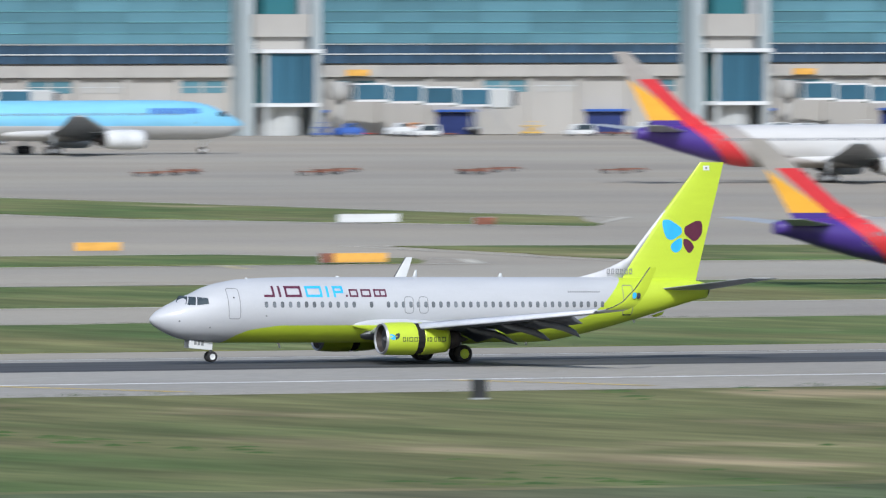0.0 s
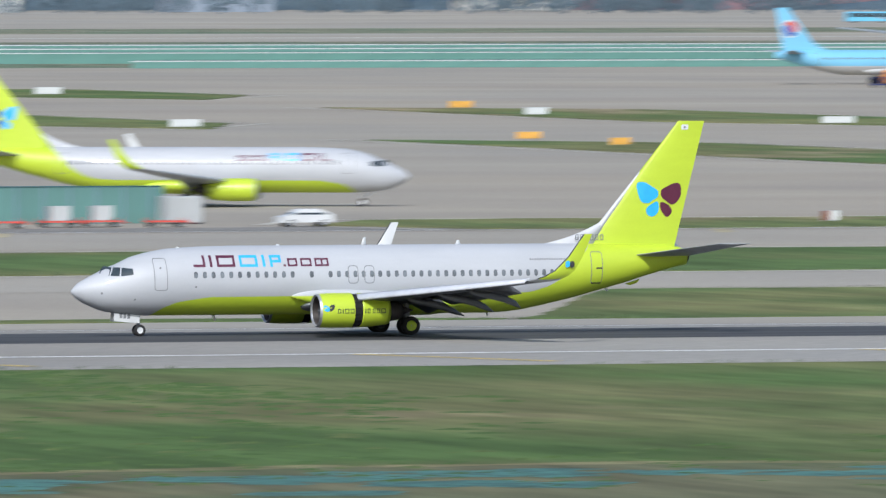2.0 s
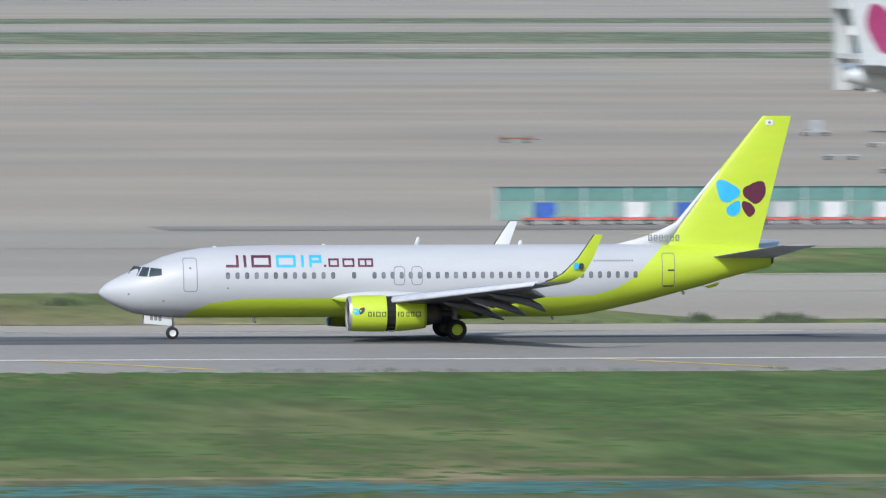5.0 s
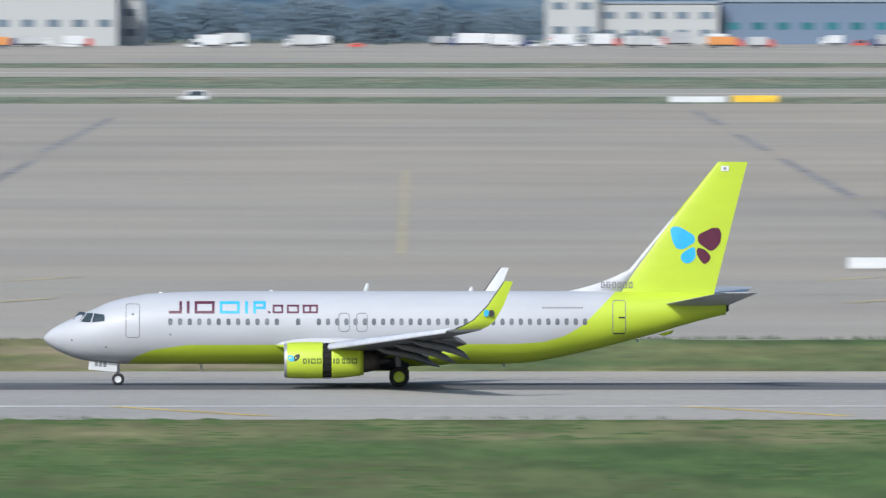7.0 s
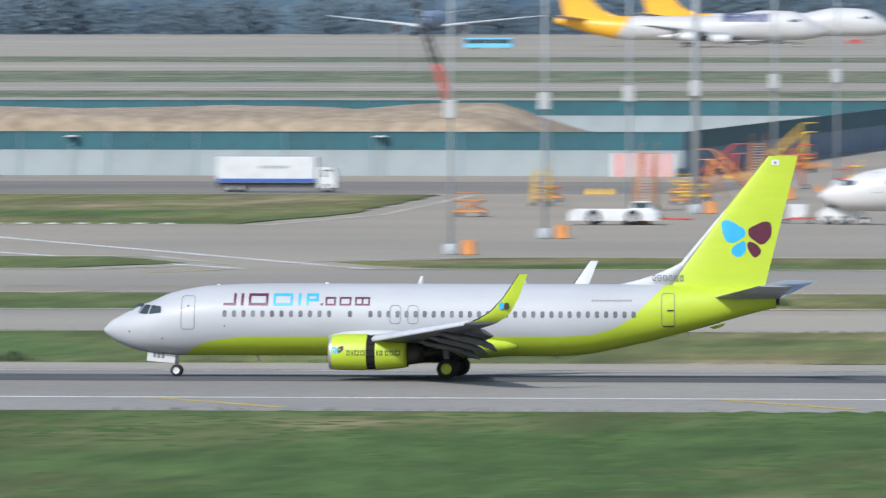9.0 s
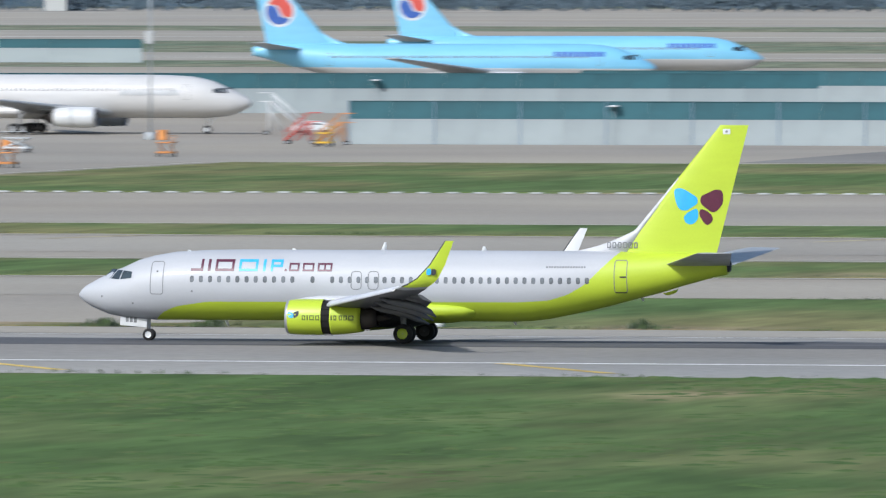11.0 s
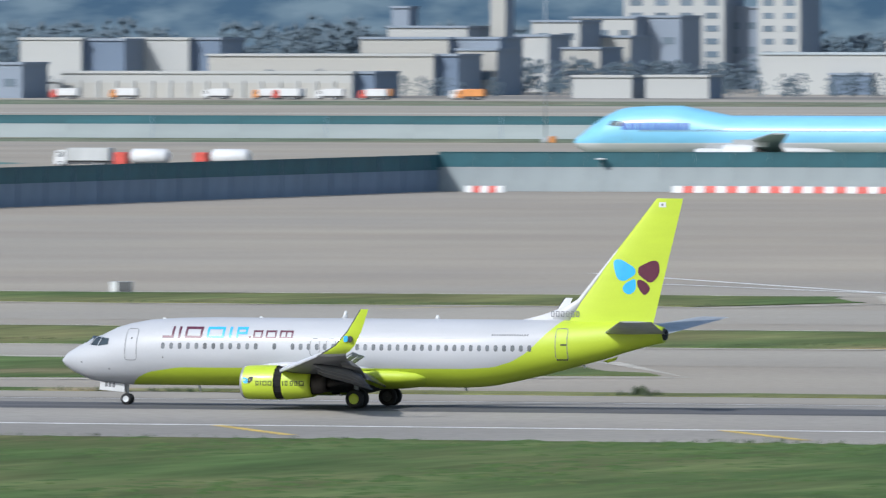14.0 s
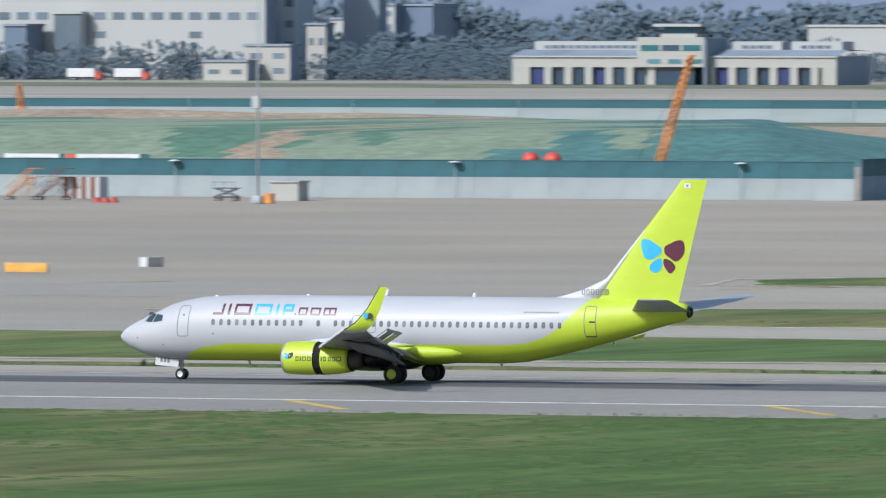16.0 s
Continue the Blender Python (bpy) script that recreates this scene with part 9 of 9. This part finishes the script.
# ---- trees and hills ----
def woods():
    """Far woods: many ragged crowns of small clumps, in one object."""
    r = random.Random(21)
    verts, faces = [], []

    def clump(x, y, z, s):
        k = len(verts)
        n = 4
        top, low = (x + r.uniform(-0.2, 0.2) * s, y, z + s * r.uniform(1.0, 1.5)), (x, y, z - s * 1.0)
        verts.append(top)
        for i in range(n):
            a = 6.283 * i / n + r.uniform(-0.3, 0.3)
            q = s * r.uniform(0.55, 0.95)
            verts.append((x + q * math.cos(a), y + q * math.sin(a), z + s * r.uniform(-0.3, 0.25)))
        verts.append(low)
        for i in range(n):
            faces.append((k, k + 1 + i, k + 1 + (i + 1) % n))
            faces.append((k + n + 1, k + 1 + (i + 1) % n, k + 1 + i))

    def tree(x, y, z, h):
        k = len(verts)
        for dx, dz in ((-0.25, 0), (0.25, 0), (0.12, h * 0.5), (-0.12, h * 0.5)):
            verts.append((x + dx, y, z + dz))
        faces.append((k, k + 1, k + 2, k + 3))
        spread = r.uniform(0.34, 0.55)
        for _ in range(64):
            t = r.random()
            w = h * spread * math.sqrt(max(0.05, 1 - (1.5 * t - 0.55) ** 2))
            clump(x + r.uniform(-1, 1) * w, y + r.uniform(-1, 1) * w, z + h * (0.06 + 0.86 * t), h * r.uniform(0.032, 0.07))

    def belt(x0, x1, y0, y1, n, h0, h1, z=-0.7):
        for _ in range(n):
            x = r.uniform(x0, x1)
            tree(x, r.uniform(y0, y1), z, r.uniform(h0, h1) * (0.85 + 0.5 * noise.noise((x * 0.012, 1, 1))))

    belt(-2150, -1690, 3905, 3925, 170, 6, 10)
    belt(-1900, -1808, 3888, 3904, 46, 8, 15)
    belt(-1790, -1700, 3925, 3945, 40, 9, 15)
    belt(-1640, -1570, 3900, 3960, 40, 8, 12)
    belt(-1690, -1180, 3940, 3955, 110, 5, 9)
    belt(-1860, -1660, 3950, 4040, 130, 10, 17)
    belt(-2150, -1500, 4180, 4280, 330, 19, 29)
    belt(-1660, -1180, 4075, 4105, 210, 9, 14)
    belt(-1500, -1180, 4350, 4420, 160, 14, 22)
    belt(-1230, -800, 4330, 4350, 150, 9, 14)
    belt(-1230, -790, 4420, 4560, 250, 13, 22)
    belt(-810, -270, 4650, 4705, 330, 11, 18)
    belt(-330, 420, 4480, 4600, 240, 10, 17)
    belt(420, 1320, 4420, 4600, 330, 10, 17)
    belt(1300, 2200, 4480, 4600, 330, 8, 14)
    belt(-200, -150, 4290, 4335, 14, 8, 12)
    belt(-90, 35, 4465, 4480, 60, 10, 16)
    belt(-16, 0, 4380, 4390, 8, 11, 15)
    belt(10, 35, 4380, 4390, 12, 9, 13)
    belt(46, 76, 4400, 4406, 22, 4, 6)
    belt(1250, 1500, 4425, 4436, 70, 2, 6)
    belt(1690, 2200, 4425, 4436, 120, 2, 6)
    belt(1575, 1612, 4425, 4436, 14, 4, 9)
    belt(1636, 1690, 4425, 4436, 14, 2, 5)
    belt(1560, 1660, 4446, 4452, 20, 7, 10)
    belt(300, 1320, 4400, 4415, 200, 6, 10)
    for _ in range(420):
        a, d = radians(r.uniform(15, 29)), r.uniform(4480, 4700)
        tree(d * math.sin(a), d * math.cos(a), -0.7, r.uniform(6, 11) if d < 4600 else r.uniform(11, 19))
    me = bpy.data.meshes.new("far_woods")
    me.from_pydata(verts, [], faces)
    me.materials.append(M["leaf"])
    tagged(new("far_woods", me), "dense belt of trees beyond the airfield, tinted slate blue for haze", "woods", kind="stuff")


woods()
for x in (-1840, -1824.5):
    box_truck(pose(x, 3870, G, 0, 0, 180), "red", "white", None, "white-bodied truck parked before the office trees", 11.0, 3.6, True)


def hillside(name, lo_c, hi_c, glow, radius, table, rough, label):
    """A ridge behind everything, a plain far backdrop; haze is painted into its colours and it glows: (bearing, height)
    pairs.
    """
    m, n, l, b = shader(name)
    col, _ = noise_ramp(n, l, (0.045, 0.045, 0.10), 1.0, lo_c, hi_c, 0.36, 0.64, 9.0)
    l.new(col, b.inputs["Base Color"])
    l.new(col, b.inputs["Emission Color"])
    # the ridge glows by itself, standing in for the brightness of haze
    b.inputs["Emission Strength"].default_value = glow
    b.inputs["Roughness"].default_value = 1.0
    bm = bmesh.new()
    lo, hi = [], []
    for k in range(361):
        deg = -45 + 0.25 * k
        a = radians(deg)
        h = float(np.interp(deg, [p[0] for p in table], [p[1] for p in table]))
        h += rough * (noise.noise((deg * 1.7, 0, 4)) + 0.5 * noise.noise((deg * 9, 0, 2)))
        x, y = radius * math.sin(a), radius * math.cos(a)
        lo.append(bm.verts.new((x * 0.985, y * 0.985, -0.75)))
        hi.append(bm.verts.new((x, y, max(1.0, h))))
    for i in range(360):
        bm.faces.new((lo[i], lo[i + 1], hi[i + 1], hi[i]))
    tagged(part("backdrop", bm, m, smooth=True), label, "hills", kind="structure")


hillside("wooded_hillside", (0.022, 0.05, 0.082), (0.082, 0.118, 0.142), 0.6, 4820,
         [(-45, 8), (-25, 12), (-23, 16), (-22.2, 22), (-21.4, 30), (-20, 60), (-18, 80), (-16, 70), (-14, 52), (-11, 36), (-8, 28), (-5, 22), (0, 16), (8, 16), (16, 14), (22, 15), (45, 14)], 2.2, "blue-green wooded hills on the horizon, haze painted in, faintly glowing")
# pale glowing ridge in the colour of the hazy sky at the horizon
hillside("distant_range", (0.10, 0.126, 0.172), (0.114, 0.142, 0.19), 0.8, 4930, [(-45, 34), (45, 34)], 2.0, "pale blue glowing range standing in for the hazy horizon")
# parked cars and trucks before the far cargo halls
rnd = random.Random(12)
for k in range(40):
    x = rnd.uniform(-420, 150)
    y = rnd.uniform(4080, 4180) if x < -200 else rnd.uniform(4200, 4300)
    if k % 3 == 0:
        box_truck(pose(x, y, G, 0, 0, 180 * (k % 2)), rnd.choice(["white", "red", "blue"]), rnd.choice(["white", "offwhite", "orange"]), None, "truck parked before the far cargo halls", rnd.uniform(7, 11), 3.4, True)
    else:
        car(pose(x, y, G), rnd.choice(["white", "white", "red", "grey"]), "car parked before the far cargo halls", k % 2 == 0, True)
for k in range(26):
    x = rnd.uniform(-204, -112) if k % 3 == 1 else rnd.uniform(-70, 180)
    y = rnd.uniform(4215, 4330)
    box_truck(pose(x, y, G, 0, 0, 180 * (k % 2)), rnd.choice(["white", "red", "white", "navy"]), rnd.choice(["white", "white", "offwhite", "white", "grey"]), None, "truck parked in the crowded far loading yard", rnd.uniform(6, 12), rnd.uniform(3.0, 4.2), True)
for k in range(18):
    x = rnd.uniform(-1640, -1330)
    box_truck(pose(x, 3760 + rnd.uniform(0, 12), G), rnd.choice(["red", "orange", "white"]), rnd.choice(["orange", "white", "white"]), None, "truck parked along the far service road", 8, 3.0, True)


def motions():
    # the landing airliner still straightens to the centre line during the first three seconds
    swing = [(0, -1.5, 0.2), (0.5, -1.3, 0.17), (1, -1.0, 0.12), (1.5, -0.8, 0.08), (2, -0.55, 0.04), (2.5, -0.25, 0.0), (3, 0.0, 0.0), (16, 0.0, 0.0)]
    ts, turn, lag = zip(*swing)
    # its nose sinks onto the nose wheel during the first second and a half, turning about the main wheels
    def row(t, x):
        nose = float(np.interp(t, (0, 0.5, 1.0, 1.5, 2.0), (0.5, 0.32, 0.16, 0.06, 0.0)))
        return t, pose(x + float(np.interp(t, ts, lag)), 806.4, 19.9 * math.sin(radians(nose)) - 0.05 * nose, 0, nose, float(np.interp(t, ts, turn)))

    walk(airliner_main, [row(t, x) for t, x in ROLL])
    # the inboard spoilers swing up late in the roll-out
    for flap in SPOILERS:
        rest = flap.location.copy()
        walk(flap, [(t, pose(*rest, 0, -a, 0)) for t, a in ((0, 2), (12.2, 2), (12.7, 15), (13.3, 32), (16, 33))])


motions()
